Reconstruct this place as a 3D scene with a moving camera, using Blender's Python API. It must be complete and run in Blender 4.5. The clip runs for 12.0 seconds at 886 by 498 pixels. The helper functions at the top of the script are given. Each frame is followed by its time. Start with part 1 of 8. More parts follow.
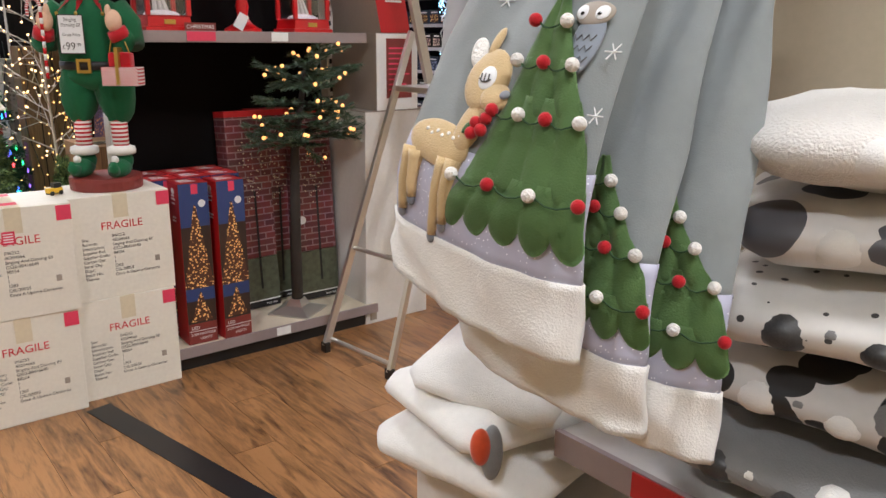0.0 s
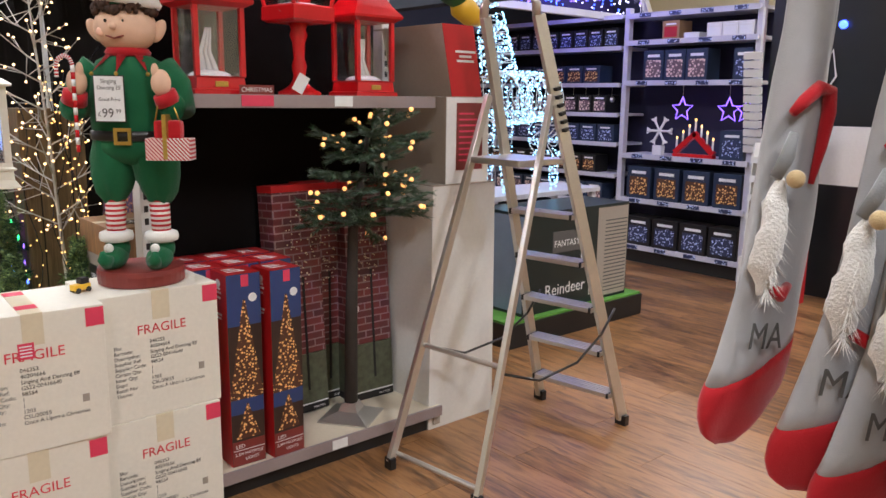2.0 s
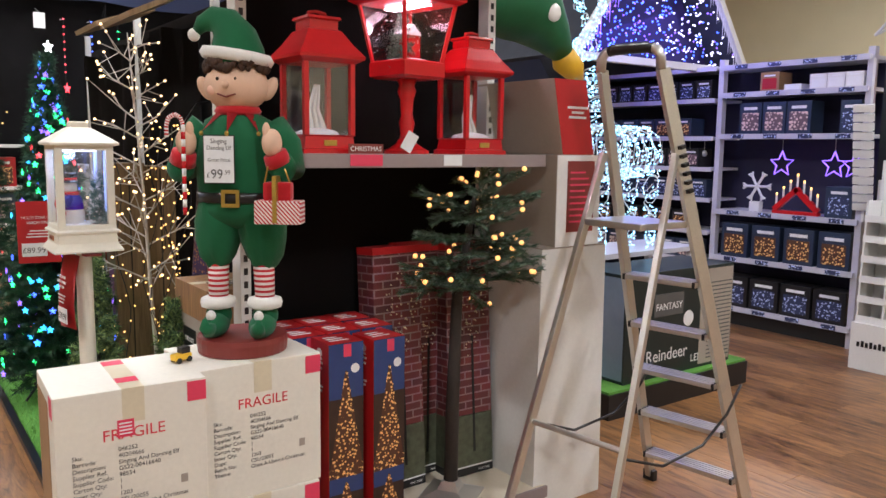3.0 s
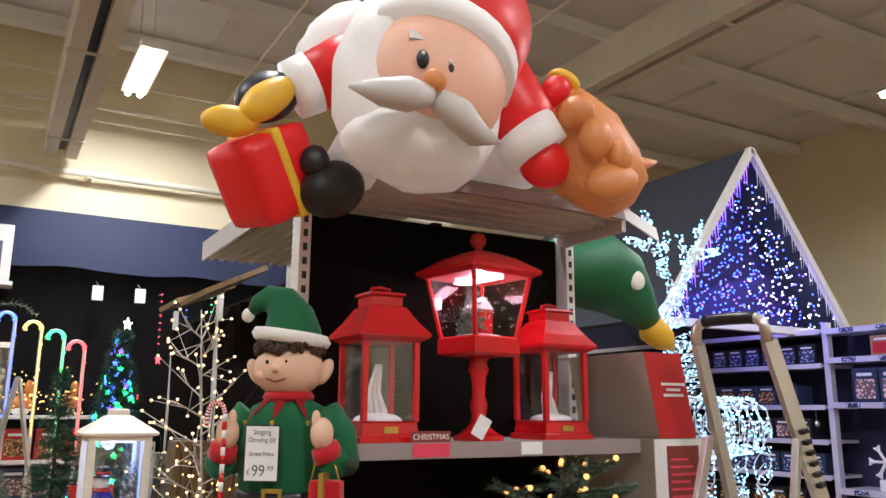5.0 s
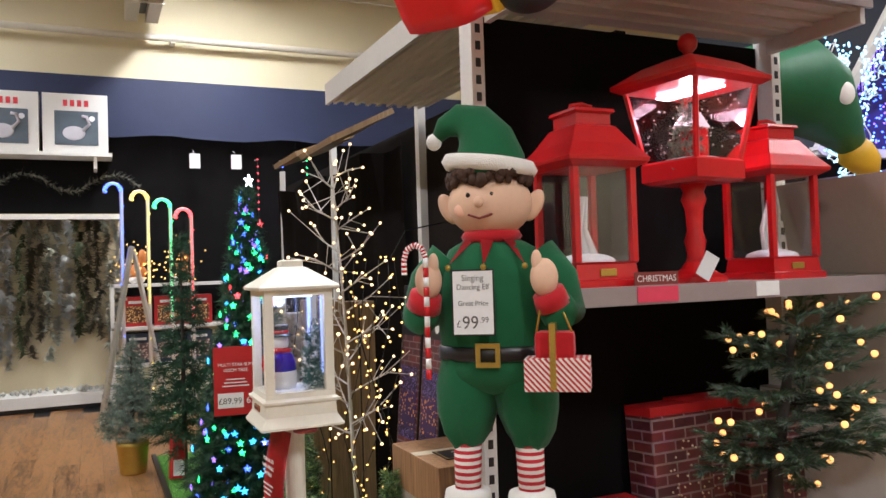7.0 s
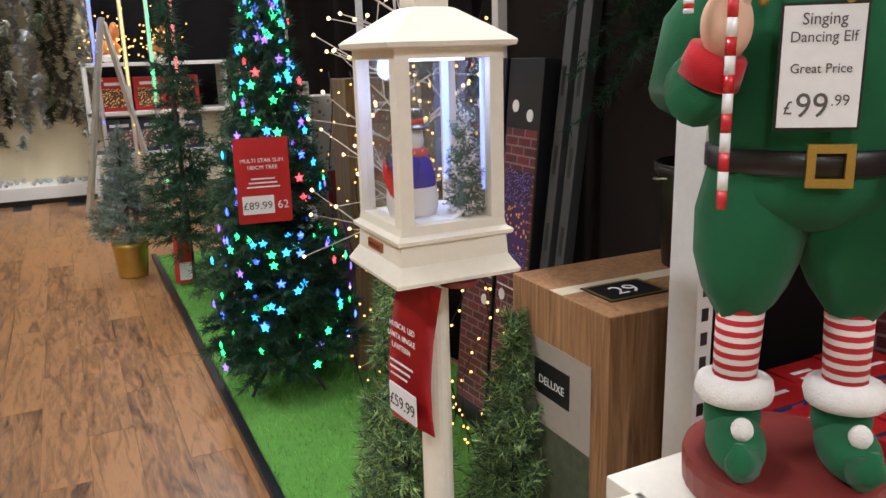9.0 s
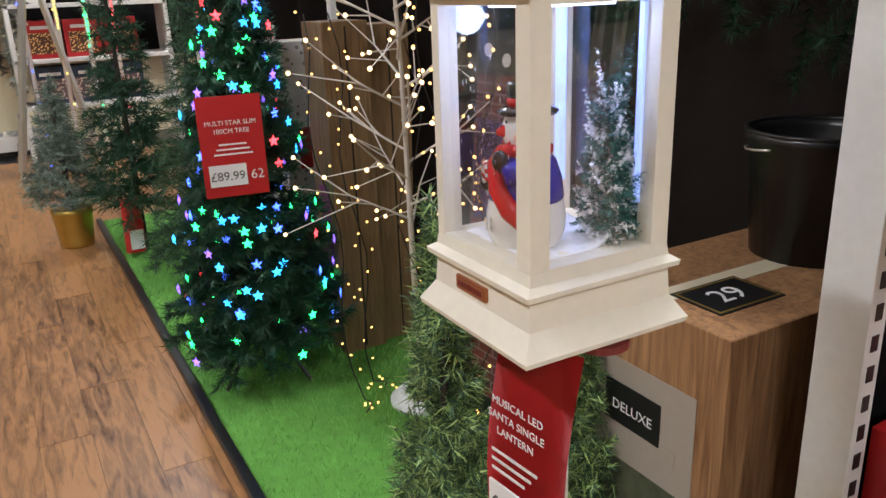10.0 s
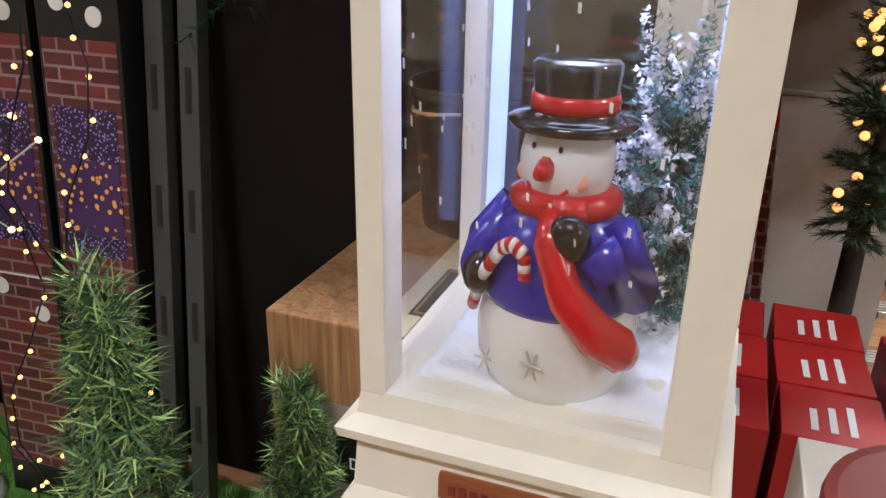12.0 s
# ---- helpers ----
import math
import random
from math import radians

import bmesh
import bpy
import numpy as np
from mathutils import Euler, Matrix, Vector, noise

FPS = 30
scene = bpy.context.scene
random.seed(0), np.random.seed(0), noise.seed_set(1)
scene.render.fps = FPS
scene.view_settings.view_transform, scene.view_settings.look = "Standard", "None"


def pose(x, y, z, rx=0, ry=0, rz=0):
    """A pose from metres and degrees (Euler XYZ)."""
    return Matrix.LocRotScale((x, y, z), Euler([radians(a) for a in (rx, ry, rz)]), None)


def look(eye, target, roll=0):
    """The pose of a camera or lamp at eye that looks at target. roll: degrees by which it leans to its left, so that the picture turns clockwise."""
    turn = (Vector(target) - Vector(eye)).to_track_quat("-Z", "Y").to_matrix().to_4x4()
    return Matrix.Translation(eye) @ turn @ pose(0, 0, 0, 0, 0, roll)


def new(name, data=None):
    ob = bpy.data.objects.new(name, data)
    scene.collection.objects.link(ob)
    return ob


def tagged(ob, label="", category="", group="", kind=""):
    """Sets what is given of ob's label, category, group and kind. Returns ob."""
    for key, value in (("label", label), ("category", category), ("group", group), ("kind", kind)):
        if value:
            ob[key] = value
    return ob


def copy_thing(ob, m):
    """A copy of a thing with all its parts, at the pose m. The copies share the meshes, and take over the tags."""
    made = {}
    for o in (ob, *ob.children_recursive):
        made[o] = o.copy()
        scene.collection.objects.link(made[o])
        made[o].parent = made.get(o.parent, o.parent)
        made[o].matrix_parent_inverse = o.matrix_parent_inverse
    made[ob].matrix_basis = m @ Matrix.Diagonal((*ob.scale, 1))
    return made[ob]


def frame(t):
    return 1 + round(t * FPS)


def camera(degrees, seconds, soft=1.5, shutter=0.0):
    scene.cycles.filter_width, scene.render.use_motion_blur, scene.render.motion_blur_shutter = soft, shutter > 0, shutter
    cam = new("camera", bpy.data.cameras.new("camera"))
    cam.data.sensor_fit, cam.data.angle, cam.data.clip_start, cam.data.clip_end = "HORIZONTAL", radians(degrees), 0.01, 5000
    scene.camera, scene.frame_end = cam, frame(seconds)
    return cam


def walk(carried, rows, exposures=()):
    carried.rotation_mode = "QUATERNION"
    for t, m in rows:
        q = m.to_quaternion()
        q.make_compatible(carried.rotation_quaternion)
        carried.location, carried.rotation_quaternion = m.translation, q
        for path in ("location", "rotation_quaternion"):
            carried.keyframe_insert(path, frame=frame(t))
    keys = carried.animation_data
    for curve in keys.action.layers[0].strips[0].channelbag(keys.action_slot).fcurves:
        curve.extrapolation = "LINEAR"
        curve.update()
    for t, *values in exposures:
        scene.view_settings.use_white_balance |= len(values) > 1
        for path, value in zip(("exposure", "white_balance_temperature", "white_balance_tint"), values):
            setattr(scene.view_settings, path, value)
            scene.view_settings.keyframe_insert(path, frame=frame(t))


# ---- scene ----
cam = camera(59.1, 12.0)

PATH = [
    (0, (-0.028, -0.02, 1.505), (1.187, 1.482, 0.986), 0.5),
    (0.5, (-0.037, 0.156, 1.521), (1.331, 1.545, 1.076), 0.5),
    (1, (-0.077, 0.314, 1.531), (1.426, 1.565, 1.112), 1.0),
    (1.5, (-0.081, 0.495, 1.51), (1.349, 1.826, 1.081), 1.0),
    (2, (-0.033, 0.723, 1.527), (1.253, 2.207, 1.147), 0.7),
    (2.5, (-0.034, 0.91, 1.539), (1.17, 2.473, 1.213), 1.2),
    (2.7, (-0.043, 0.954, 1.548), (1.14, 2.538, 1.246), 0.9),
    (4.3, (0.066, 1.198, 1.604), (1.167, 2.865, 1.701), 0.0),
    (4.5, (0.104, 1.216, 1.621), (1.175, 2.893, 1.827), 0.2),
    (5, (0.166, 1.24, 1.632), (1.142, 2.939, 2.033), 0.4),
    (5.5, (0.189, 1.251, 1.639), (1.08, 2.982, 2.098), -0.2),
    (6, (0.188, 1.313, 1.621), (1.028, 3.087, 2.007), -0.2),
    (6.5, (0.12, 1.527, 1.603), (0.938, 3.338, 1.83), -1.1),
    (7, (0.045, 1.79, 1.59), (0.867, 3.613, 1.64), -1.8),
    (7.5, (0.055, 2.069, 1.552), (0.857, 3.899, 1.477), -1.0),
    (7.7, (0.076, 2.187, 1.556), (0.85, 4.027, 1.43), -1.3),
    (9.5, (-0.008, 2.929, 1.538), (0.852, 4.635, 0.946), -2.1),
    (10, (0.028, 3.193, 1.551), (0.951, 4.849, 0.912), -2.1),
    (10.5, (0.062, 3.387, 1.556), (1.228, 4.881, 0.917), -2.4),
    (11, (0.085, 3.608, 1.565), (1.61, 4.718, 0.9), -3.2),
    (11.5, (0.099, 3.724, 1.54), (1.764, 4.55, 0.802), -1.2),
    (12, (0.123, 3.776, 1.515), (1.855, 4.412, 0.742), 1.1),
]
walk(cam, [(t, look(eye, target, roll)) for t, eye, target, roll in PATH])

# ---------------------------------------------------------------- light
world = bpy.data.worlds.new("store_world")
scene.world = world
world.use_nodes = True
world.node_tree.nodes["Background"].inputs[0].default_value = (0.9, 0.95, 1.0, 1)
world.node_tree.nodes["Background"].inputs[1].default_value = 0.008


def area_lamp(name, m, sx, sy, watts, color=(1, 0.93, 0.82)):
    d = bpy.data.lights.new(name, "AREA")
    d.shape, d.size, d.size_y, d.energy, d.color = "RECTANGLE", sx, sy, watts, color
    ob = new(name, d)
    ob.matrix_world = m
    return ob


# ---------------------------------------------------------------- helpers of this scene
def thing(name, label, category, m, group="", kind=""):
    ob = new(name)
    ob.empty_display_size = 0.05
    ob.matrix_world = m
    return tagged(ob, label, category, group, kind)


def part(name, bm, material, parent, label="", smooth=False):
    if isinstance(bm, bpy.types.Mesh):
        me = bm
    else:
        me = bpy.data.meshes.new(name)
        bmesh.ops.recalc_face_normals(bm, faces=bm.faces)
        bm.to_mesh(me)
        bm.free()
    if material is not None:
        me.materials.append(material)
    if smooth:
        me.polygons.foreach_set("use_smooth", [True] * len(me.polygons))
        me.update()
    ob = new(name, me)
    ob.parent = parent
    if label:
        ob["label"] = label
    return ob


def solo(name, bm, material, label, category, m=Matrix(), group="", kind="", smooth=False):
    ob = part(name, bm, material, None, smooth=smooth)
    ob.matrix_world = m
    return tagged(ob, label, category, group, kind)


def box(bm, x0, x1, y0, y1, z0, z1, bevel=0.0, m=None):
    r = bmesh.ops.create_cube(bm, size=1.0)
    vs = r["verts"]
    for v in vs:
        v.co = Vector(((x0 + x1) / 2 + v.co.x * (x1 - x0), (y0 + y1) / 2 + v.co.y * (y1 - y0), (z0 + z1) / 2 + v.co.z * (z1 - z0)))
    if bevel > 0:
        es = list({e for v in vs for e in v.link_edges})
        rb = bmesh.ops.bevel(bm, geom=es, offset=bevel, segments=2, profile=0.7, affect="EDGES")
        vs = list({v for f in rb["faces"] for v in f.verts} | {v for v in vs if v.is_valid})
    if m is not None:
        for v in vs:
            v.co = m @ v.co
    return bm


def B(*a, bevel=0.0, m=None):
    return box(bmesh.new(), *a, bevel=bevel, m=m)


def cyl(bm, a, b, r0, r1=None, seg=12, caps=True):
    a, b = Vector(a), Vector(b)
    r1 = r0 if r1 is None else r1
    q = (b - a).to_track_quat("Z", "Y")
    bmesh.ops.create_cone(bm, cap_ends=caps, segments=seg, radius1=r0, radius2=r1, depth=(b - a).length,
                          matrix=Matrix.Translation((a + b) / 2) @ q.to_matrix().to_4x4())
    return bm


def C(a, b, r0, r1=None, seg=12):
    return cyl(bmesh.new(), a, b, r0, r1, seg)


def ball(bm, c, r, sx=1, sy=1, sz=1, u=12, v=8, m=None):
    mm = Matrix.Translation(c) @ (m if m is not None else Matrix()) @ Matrix.Diagonal((sx * r, sy * r, sz * r, 1))
    bmesh.ops.create_uvsphere(bm, u_segments=u, v_segments=v, radius=1, matrix=mm)
    return bm


def lathe(profile, seg=24, bm=None, at=(0, 0, 0)):
    """Turned solid from (radius, height) pairs."""
    bm = bm or bmesh.new()
    rings = []
    for r, z in profile:
        rings.append([bm.verts.new((at[0] + r * math.cos(2 * math.pi * i / seg), at[1] + r * math.sin(2 * math.pi * i / seg), at[2] + z)) for i in range(seg)])
    for a, b in zip(rings, rings[1:]):
        for i in range(seg):
            bm.faces.new((a[i], a[(i + 1) % seg], b[(i + 1) % seg], b[i]))
    bm.faces.new(list(reversed(rings[0])))
    bm.faces.new(rings[-1])
    return bm


def frustum(bm, levels):
    """Square-section solid: (half x, half y, z) from the bottom to the top."""
    rings = [[bm.verts.new((sx * a, sy * b, z)) for sx, sy in ((-1, -1), (1, -1), (1, 1), (-1, 1))] for a, b, z in levels]
    for r, s in zip(rings, rings[1:]):
        for i in range(4):
            bm.faces.new((r[i], r[(i + 1) % 4], s[(i + 1) % 4], s[i]))
    bm.faces.new(list(reversed(rings[0])))
    bm.faces.new(rings[-1])
    return bm


def tube(bm, pts, r, seg=8, r_end=None):
    """A round bar along a line of points."""
    pts = [Vector(p) for p in pts]
    n = len(pts)
    up = Vector((0.123, 0.31, 0.94)).normalized()
    rings = []
    for i, p in enumerate(pts):
        d = (pts[min(i + 1, n - 1)] - pts[max(i - 1, 0)]).normalized()
        s = d.cross(up)
        if s.length < 1e-3:
            s = d.cross(Vector((1, 0, 0)))
        s.normalize()
        t = s.cross(d)
        rr = r if r_end is None else r + (r_end - r) * i / (n - 1)
        rings.append([bm.verts.new(p + rr * (math.cos(2 * math.pi * k / seg) * s + math.sin(2 * math.pi * k / seg) * t)) for k in range(seg)])
    for a, b in zip(rings, rings[1:]):
        for k in range(seg):
            bm.faces.new((a[k], a[(k + 1) % seg], b[(k + 1) % seg], b[k]))
    bm.faces.new(list(reversed(rings[0])))
    bm.faces.new(rings[-1])
    return bm


# ---------------------------------------------------------------- materials
def mat(name, color, rough=0.6, metal=0.0, vary=0.12, scale=6.0, fine=0.06, fine_scale=60.0, bump=0.0, bump_scale=200.0, sheen=0.0, spec=0.5,
        emit=0.0, emit_color=None, coat=0.0, transmission=0.0, island=0.0):
    """Painted, woven or moulded stuff: colour that varies at two scales, and fine relief."""
    m = bpy.data.materials.new(name)
    m.use_nodes = True
    nt = m.node_tree
    n, l = nt.nodes, nt.links
    p = n["Principled BSDF"]
    p.inputs["Roughness"].default_value, p.inputs["Metallic"].default_value = rough, metal
    p.inputs["Specular IOR Level"].default_value = spec
    p.inputs["Coat Weight"].default_value = coat
    p.inputs["Transmission Weight"].default_value = transmission
    if sheen:
        p.inputs["Sheen Weight"].default_value = sheen
        p.inputs["Sheen Roughness"].default_value = 0.4
    tc = n.new("ShaderNodeTexCoord")
    a, b = n.new("ShaderNodeTexNoise"), n.new("ShaderNodeTexNoise")
    a.inputs["Scale"].default_value, b.inputs["Scale"].default_value = scale, fine_scale
    a.inputs["Detail"].default_value, b.inputs["Detail"].default_value = 4, 3
    for t in (a, b):
        l.new(tc.outputs["Object"], t.inputs["Vector"])
    ma, mb, add = n.new("ShaderNodeMath"), n.new("ShaderNodeMath"), n.new("ShaderNodeMath")
    ma.operation = mb.operation = "MULTIPLY_ADD"
    ma.inputs[1].default_value, ma.inputs[2].default_value = 2 * vary, 1 - vary
    mb.inputs[1].default_value, mb.inputs[2].default_value = 2 * fine, -fine
    l.new(a.outputs["Fac"], ma.inputs[0])
    l.new(b.outputs["Fac"], mb.inputs[0])
    l.new(ma.outputs[0], add.inputs[0])
    l.new(mb.outputs[0], add.inputs[1])
    last = add
    if island:
        g = n.new("ShaderNodeNewGeometry")
        mi, ai = n.new("ShaderNodeMath"), n.new("ShaderNodeMath")
        mi.operation = "MULTIPLY_ADD"
        mi.inputs[1].default_value, mi.inputs[2].default_value = 2 * island, -island
        l.new(g.outputs["Random Per Island"], mi.inputs[0])
        l.new(mi.outputs[0], ai.inputs[0])
        l.new(add.outputs[0], ai.inputs[1])
        last = ai
    mx = n.new("ShaderNodeVectorMath")
    mx.operation = "SCALE"
    mx.inputs[0].default_value = color[:3]
    l.new(last.outputs[0], mx.inputs["Scale"])
    l.new(mx.outputs[0], p.inputs["Base Color"])
    if bump:
        bn, bt = n.new("ShaderNodeBump"), n.new("ShaderNodeTexNoise")
        bt.inputs["Scale"].default_value = bump_scale
        l.new(tc.outputs["Object"], bt.inputs["Vector"])
        l.new(bt.outputs["Fac"], bn.inputs["Height"])
        bn.inputs["Strength"].default_value, bn.inputs["Distance"].default_value = bump, 0.004
        l.new(bn.outputs[0], p.inputs["Normal"])
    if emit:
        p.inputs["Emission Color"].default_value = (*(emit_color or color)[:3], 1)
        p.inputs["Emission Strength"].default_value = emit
    return m




def glass_mat(name, tint=(1, 1, 1), gloss=0.07, rough=0.03):
    """A thin clear pane: light passes straight, with a weak mirror on it."""
    m = bpy.data.materials.new(name)
    m.use_nodes = True
    n, l = m.node_tree.nodes, m.node_tree.links
    n.remove(n["Principled BSDF"])
    a, b, mix = n.new("ShaderNodeBsdfTransparent"), n.new("ShaderNodeBsdfGlossy"), n.new("ShaderNodeMixShader")
    a.inputs[0].default_value = (*tint, 1)
    b.inputs["Roughness"].default_value = rough
    mix.inputs[0].default_value = gloss
    l.new(a.outputs[0], mix.inputs[1])
    l.new(b.outputs[0], mix.inputs[2])
    l.new(mix.outputs[0], n["Material Output"].inputs[0])
    return m


def plank_mat(name, dark, light, length=(3.0, 40.0, 3.0), rough=0.32, joints=False):
    """Wood print: long grain, two tones, and a tone of its own for each piece."""
    m = bpy.data.materials.new(name)
    m.use_nodes = True
    n, l = m.node_tree.nodes, m.node_tree.links
    p = n["Principled BSDF"]
    tc, mp, info = n.new("ShaderNodeTexCoord"), n.new("ShaderNodeMapping"), n.new("ShaderNodeObjectInfo")
    geo = n.new("ShaderNodeNewGeometry")
    mp.inputs["Scale"].default_value = length
    add = n.new("ShaderNodeVectorMath")
    sc = n.new("ShaderNodeMath")
    sc.operation = "MULTIPLY"
    sc.inputs[1].default_value = 37.0
    rnd = n.new("ShaderNodeMath")
    l.new(info.outputs["Random"], rnd.inputs[0])
    l.new(geo.outputs["Random Per Island"], rnd.inputs[1])
    l.new(rnd.outputs[0], sc.inputs[0])
    l.new(tc.outputs["Object"], add.inputs[0])
    l.new(sc.outputs[0], add.inputs[1])
    l.new(add.outputs[0], mp.inputs["Vector"])
    a, b = n.new("ShaderNodeTexNoise"), n.new("ShaderNodeTexNoise")
    a.inputs["Scale"].default_value, a.inputs["Detail"].default_value, a.inputs["Distortion"].default_value = 1.6, 6, 1.2
    b.inputs["Scale"].default_value, b.inputs["Detail"].default_value = 9.0, 4
    l.new(mp.outputs[0], a.inputs["Vector"])
    l.new(mp.outputs[0], b.inputs["Vector"])
    ramp = n.new("ShaderNodeValToRGB")
    ramp.color_ramp.elements[0].position, ramp.color_ramp.elements[0].color = 0.32, (*dark, 1)
    ramp.color_ramp.elements[1].position, ramp.color_ramp.elements[1].color = 0.72, (*light, 1)
    mixv = n.new("ShaderNodeMath")
    mixv.operation = "MULTIPLY_ADD"
    mixv.inputs[1].default_value = 0.25
    l.new(b.outputs["Fac"], mixv.inputs[0])
    off = n.new("ShaderNodeMath")
    off.operation = "MULTIPLY_ADD"
    off.inputs[1].default_value, off.inputs[2].default_value = 0.16, -0.22
    l.new(rnd.outputs[0], off.inputs[0])
    s2 = n.new("ShaderNodeMath")
    l.new(a.outputs["Fac"], s2.inputs[0])
    l.new(off.outputs[0], s2.inputs[1])
    l.new(s2.outputs[0], mixv.inputs[2])
    l.new(mixv.outputs[0], ramp.inputs[0])
    l.new(ramp.outputs[0], p.inputs["Base Color"])
    ro = n.new("ShaderNodeMath")
    ro.operation = "MULTIPLY_ADD"
    ro.inputs[1].default_value, ro.inputs[2].default_value = 0.25, rough - 0.1
    l.new(a.outputs["Fac"], ro.inputs[0])
    l.new(ro.outputs[0], p.inputs["Roughness"])
    bn = n.new("ShaderNodeBump")
    bn.inputs["Strength"].default_value, bn.inputs["Distance"].default_value = 0.12, 0.002
    l.new(b.outputs["Fac"], bn.inputs["Height"])
    l.new(bn.outputs[0], p.inputs["Normal"])
    return m


def brick_mat(name):
    """Printed picture of a brick wall on card."""
    m = bpy.data.materials.new(name)
    m.use_nodes = True
    n, l = m.node_tree.nodes, m.node_tree.links
    p = n["Principled BSDF"]
    p.inputs["Roughness"].default_value = 0.4
    tc, br, no = n.new("ShaderNodeTexCoord"), n.new("ShaderNodeTexBrick"), n.new("ShaderNodeTexNoise")
    sep, com, ad = n.new("ShaderNodeSeparateXYZ"), n.new("ShaderNodeCombineXYZ"), n.new("ShaderNodeMath")
    l.new(tc.outputs["Object"], sep.inputs[0])
    l.new(sep.outputs["X"], ad.inputs[0])
    l.new(sep.outputs["Y"], ad.inputs[1])
    l.new(ad.outputs[0], com.inputs["X"])
    l.new(sep.outputs["Z"], com.inputs["Y"])
    l.new(com.outputs[0], br.inputs["Vector"])
    br.inputs["Scale"].default_value = 1.0
    br.inputs["Brick Width"].default_value, br.inputs["Row Height"].default_value, br.inputs["Mortar Size"].default_value = 0.086, 0.033, 0.0034
    br.inputs["Color1"].default_value, br.inputs["Color2"].default_value = (0.24, 0.045, 0.045, 1), (0.11, 0.028, 0.038, 1)
    br.inputs["Mortar"].default_value = (0.36, 0.24, 0.25, 1)
    no.inputs["Scale"].default_value = 14
    l.new(tc.outputs["Object"], no.inputs["Vector"])
    mx = n.new("ShaderNodeMix")
    mx.data_type, mx.blend_type = "RGBA", "MULTIPLY"
    mx.inputs["Factor"].default_value = 0.5
    l.new(br.outputs["Color"], mx.inputs["A"])
    l.new(no.outputs["Color"], mx.inputs["B"])
    l.new(mx.outputs["Result"], p.inputs["Base Color"])
    return m


def stripe_mat(name, c1, c2, scale, rough=0.6, axis=(1, 0, 1)):
    m = mat(name, c1, rough)
    n, l = m.node_tree.nodes, m.node_tree.links
    p = n["Principled BSDF"]
    tc, dot, fr, gt = n.new("ShaderNodeTexCoord"), n.new("ShaderNodeVectorMath"), n.new("ShaderNodeMath"), n.new("ShaderNodeMath")
    dot.operation, fr.operation, gt.operation = "DOT_PRODUCT", "FRACT", "GREATER_THAN"
    dot.inputs[1].default_value = [a * scale for a in axis]
    gt.inputs[1].default_value = 0.5
    l.new(tc.outputs["Object"], dot.inputs[0])
    l.new(dot.outputs["Value"], fr.inputs[0])
    l.new(fr.outputs[0], gt.inputs[0])
    mx = n.new("ShaderNodeMix")
    mx.data_type = "RGBA"
    mx.inputs["A"].default_value, mx.inputs["B"].default_value = (*c1, 1), (*c2, 1)
    l.new(gt.outputs[0], mx.inputs["Factor"])
    l.new(mx.outputs["Result"], p.inputs["Base Color"])
    return m


def dots_mat(name, ground, dot, scale, size, glow=0.0):
    """Card printed with scattered points of light or flecks."""
    m = mat(name, ground, 0.45)
    n, l = m.node_tree.nodes, m.node_tree.links
    p = n["Principled BSDF"]
    src = p.inputs["Base Color"].links[0].from_socket
    tc, vo, lt, mx = n.new("ShaderNodeTexCoord"), n.new("ShaderNodeTexVoronoi"), n.new("ShaderNodeMath"), n.new("ShaderNodeMix")
    vo.inputs["Scale"].default_value = scale
    lt.operation = "LESS_THAN"
    lt.inputs[1].default_value = size
    mx.data_type = "RGBA"
    l.new(tc.outputs["Object"], vo.inputs["Vector"])
    l.new(vo.outputs["Distance"], lt.inputs[0])
    l.new(lt.outputs[0], mx.inputs["Factor"])
    l.new(src, mx.inputs["A"])
    mx.inputs["B"].default_value = (*dot, 1)
    l.new(mx.outputs["Result"], p.inputs["Base Color"])
    return m


def led(name, color, power):
    m = bpy.data.materials.new(name)
    m.use_nodes = True
    p = m.node_tree.nodes["Principled BSDF"]
    p.inputs["Base Color"].default_value = (*color, 1)
    p.inputs["Emission Color"].default_value = (*color, 1)
    p.inputs["Emission Strength"].default_value = power
    return m


M_WHITE = mat("white_enamel", (0.74, 0.73, 0.70), 0.4, vary=0.05)
M_CREAM_WALL = mat("cream_wall", (0.74, 0.66, 0.46), 0.8, vary=0.06, scale=1.5, bump=0.1)
M_NAVY = mat("navy_paint", (0.022, 0.032, 0.085), 0.6, vary=0.15, scale=2)
M_CURTAIN = mat("black_curtain", (0.014, 0.013, 0.014), 0.9, vary=0.3, scale=3, bump=0.2, spec=0.2)
M_BLACK = mat("black_cloth", (0.017, 0.013, 0.012), 0.95, vary=0.3, scale=3, bump=0.2, spec=0.08)
M_BLACKPLASTIC = mat("black_plastic", (0.012, 0.012, 0.013), 0.35, vary=0.2)
M_PANEL = mat("black_panel", (0.006, 0.005, 0.005), 0.85, vary=0.3, scale=3, spec=0.08)
M_SHELF = mat("shelf_metal", (0.60, 0.58, 0.55), 0.4, vary=0.06)
M_SHELFWOOD = mat("shelf_cream", (0.72, 0.64, 0.50), 0.5, vary=0.06)
M_RAIL = mat("price_rail", (0.30, 0.24, 0.24), 0.35, vary=0.1)
M_CARTON = mat("white_carton", (0.74, 0.70, 0.61), 0.75, vary=0.05, scale=5, bump=0.08, bump_scale=80)
M_TAPE = mat("packing_tape", (0.66, 0.58, 0.42), 0.3, vary=0.05)
M_REDSTICKER = mat("red_sticker", (0.72, 0.05, 0.11), 0.5, vary=0.05)
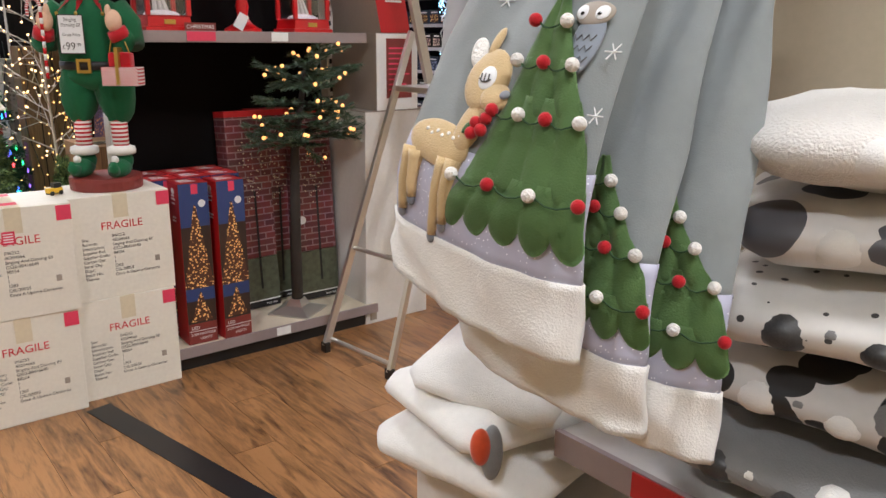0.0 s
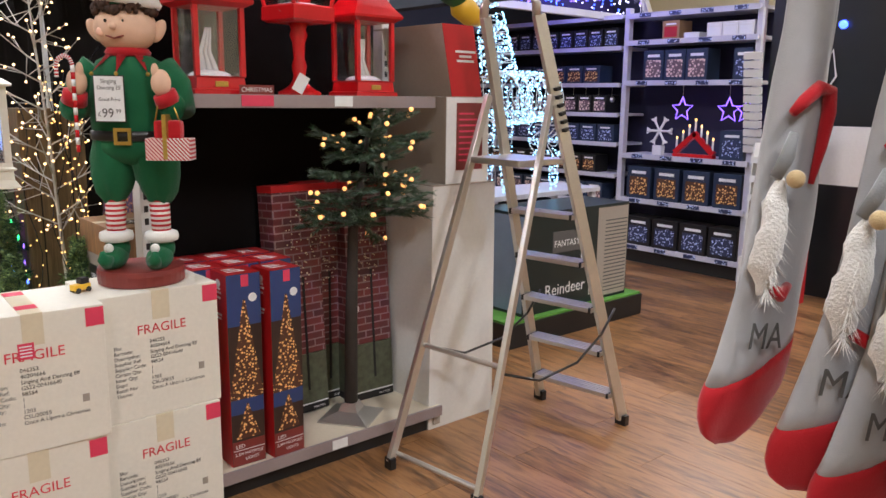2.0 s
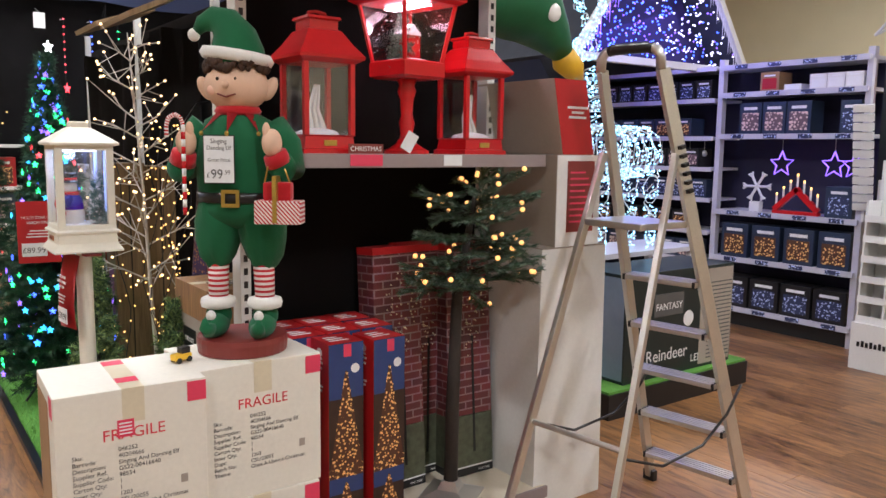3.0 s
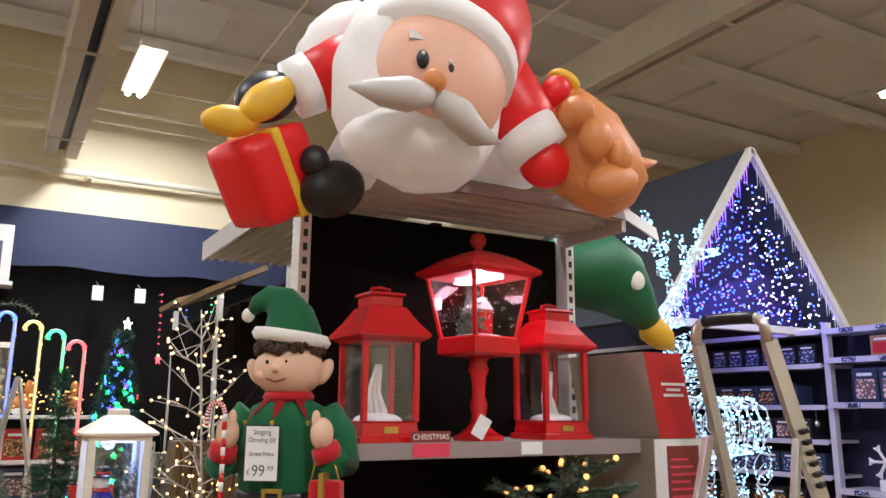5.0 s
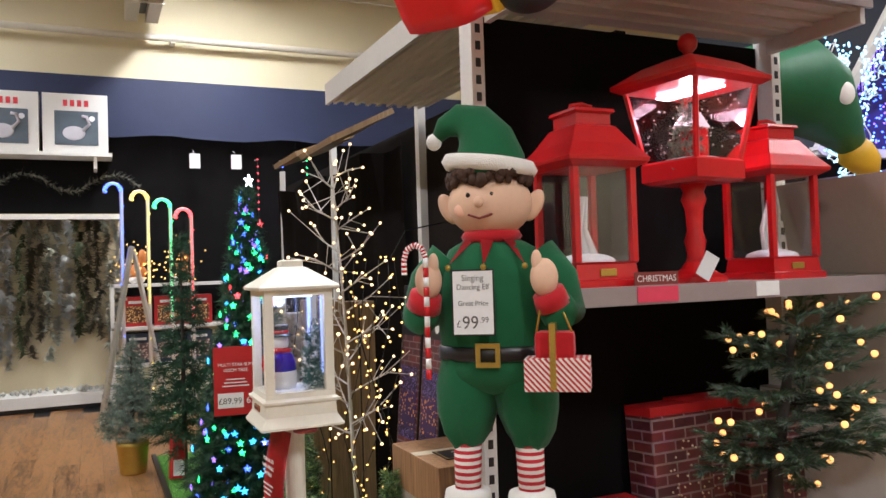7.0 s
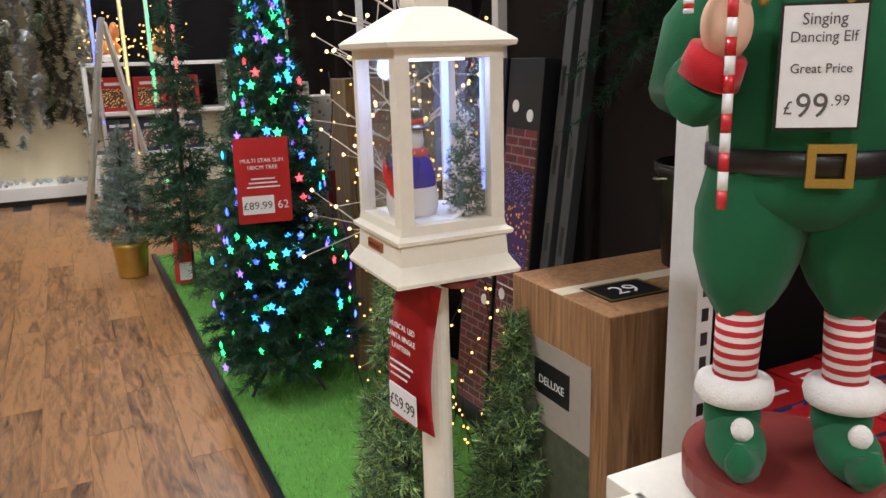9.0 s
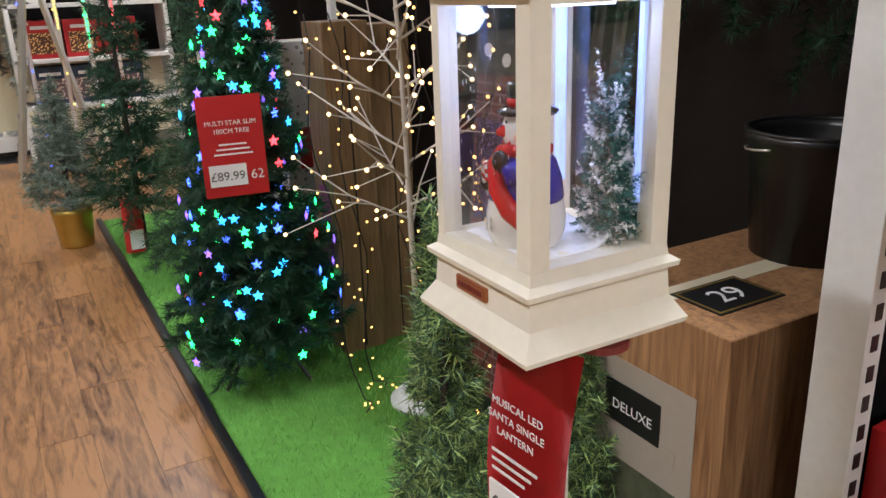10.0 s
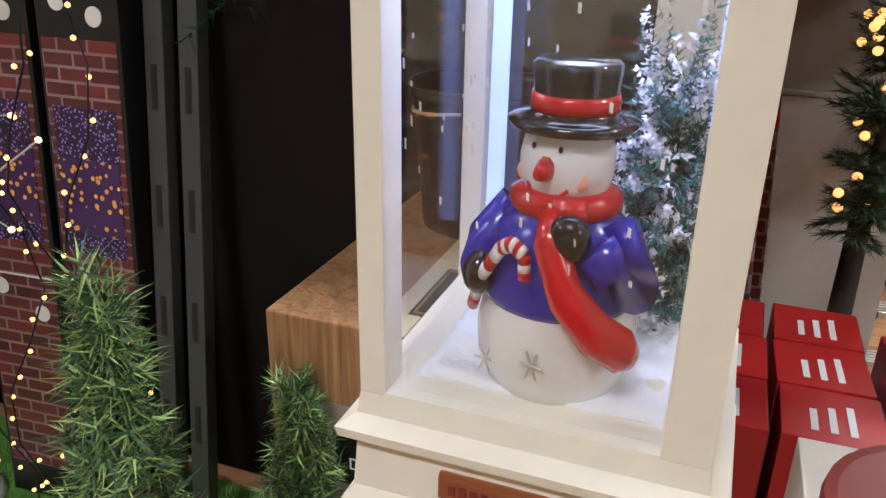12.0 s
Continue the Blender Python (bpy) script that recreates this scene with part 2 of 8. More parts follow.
M_INK = mat("grey_ink", (0.10, 0.095, 0.09), 0.8)
M_REDINK = mat("red_ink", (0.70, 0.06, 0.08), 0.8)
M_WHITEINK = mat("white_ink", (0.78, 0.78, 0.78), 0.6)
M_RED = mat("red_gloss", (0.55, 0.008, 0.012), 0.32, vary=0.1, scale=10, coat=0.2)
M_REDCARD = mat("red_card", (0.46, 0.015, 0.018), 0.4, vary=0.12)
M_DARKRED = mat("dark_red_wood", (0.20, 0.03, 0.025), 0.45, vary=0.2)
M_FELT = mat("green_felt", (0.005, 0.105, 0.038), 0.95, vary=0.16, scale=12, sheen=0.12, bump=0.3, bump_scale=500)
M_REDFELT = mat("red_felt", (0.46, 0.008, 0.015), 0.95, vary=0.15, sheen=0.3, bump=0.3, bump_scale=500)
M_SKIN = mat("doll_skin", (0.72, 0.47, 0.33), 0.8, vary=0.06, bump=0.15, bump_scale=400)
M_HAIR = mat("brown_curls", (0.045, 0.018, 0.008), 0.8, vary=0.4, scale=60)
M_FUR = mat("white_fur", (0.80, 0.77, 0.72), 1.0, vary=0.06, sheen=0.5, bump=0.9, bump_scale=260)
M_GOLD = mat("gold_glitter", (0.55, 0.38, 0.09), 0.35, metal=0.8, vary=0.3, fine=0.4, fine_scale=500)
M_BROWNCARD = mat("grey_card", (0.36, 0.31, 0.26), 0.75, vary=0.06)
M_KRAFT = mat("kraft_card", (0.34, 0.20, 0.10), 0.8, vary=0.08, bump=0.05)
M_ALU = mat("aluminium", (0.66, 0.64, 0.60), 0.34, metal=0.85, vary=0.1, fine=0.1, fine_scale=150)
M_GRASS = mat("turf_blades", (0.21, 0.47, 0.10), 0.85, vary=0.3, scale=3, island=0.3)
M_TURFBASE = mat("turf_backing", (0.11, 0.31, 0.05), 0.95, vary=0.3, scale=20)
M_LANT = mat("lantern_cream", (0.80, 0.755, 0.64), 0.42, vary=0.04)
M_CEIL = mat("ceiling_panel", (0.76, 0.75, 0.74), 0.85, vary=0.08, scale=0.8)
M_STEELWHITE = mat("painted_steel", (0.66, 0.62, 0.52), 0.55, vary=0.08)
M_VELVET = mat("grey_velvet", (0.245, 0.265, 0.265), 0.95, vary=0.22, scale=9, sheen=0.3, bump=0.15, bump_scale=500)
M_FLEECE = mat("white_fleece", (0.80, 0.78, 0.74), 0.95, vary=0.05, sheen=0.4, bump=0.35, bump_scale=350)
M_SPARKLE = dots_mat("silver_sparkle", (0.48, 0.48, 0.60), (0.95, 0.95, 1.0), 160, 0.16)
M_TREEPLUSH = mat("green_plush", (0.15, 0.27, 0.095), 0.95, vary=0.15, scale=14, sheen=0.5, bump=0.2, bump_scale=400)
M_TREEPLUSH2 = mat("dark_green_plush", (0.035, 0.11, 0.03), 0.95, vary=0.15, scale=14, sheen=0.4, bump=0.2, bump_scale=400)
M_DEERPLUSH = mat("tan_plush", (0.58, 0.42, 0.22), 0.95, vary=0.08, sheen=0.5, bump=0.4, bump_scale=500)
# emit puts the light from inside into the nylon; no lamp sits within
M_GLOW_NYLON_RED = mat("glowing_red_nylon", (0.62, 0.010, 0.012), 0.42, vary=0.08, scale=8, bump=0.25, bump_scale=18, emit=0.16)
M_GLOW_NYLON_WHITE = mat("glowing_white_nylon", (0.72, 0.69, 0.66), 0.5, vary=0.05, scale=8, bump=0.25, bump_scale=18, emit=0.14)
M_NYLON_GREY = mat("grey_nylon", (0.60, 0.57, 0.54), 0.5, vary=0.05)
M_GLOW_NYLON_PEACH = mat("glowing_peach_nylon", (0.74, 0.42, 0.30), 0.5, vary=0.04, scale=5, emit=0.10)
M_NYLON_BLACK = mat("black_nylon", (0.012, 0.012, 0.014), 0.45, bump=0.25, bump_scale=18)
M_GLOW_NYLON_YELLOW = mat("glowing_yellow_nylon", (0.72, 0.42, 0.03), 0.45, vary=0.08, emit=0.08)
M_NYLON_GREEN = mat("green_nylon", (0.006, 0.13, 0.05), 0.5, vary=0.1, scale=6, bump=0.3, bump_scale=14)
M_GLOW_NYLON_TAN = mat("glowing_tan_nylon", (0.55, 0.20, 0.06), 0.45, vary=0.12, scale=9, bump=0.2, bump_scale=18, emit=0.14)
M_NEEDLE = mat("pine_needles", (0.014, 0.065, 0.030), 0.6, vary=0.3, scale=8, island=0.4)
M_NEEDLE2 = mat("sage_needles", (0.045, 0.105, 0.05), 0.65, vary=0.3, scale=8, island=0.4)
M_NEEDLE3 = mat("frosted_needles", (0.16, 0.22, 0.18), 0.7, vary=0.3, scale=8, island=0.5)
M_NEEDLE4 = mat("yellow_green_needles", (0.25, 0.37, 0.12), 0.65, vary=0.3, scale=8, island=0.5)
M_BARK = mat("dark_bark", (0.035, 0.027, 0.022), 0.8, vary=0.3, scale=20, bump=0.5, bump_scale=60)
M_TWIG = mat("white_twig", (0.66, 0.62, 0.58), 0.6, vary=0.1)
M_GREYPLUSH = mat("grey_plush", (0.22, 0.22, 0.22), 0.95, vary=0.2, sheen=0.4, bump=0.3, bump_scale=300)
M_SNOW = mat("snow", (0.85, 0.87, 0.92), 0.8, vary=0.05, scale=30, bump=0.5, bump_scale=150)
M_BLUEPAINT = mat("blue_glaze", (0.020, 0.018, 0.36), 0.22, vary=0.08, coat=0.4)
M_REDGLAZE = mat("red_glaze", (0.55, 0.012, 0.018), 0.22, vary=0.1, coat=0.4)
M_WHITEGLAZE = mat("white_glaze", (0.80, 0.79, 0.78), 0.25, vary=0.04, coat=0.3)
M_BLACKGLAZE = mat("black_glaze", (0.008, 0.008, 0.010), 0.15, coat=0.5)
M_BRICK = brick_mat("brick_print")
M_MAYPOLE = dots_mat("lights_print", (0.085, 0.030, 0.016), (1.0, 0.56, 0.20), 80, 0.36)
M_SKYPRINT = mat("dusk_sky_print", (0.025, 0.05, 0.16), 0.4, vary=0.25, scale=8)
M_LAWNPRINT = mat("lawn_print", (0.085, 0.095, 0.06), 0.4, vary=0.6, scale=40)
M_STRIPE = stripe_mat("red_white_stripe", (0.75, 0.70, 0.66), (0.50, 0.02, 0.03), 70, 0.5)
M_SOCK = stripe_mat("striped_knit", (0.75, 0.70, 0.66), (0.50, 0.02, 0.03), 55, 0.9, (0, 0, 1))
M_WOODPRINT = plank_mat("wood_print", (0.19, 0.09, 0.042), (0.47, 0.26, 0.125), (30, 30, 2.0), 0.4)
M_WOODPALE = plank_mat("pale_wood_print", (0.16, 0.095, 0.045), (0.33, 0.21, 0.11), (26, 26, 2.0), 0.5)
M_FLOOR = plank_mat("floor_planks", (0.055, 0.022, 0.009), (0.36, 0.175, 0.070), (16, 2.2, 1), 0.34)
M_GLASS = glass_mat("clear_pane")
M_BAR = glass_mat("acrylic", gloss=0.12)
L_WARM = led("warm_led", (1.0, 0.55, 0.16), 3.2)
L_COOL = led("cool_led", (0.30, 0.68, 1.0), 3.2)
L_BLUE = led("blue_led", (0.05, 0.12, 1.0), 6)
L_GREEN = led("green_led", (0.03, 0.9, 0.25), 5)
L_CYAN = led("cyan_led", (0.03, 0.40, 1.0), 5)
L_RED = led("red_led", (1.0, 0.06, 0.08), 4)
L_VIOLET = led("violet_led", (0.28, 0.14, 1.0), 2.5)
L_TUBE = led("fluorescent_tube", (1.0, 0.93, 0.72), 12)
L_LANTERN = led("lantern_led_strip", (0.36, 0.48, 1.0), 1.15)
L_WHITE = led("white_led", (0.95, 0.95, 1.0), 9)


def nmesh(name, verts, faces):
    me = bpy.data.meshes.new(name)
    me.from_pydata([tuple(v) for v in verts], [], [tuple(f) for f in faces])
    me.update()
    return me


def text(parent, body, size, m, material, name="lettering", align="CENTER"):
    """Flat printed words as a mesh under parent."""
    cu = bpy.data.curves.new("type", "FONT")
    cu.body, cu.size, cu.align_x, cu.extrude, cu.resolution_u = body, size, align, 0.0003, 3
    tmp = bpy.data.objects.new("type", cu)
    me = bpy.data.meshes.new_from_object(tmp)
    bpy.data.objects.remove(tmp)
    me.materials.clear()
    me.materials.append(material)
    ob = new(name, me)
    ob.parent = parent
    ob.matrix_local = m
    return ob


def joined(pieces):
    """One mesh out of (bmesh, material, smooth) pieces, a slot for each material."""
    out, slots = bmesh.new(), []
    for bm, material, smooth in pieces:
        if material not in slots:
            slots.append(material)
        bmesh.ops.recalc_face_normals(bm, faces=bm.faces)
        for f in bm.faces:
            f.material_index, f.smooth = slots.index(material), smooth
        me = bpy.data.meshes.new("piece")
        bm.to_mesh(me)
        bm.free()
        out.from_mesh(me)
        bpy.data.meshes.remove(me)
    me = bpy.data.meshes.new("figure")
    out.to_mesh(me)
    out.free()
    for s in slots:
        me.materials.append(s)
    return me


def blob(c, r, sx=1, sy=1, sz=1, m=None, u=20, v=14, rough=0.0):
    bm = ball(bmesh.new(), c, r, sx, sy, sz, u, v, m)
    if rough:
        for w in bm.verts:
            w.co += rough * noise.noise_vector(w.co * 14)
    return bm


def taper_tube(pts, radii, seg=14):
    bm = bmesh.new()
    pts = [Vector(p) for p in pts]
    rings = []
    for i, p in enumerate(pts):
        d = (pts[min(i + 1, len(pts) - 1)] - pts[max(i - 1, 0)]).normalized()
        s = d.cross(Vector((0.1, 1, 0.05))).normalized()
        t = s.cross(d)
        rings.append([bm.verts.new(p + radii[i] * (math.cos(2 * math.pi * k / seg) * s + math.sin(2 * math.pi * k / seg) * t)) for k in range(seg)])
    for a, b in zip(rings, rings[1:]):
        for k in range(seg):
            bm.faces.new((a[k], a[(k + 1) % seg], b[(k + 1) % seg], b[k]))
    bm.faces.new(list(reversed(rings[0])))
    bm.faces.new(rings[-1])
    return bm


def bulbs(points, r=0.007, seed=1):
    """Small faceted lamps at many points, as one mesh."""
    vs, fs = [], []
    ico = bmesh.new()
    bmesh.ops.create_icosphere(ico, subdivisions=1, radius=1)
    oct_v = np.array([tuple(v.co) for v in ico.verts], float)
    oct_f = [tuple(v.index for v in f.verts) for f in ico.faces]
    ico.free()
    for p in points:
        k = len(vs)
        vs.extend((np.array(p) + oct_v * r).tolist())
        fs.extend([(a + k, b + k, c + k) for a, b, c in oct_f])
    return nmesh("bulbs", vs, fs)


def needles(segments, per_m, length, width, seed=3, lift=0.5, spread=1.0):
    """Thin pointed leaves set round line segments (a, b)."""
    rng = np.random.default_rng(seed)
    vs, fs = [], []
    for a, b in segments:
        a, b = np.array(a, float), np.array(b, float)
        d = b - a
        ln = np.linalg.norm(d)
        if ln < 1e-4:
            continue
        d /= ln
        for _ in range(max(3, int(per_m * ln))):
            p = a + d * ln * rng.random()
            q = rng.normal(size=3)
            q -= d * q.dot(d)
            q /= np.linalg.norm(q) + 1e-9
            w = d * lift + q * spread
            w /= np.linalg.norm(w)
            s = np.cross(w, q)
            s = s / (np.linalg.norm(s) + 1e-9) if np.linalg.norm(s) > 1e-3 else np.array((1.0, 0, 0))
            L = length * (0.6 + 0.7 * rng.random())
            k = len(vs)
            vs.extend([(p - s * width / 2).tolist(), (p + s * width / 2).tolist(), (p + w * L).tolist()])
            fs.append((k, k + 1, k + 2))
    return nmesh("needles", vs, fs)


def conifer(z0, z1, r0, whorls, per, droop=0.15, seed=5, power=1.0, sub=3):
    """Branch segments of a cone-shaped fir."""
    rng = np.random.default_rng(seed)
    segs = []
    for i in range(whorls):
        f = (i + rng.random() * 0.6) / whorls
        z, r = z0 + (z1 - z0) * f, r0 * (1 - f) ** power + 0.02
        for j in range(per):
            an = rng.random() * 2 * math.pi
            rr = r * (0.75 + 0.35 * rng.random())
            d = np.array((math.cos(an), math.sin(an), 0))
            a = np.array((0, 0, z))
            b = a + d * rr + np.array((0, 0, -droop * rr + 0.03 * rng.normal()))
            segs.append((a + (b - a) * 0.15, b))
            side = np.cross(d, (0, 0, 1))
            for k in range(sub):
                t = 0.35 + 0.6 * (k + 1) / (sub + 1)
                c = a + (b - a) * t
                e = c + (d * 0.6 + side * (1 if k % 2 else -1) * 0.7) * rr * 0.28
                segs.append((c, e))
    return segs


# ================================================================ building
floor = solo("floor", B(-8, 14, -6, 13.2, -0.12, -0.006), M_BLACKPLASTIC, "dark brown wood-effect plank floor of the shop", "floor", kind="structure")
walls = [("wall_north", (-8, 14, 13.2, 13.4, 0, 7.4)), ("wall_west", (-8.2, -8, -6, 13.4, 0, 7.4)), ("wall_east", (14, 14.2, -6, 13.4, 0, 7.4)), ("wall_south", (-8.2, 14.2, -6.2, -6, 0, 7.4))]
for nm, a in walls:
    solo(nm, B(*a), M_CREAM_WALL, "cream painted wall of the hall", "wall", kind="structure")
solo("trim", B(-8, 14, 13.18, 13.197, 2.3, 4.32), M_NAVY, "navy blue painted band along the far wall", "wall band", kind="structure")
bm = B(-8.2, 14.2, -6.2, 13.4, 7.0, 7.2)
for i in range(11):
    y = -5.4 + 1.8 * i
    box(bm, -8, 14, y - 0.05, y + 0.05, 6.72, 6.94)
    box(bm, -8, 14, y - 0.09, y + 0.09, 6.70, 6.72)
for i in range(9):
    x = -7.4 + 2.5 * i
    box(bm, x - 0.012, x + 0.012, -6, 13.2, 6.93, 7.0)
solo("ceiling", bm, M_CEIL, "grey-beige lined roof with steel purlins", "ceiling", kind="structure")

# roof steel, ducts and pipes under it
for x, z in ((0.72, 5.02), (6.45, 5.55), (-5.5, 5.6)):
    be = thing("roof_beam", "boxed cream roof beam with a dark slot", "beam", pose(x, 3.6, z), "roof beams", "structure")
    part("side_box", B(-0.21, -0.05, -9.6, 9.3, 0, 0.5, bevel=0.01), M_STEELWHITE, be)
    part("side_box", B(0.05, 0.21, -9.6, 9.3, 0, 0.5, bevel=0.01), M_STEELWHITE, be)
    part("slot", B(-0.05, 0.05, -9.6, 9.3, 0.12, 0.5), M_BLACKPLASTIC, be)
    for i in range(7):
        part("bracket", B(-0.23, 0.23, -9 + 2.9 * i, -8.96 + 2.9 * i, -0.02, 0.0), M_STEELWHITE, be)
pi = thing("wall_pipe", "cream conduit pipe along the far wall", "pipe", pose(3, 13.0, 4.86), kind="structure")
part("pipe", C((-11, 0, 0), (11, 0, 0), 0.045, seg=12), M_STEELWHITE, pi)
for i in range(8):
    part("bracket", B(-10 + 2.7 * i, -9.94 + 2.7 * i, -0.02, 0.2, -0.06, 0.06), M_STEELWHITE, pi)
for k, (z, y) in enumerate(((5.72, 12.6), (5.80, 12.75), (6.05, 12.4), (5.62, 12.85))):
    cb = thing("ceiling_conduit", "thin grey conduit run under the roof", "conduit", pose(3, y, z), "conduits", "structure")
    part("tube", C((-11, 0, 0), (11, 0, 0), 0.018, seg=8), M_STEELWHITE, cb)
for x, y0, y1, z in ((2.9, 2, 13, 6.2), (5.0, 0, 13, 5.8), (4.2, -3, 13, 6.45)):
    cb = thing("ceiling_conduit", "thin grey conduit run under the roof", "conduit", pose(x, 0, z), "conduits", "structure")
    part("tube", C((0, y0, 0), (0, y1, 0), 0.022, seg=8), M_STEELWHITE, cb)
    for i in range(4):
        yy = y0 + 0.6 + (y1 - y0 - 1) * i / 3
        part("hanger_rod", C((0, yy, 0), (0, yy, 6.95 - z), 0.006, seg=6), M_STEELWHITE, cb)


def tube_lamp(x, y, z):
    th = thing("ceiling_light", "twin-tube fluorescent ceiling light, switched on", "ceiling light", pose(x, y, z), "ceiling lights")
    part("housing", B(-0.15, 0.15, -0.75, 0.75, 0.03, 0.10, bevel=0.012), M_WHITE, th)
    part("reflector", frustum(bmesh.new(), [(0.16, 0.76, 0.0), (0.13, 0.75, 0.028)]), M_WHITE, th)
    for s in (-0.075, 0.075):
        part("tube", C((s, -0.72, -0.03), (s, 0.72, -0.03), 0.042, seg=12), L_TUBE, th)
    for s in (-0.6, 0.6):
        part("hanger_rod", C((0, s, 0.1), (0, s, 6.97 - z), 0.008, seg=6), M_STEELWHITE, th)
    return th


for x, y in ((1.45, 11.0), (-3.2, 11.0), (6.4, 11.0), (-3.2, 4.5), (1.2, -1.8), (6.2, 1.6), (-3.2, -2.0), (10.0, 6.0), (7.4, -2.6)):
    tube_lamp(x, y, 5.72)
    area_lamp("tube_spill", look((x, y, 5.80), (x, y, 9)), 0.3, 1.4, 34, (0.97, 1.0, 1.09))
    area_lamp("tube_glow", look((x, y, 5.66), (x, y, 0)), 0.3, 1.4, 305, (0.97, 1.0, 1.09))
tube_lamp(1.2, 4.2, 6.3)
area_lamp("tube_glow", look((1.2, 4.2, 6.24), (1.2, 4.2, 0)), 0.3, 1.4, 250, (0.97, 1.0, 1.09))


# ================================================================ end bay with the red lanterns
def shelf_board(parent, x0, x1, y0, y1, z, top=None, nm="shelf"):
    s = part(nm, B(x0, x1, y0 + 0.012, y1, z - 0.03, z, bevel=0.003), top or M_SHELF, parent)
    part("price_rail", B(x0, x1, y0, y0 + 0.012, z - 0.045, z + 0.004, bevel=0.002), M_RAIL, s)
    return s


gon = thing("end_shelf_unit", "black-backed metal end shelf unit with price rails", "shelf unit", pose(1.66, 3.60, 0))
gx, gy = 1.66, 3.60
part("back_panel", B(1.10 - gx, 2.225 - gx, 3.855 - gy, 3.885 - gy, 0.08, 2.34), M_PANEL, gon)
for x in (1.056, 2.23):
    po = part("upright", B(x - gx, x + 0.042 - gx, 3.79 - gy, 3.87 - gy, 0, 2.46, bevel=0.003), M_WHITE, gon)
    for i in range(44):
        z = 0.12 + 0.05 * i
        part("slot", B(x + 0.013 - gx, x + 0.029 - gx, 3.7885 - gy, 3.7902 - gy, z, z + 0.026), M_BLACKPLASTIC, po)
for x in (1.10, 2.205):
    part("side_bracket", B(x - gx, x + 0.02 - gx, 3.42 - gy, 3.788 - gy, 2.30, 2.352), M_SHELF, gon)
low = shelf_board(gon, 1.11 - gx, 2.225 - gx, 3.32 - gy, 3.85 - gy, 0.115, M_SHELFWOOD)
part("kick_plate", B(1.13 - gx, 2.21 - gx, 3.36 - gy, 3.38 - gy, 0, 0.083), M_BLACKPLASTIC, gon)
mid = shelf_board(gon, 1.10 - gx, 2.225 - gx, 3.39 - gy, 3.85 - gy, 1.527, M_SHELF)
top = shelf_board(gon, 1.10 - gx, 2.225 - gx, 3.39 - gy, 3.85 - gy, 2.385, M_SHELF)
for i in range(5):
    part("rib", B(1.11 - gx, 2.21 - gx, 3.43 + 0.08 * i - gy, 3.45 + 0.08 * i - gy, 2.343, 2.354), M_SHELF, top)
for x, w, sh, z, mt in ((1.30, 0.13, mid, 1.508, M_REDSTICKER), (1.70, 0.085, mid, 1.508, M_WHITEINK), (1.62, 0.075, low, 0.095, M_WHITEINK)):
    yy = (3.39 if sh is mid else 3.32) - gy
    part("price_ticket", B(x - gx, x + w - gx, yy - 0.003, yy - 0.0005, z - 0.02, z + 0.02), mt, sh)
tick = thing("shelf_ticket", "small red card shelf ticket with white lettering", "ticket", pose(1.365, 3.40, 1.53))
part("card", B(-0.07, 0.07, -0.008, -0.006, 0, 0.035), M_DARKRED, tick)
text(tick, "CHRISTMAS", 0.024, pose(0, -0.0085, 0.010, 90), M_WHITEINK)
tag = thing("hang_tag", "small white card tag on a string", "tag", pose(1.56, 3.44, 1.532))
part("card", B(-0.025, 0.025, 0, 0.002, 0, 0.07, m=pose(0, 0, 0.012, 8, 28, 0)), M_WHITEINK, tag)

# the long side of the run
run = thing("side_shelf_unit", "long black-backed shelf run behind the turf display", "shelf unit", pose(1.66, 6.4, 0))
part("back_panel", B(-0.02, 0.02, -2.515, 2.4, 0.05, 2.36), M_BLACK, run)
bm = B(-0.55, -0.025, -2.51, -0.95, 2.42, 2.45, bevel=0.004)
for i in range(9):
    box(bm, -0.53 + 0.055 * i, -0.515 + 0.055 * i, -2.5, -0.96, 2.405, 2.42)
box(bm, -0.565, -0.55, -2.51, -0.95, 2.40, 2.50)
part("canopy_shelf", bm, M_SHELF, run, "white ribbed canopy shelf")
for y in (-0.9, 0.7, 2.3):
    part("upright", B(-0.06, -0.02, y, y + 0.05, 0, 2.5), M_WHITE, run)
for i, (y0, y1, c) in enumerate(((5.6, 6.25, 0), (6.3, 6.9, 1))):
    bd = thing("leaning_board", "greenish weathered timber board leaning above the run", "board", pose(1.42, y0, 2.37), "leaning boards")
    part("plank", B(-0.28, 0.1, 0, y1 - y0, 0, 0.03, m=pose(0, 0, 0.0, 0, -26 + 6 * c, 0)), M_WOODPALE, bd)
# draped black cloth over the run
dr = bmesh.new()
cols = []
for i in range(26):
    y = 5.7 + 3.1 * i / 25
    x = 1.60 + 0.02 * math.sin(i * 1.3) + 0.012 * math.sin(i * 2.9)
    cols.append([dr.verts.new((x + 0.02 * math.sin(i + k), y, 0.05 + (2.25 - 0.03 * math.sin(i * .7)) * k / 5)) for k in range(6)])
for a, b in zip(cols, cols[1:]):
    for k in range(5):
        dr.faces.new((a[k], b[k], b[k + 1], a[k + 1]))
bmesh.ops.solidify(dr, geom=dr.faces, thickness=0.006)
solo("black_drape", dr, M_BLACK, "black cloth draped down the shelf run", "drape", smooth=True)


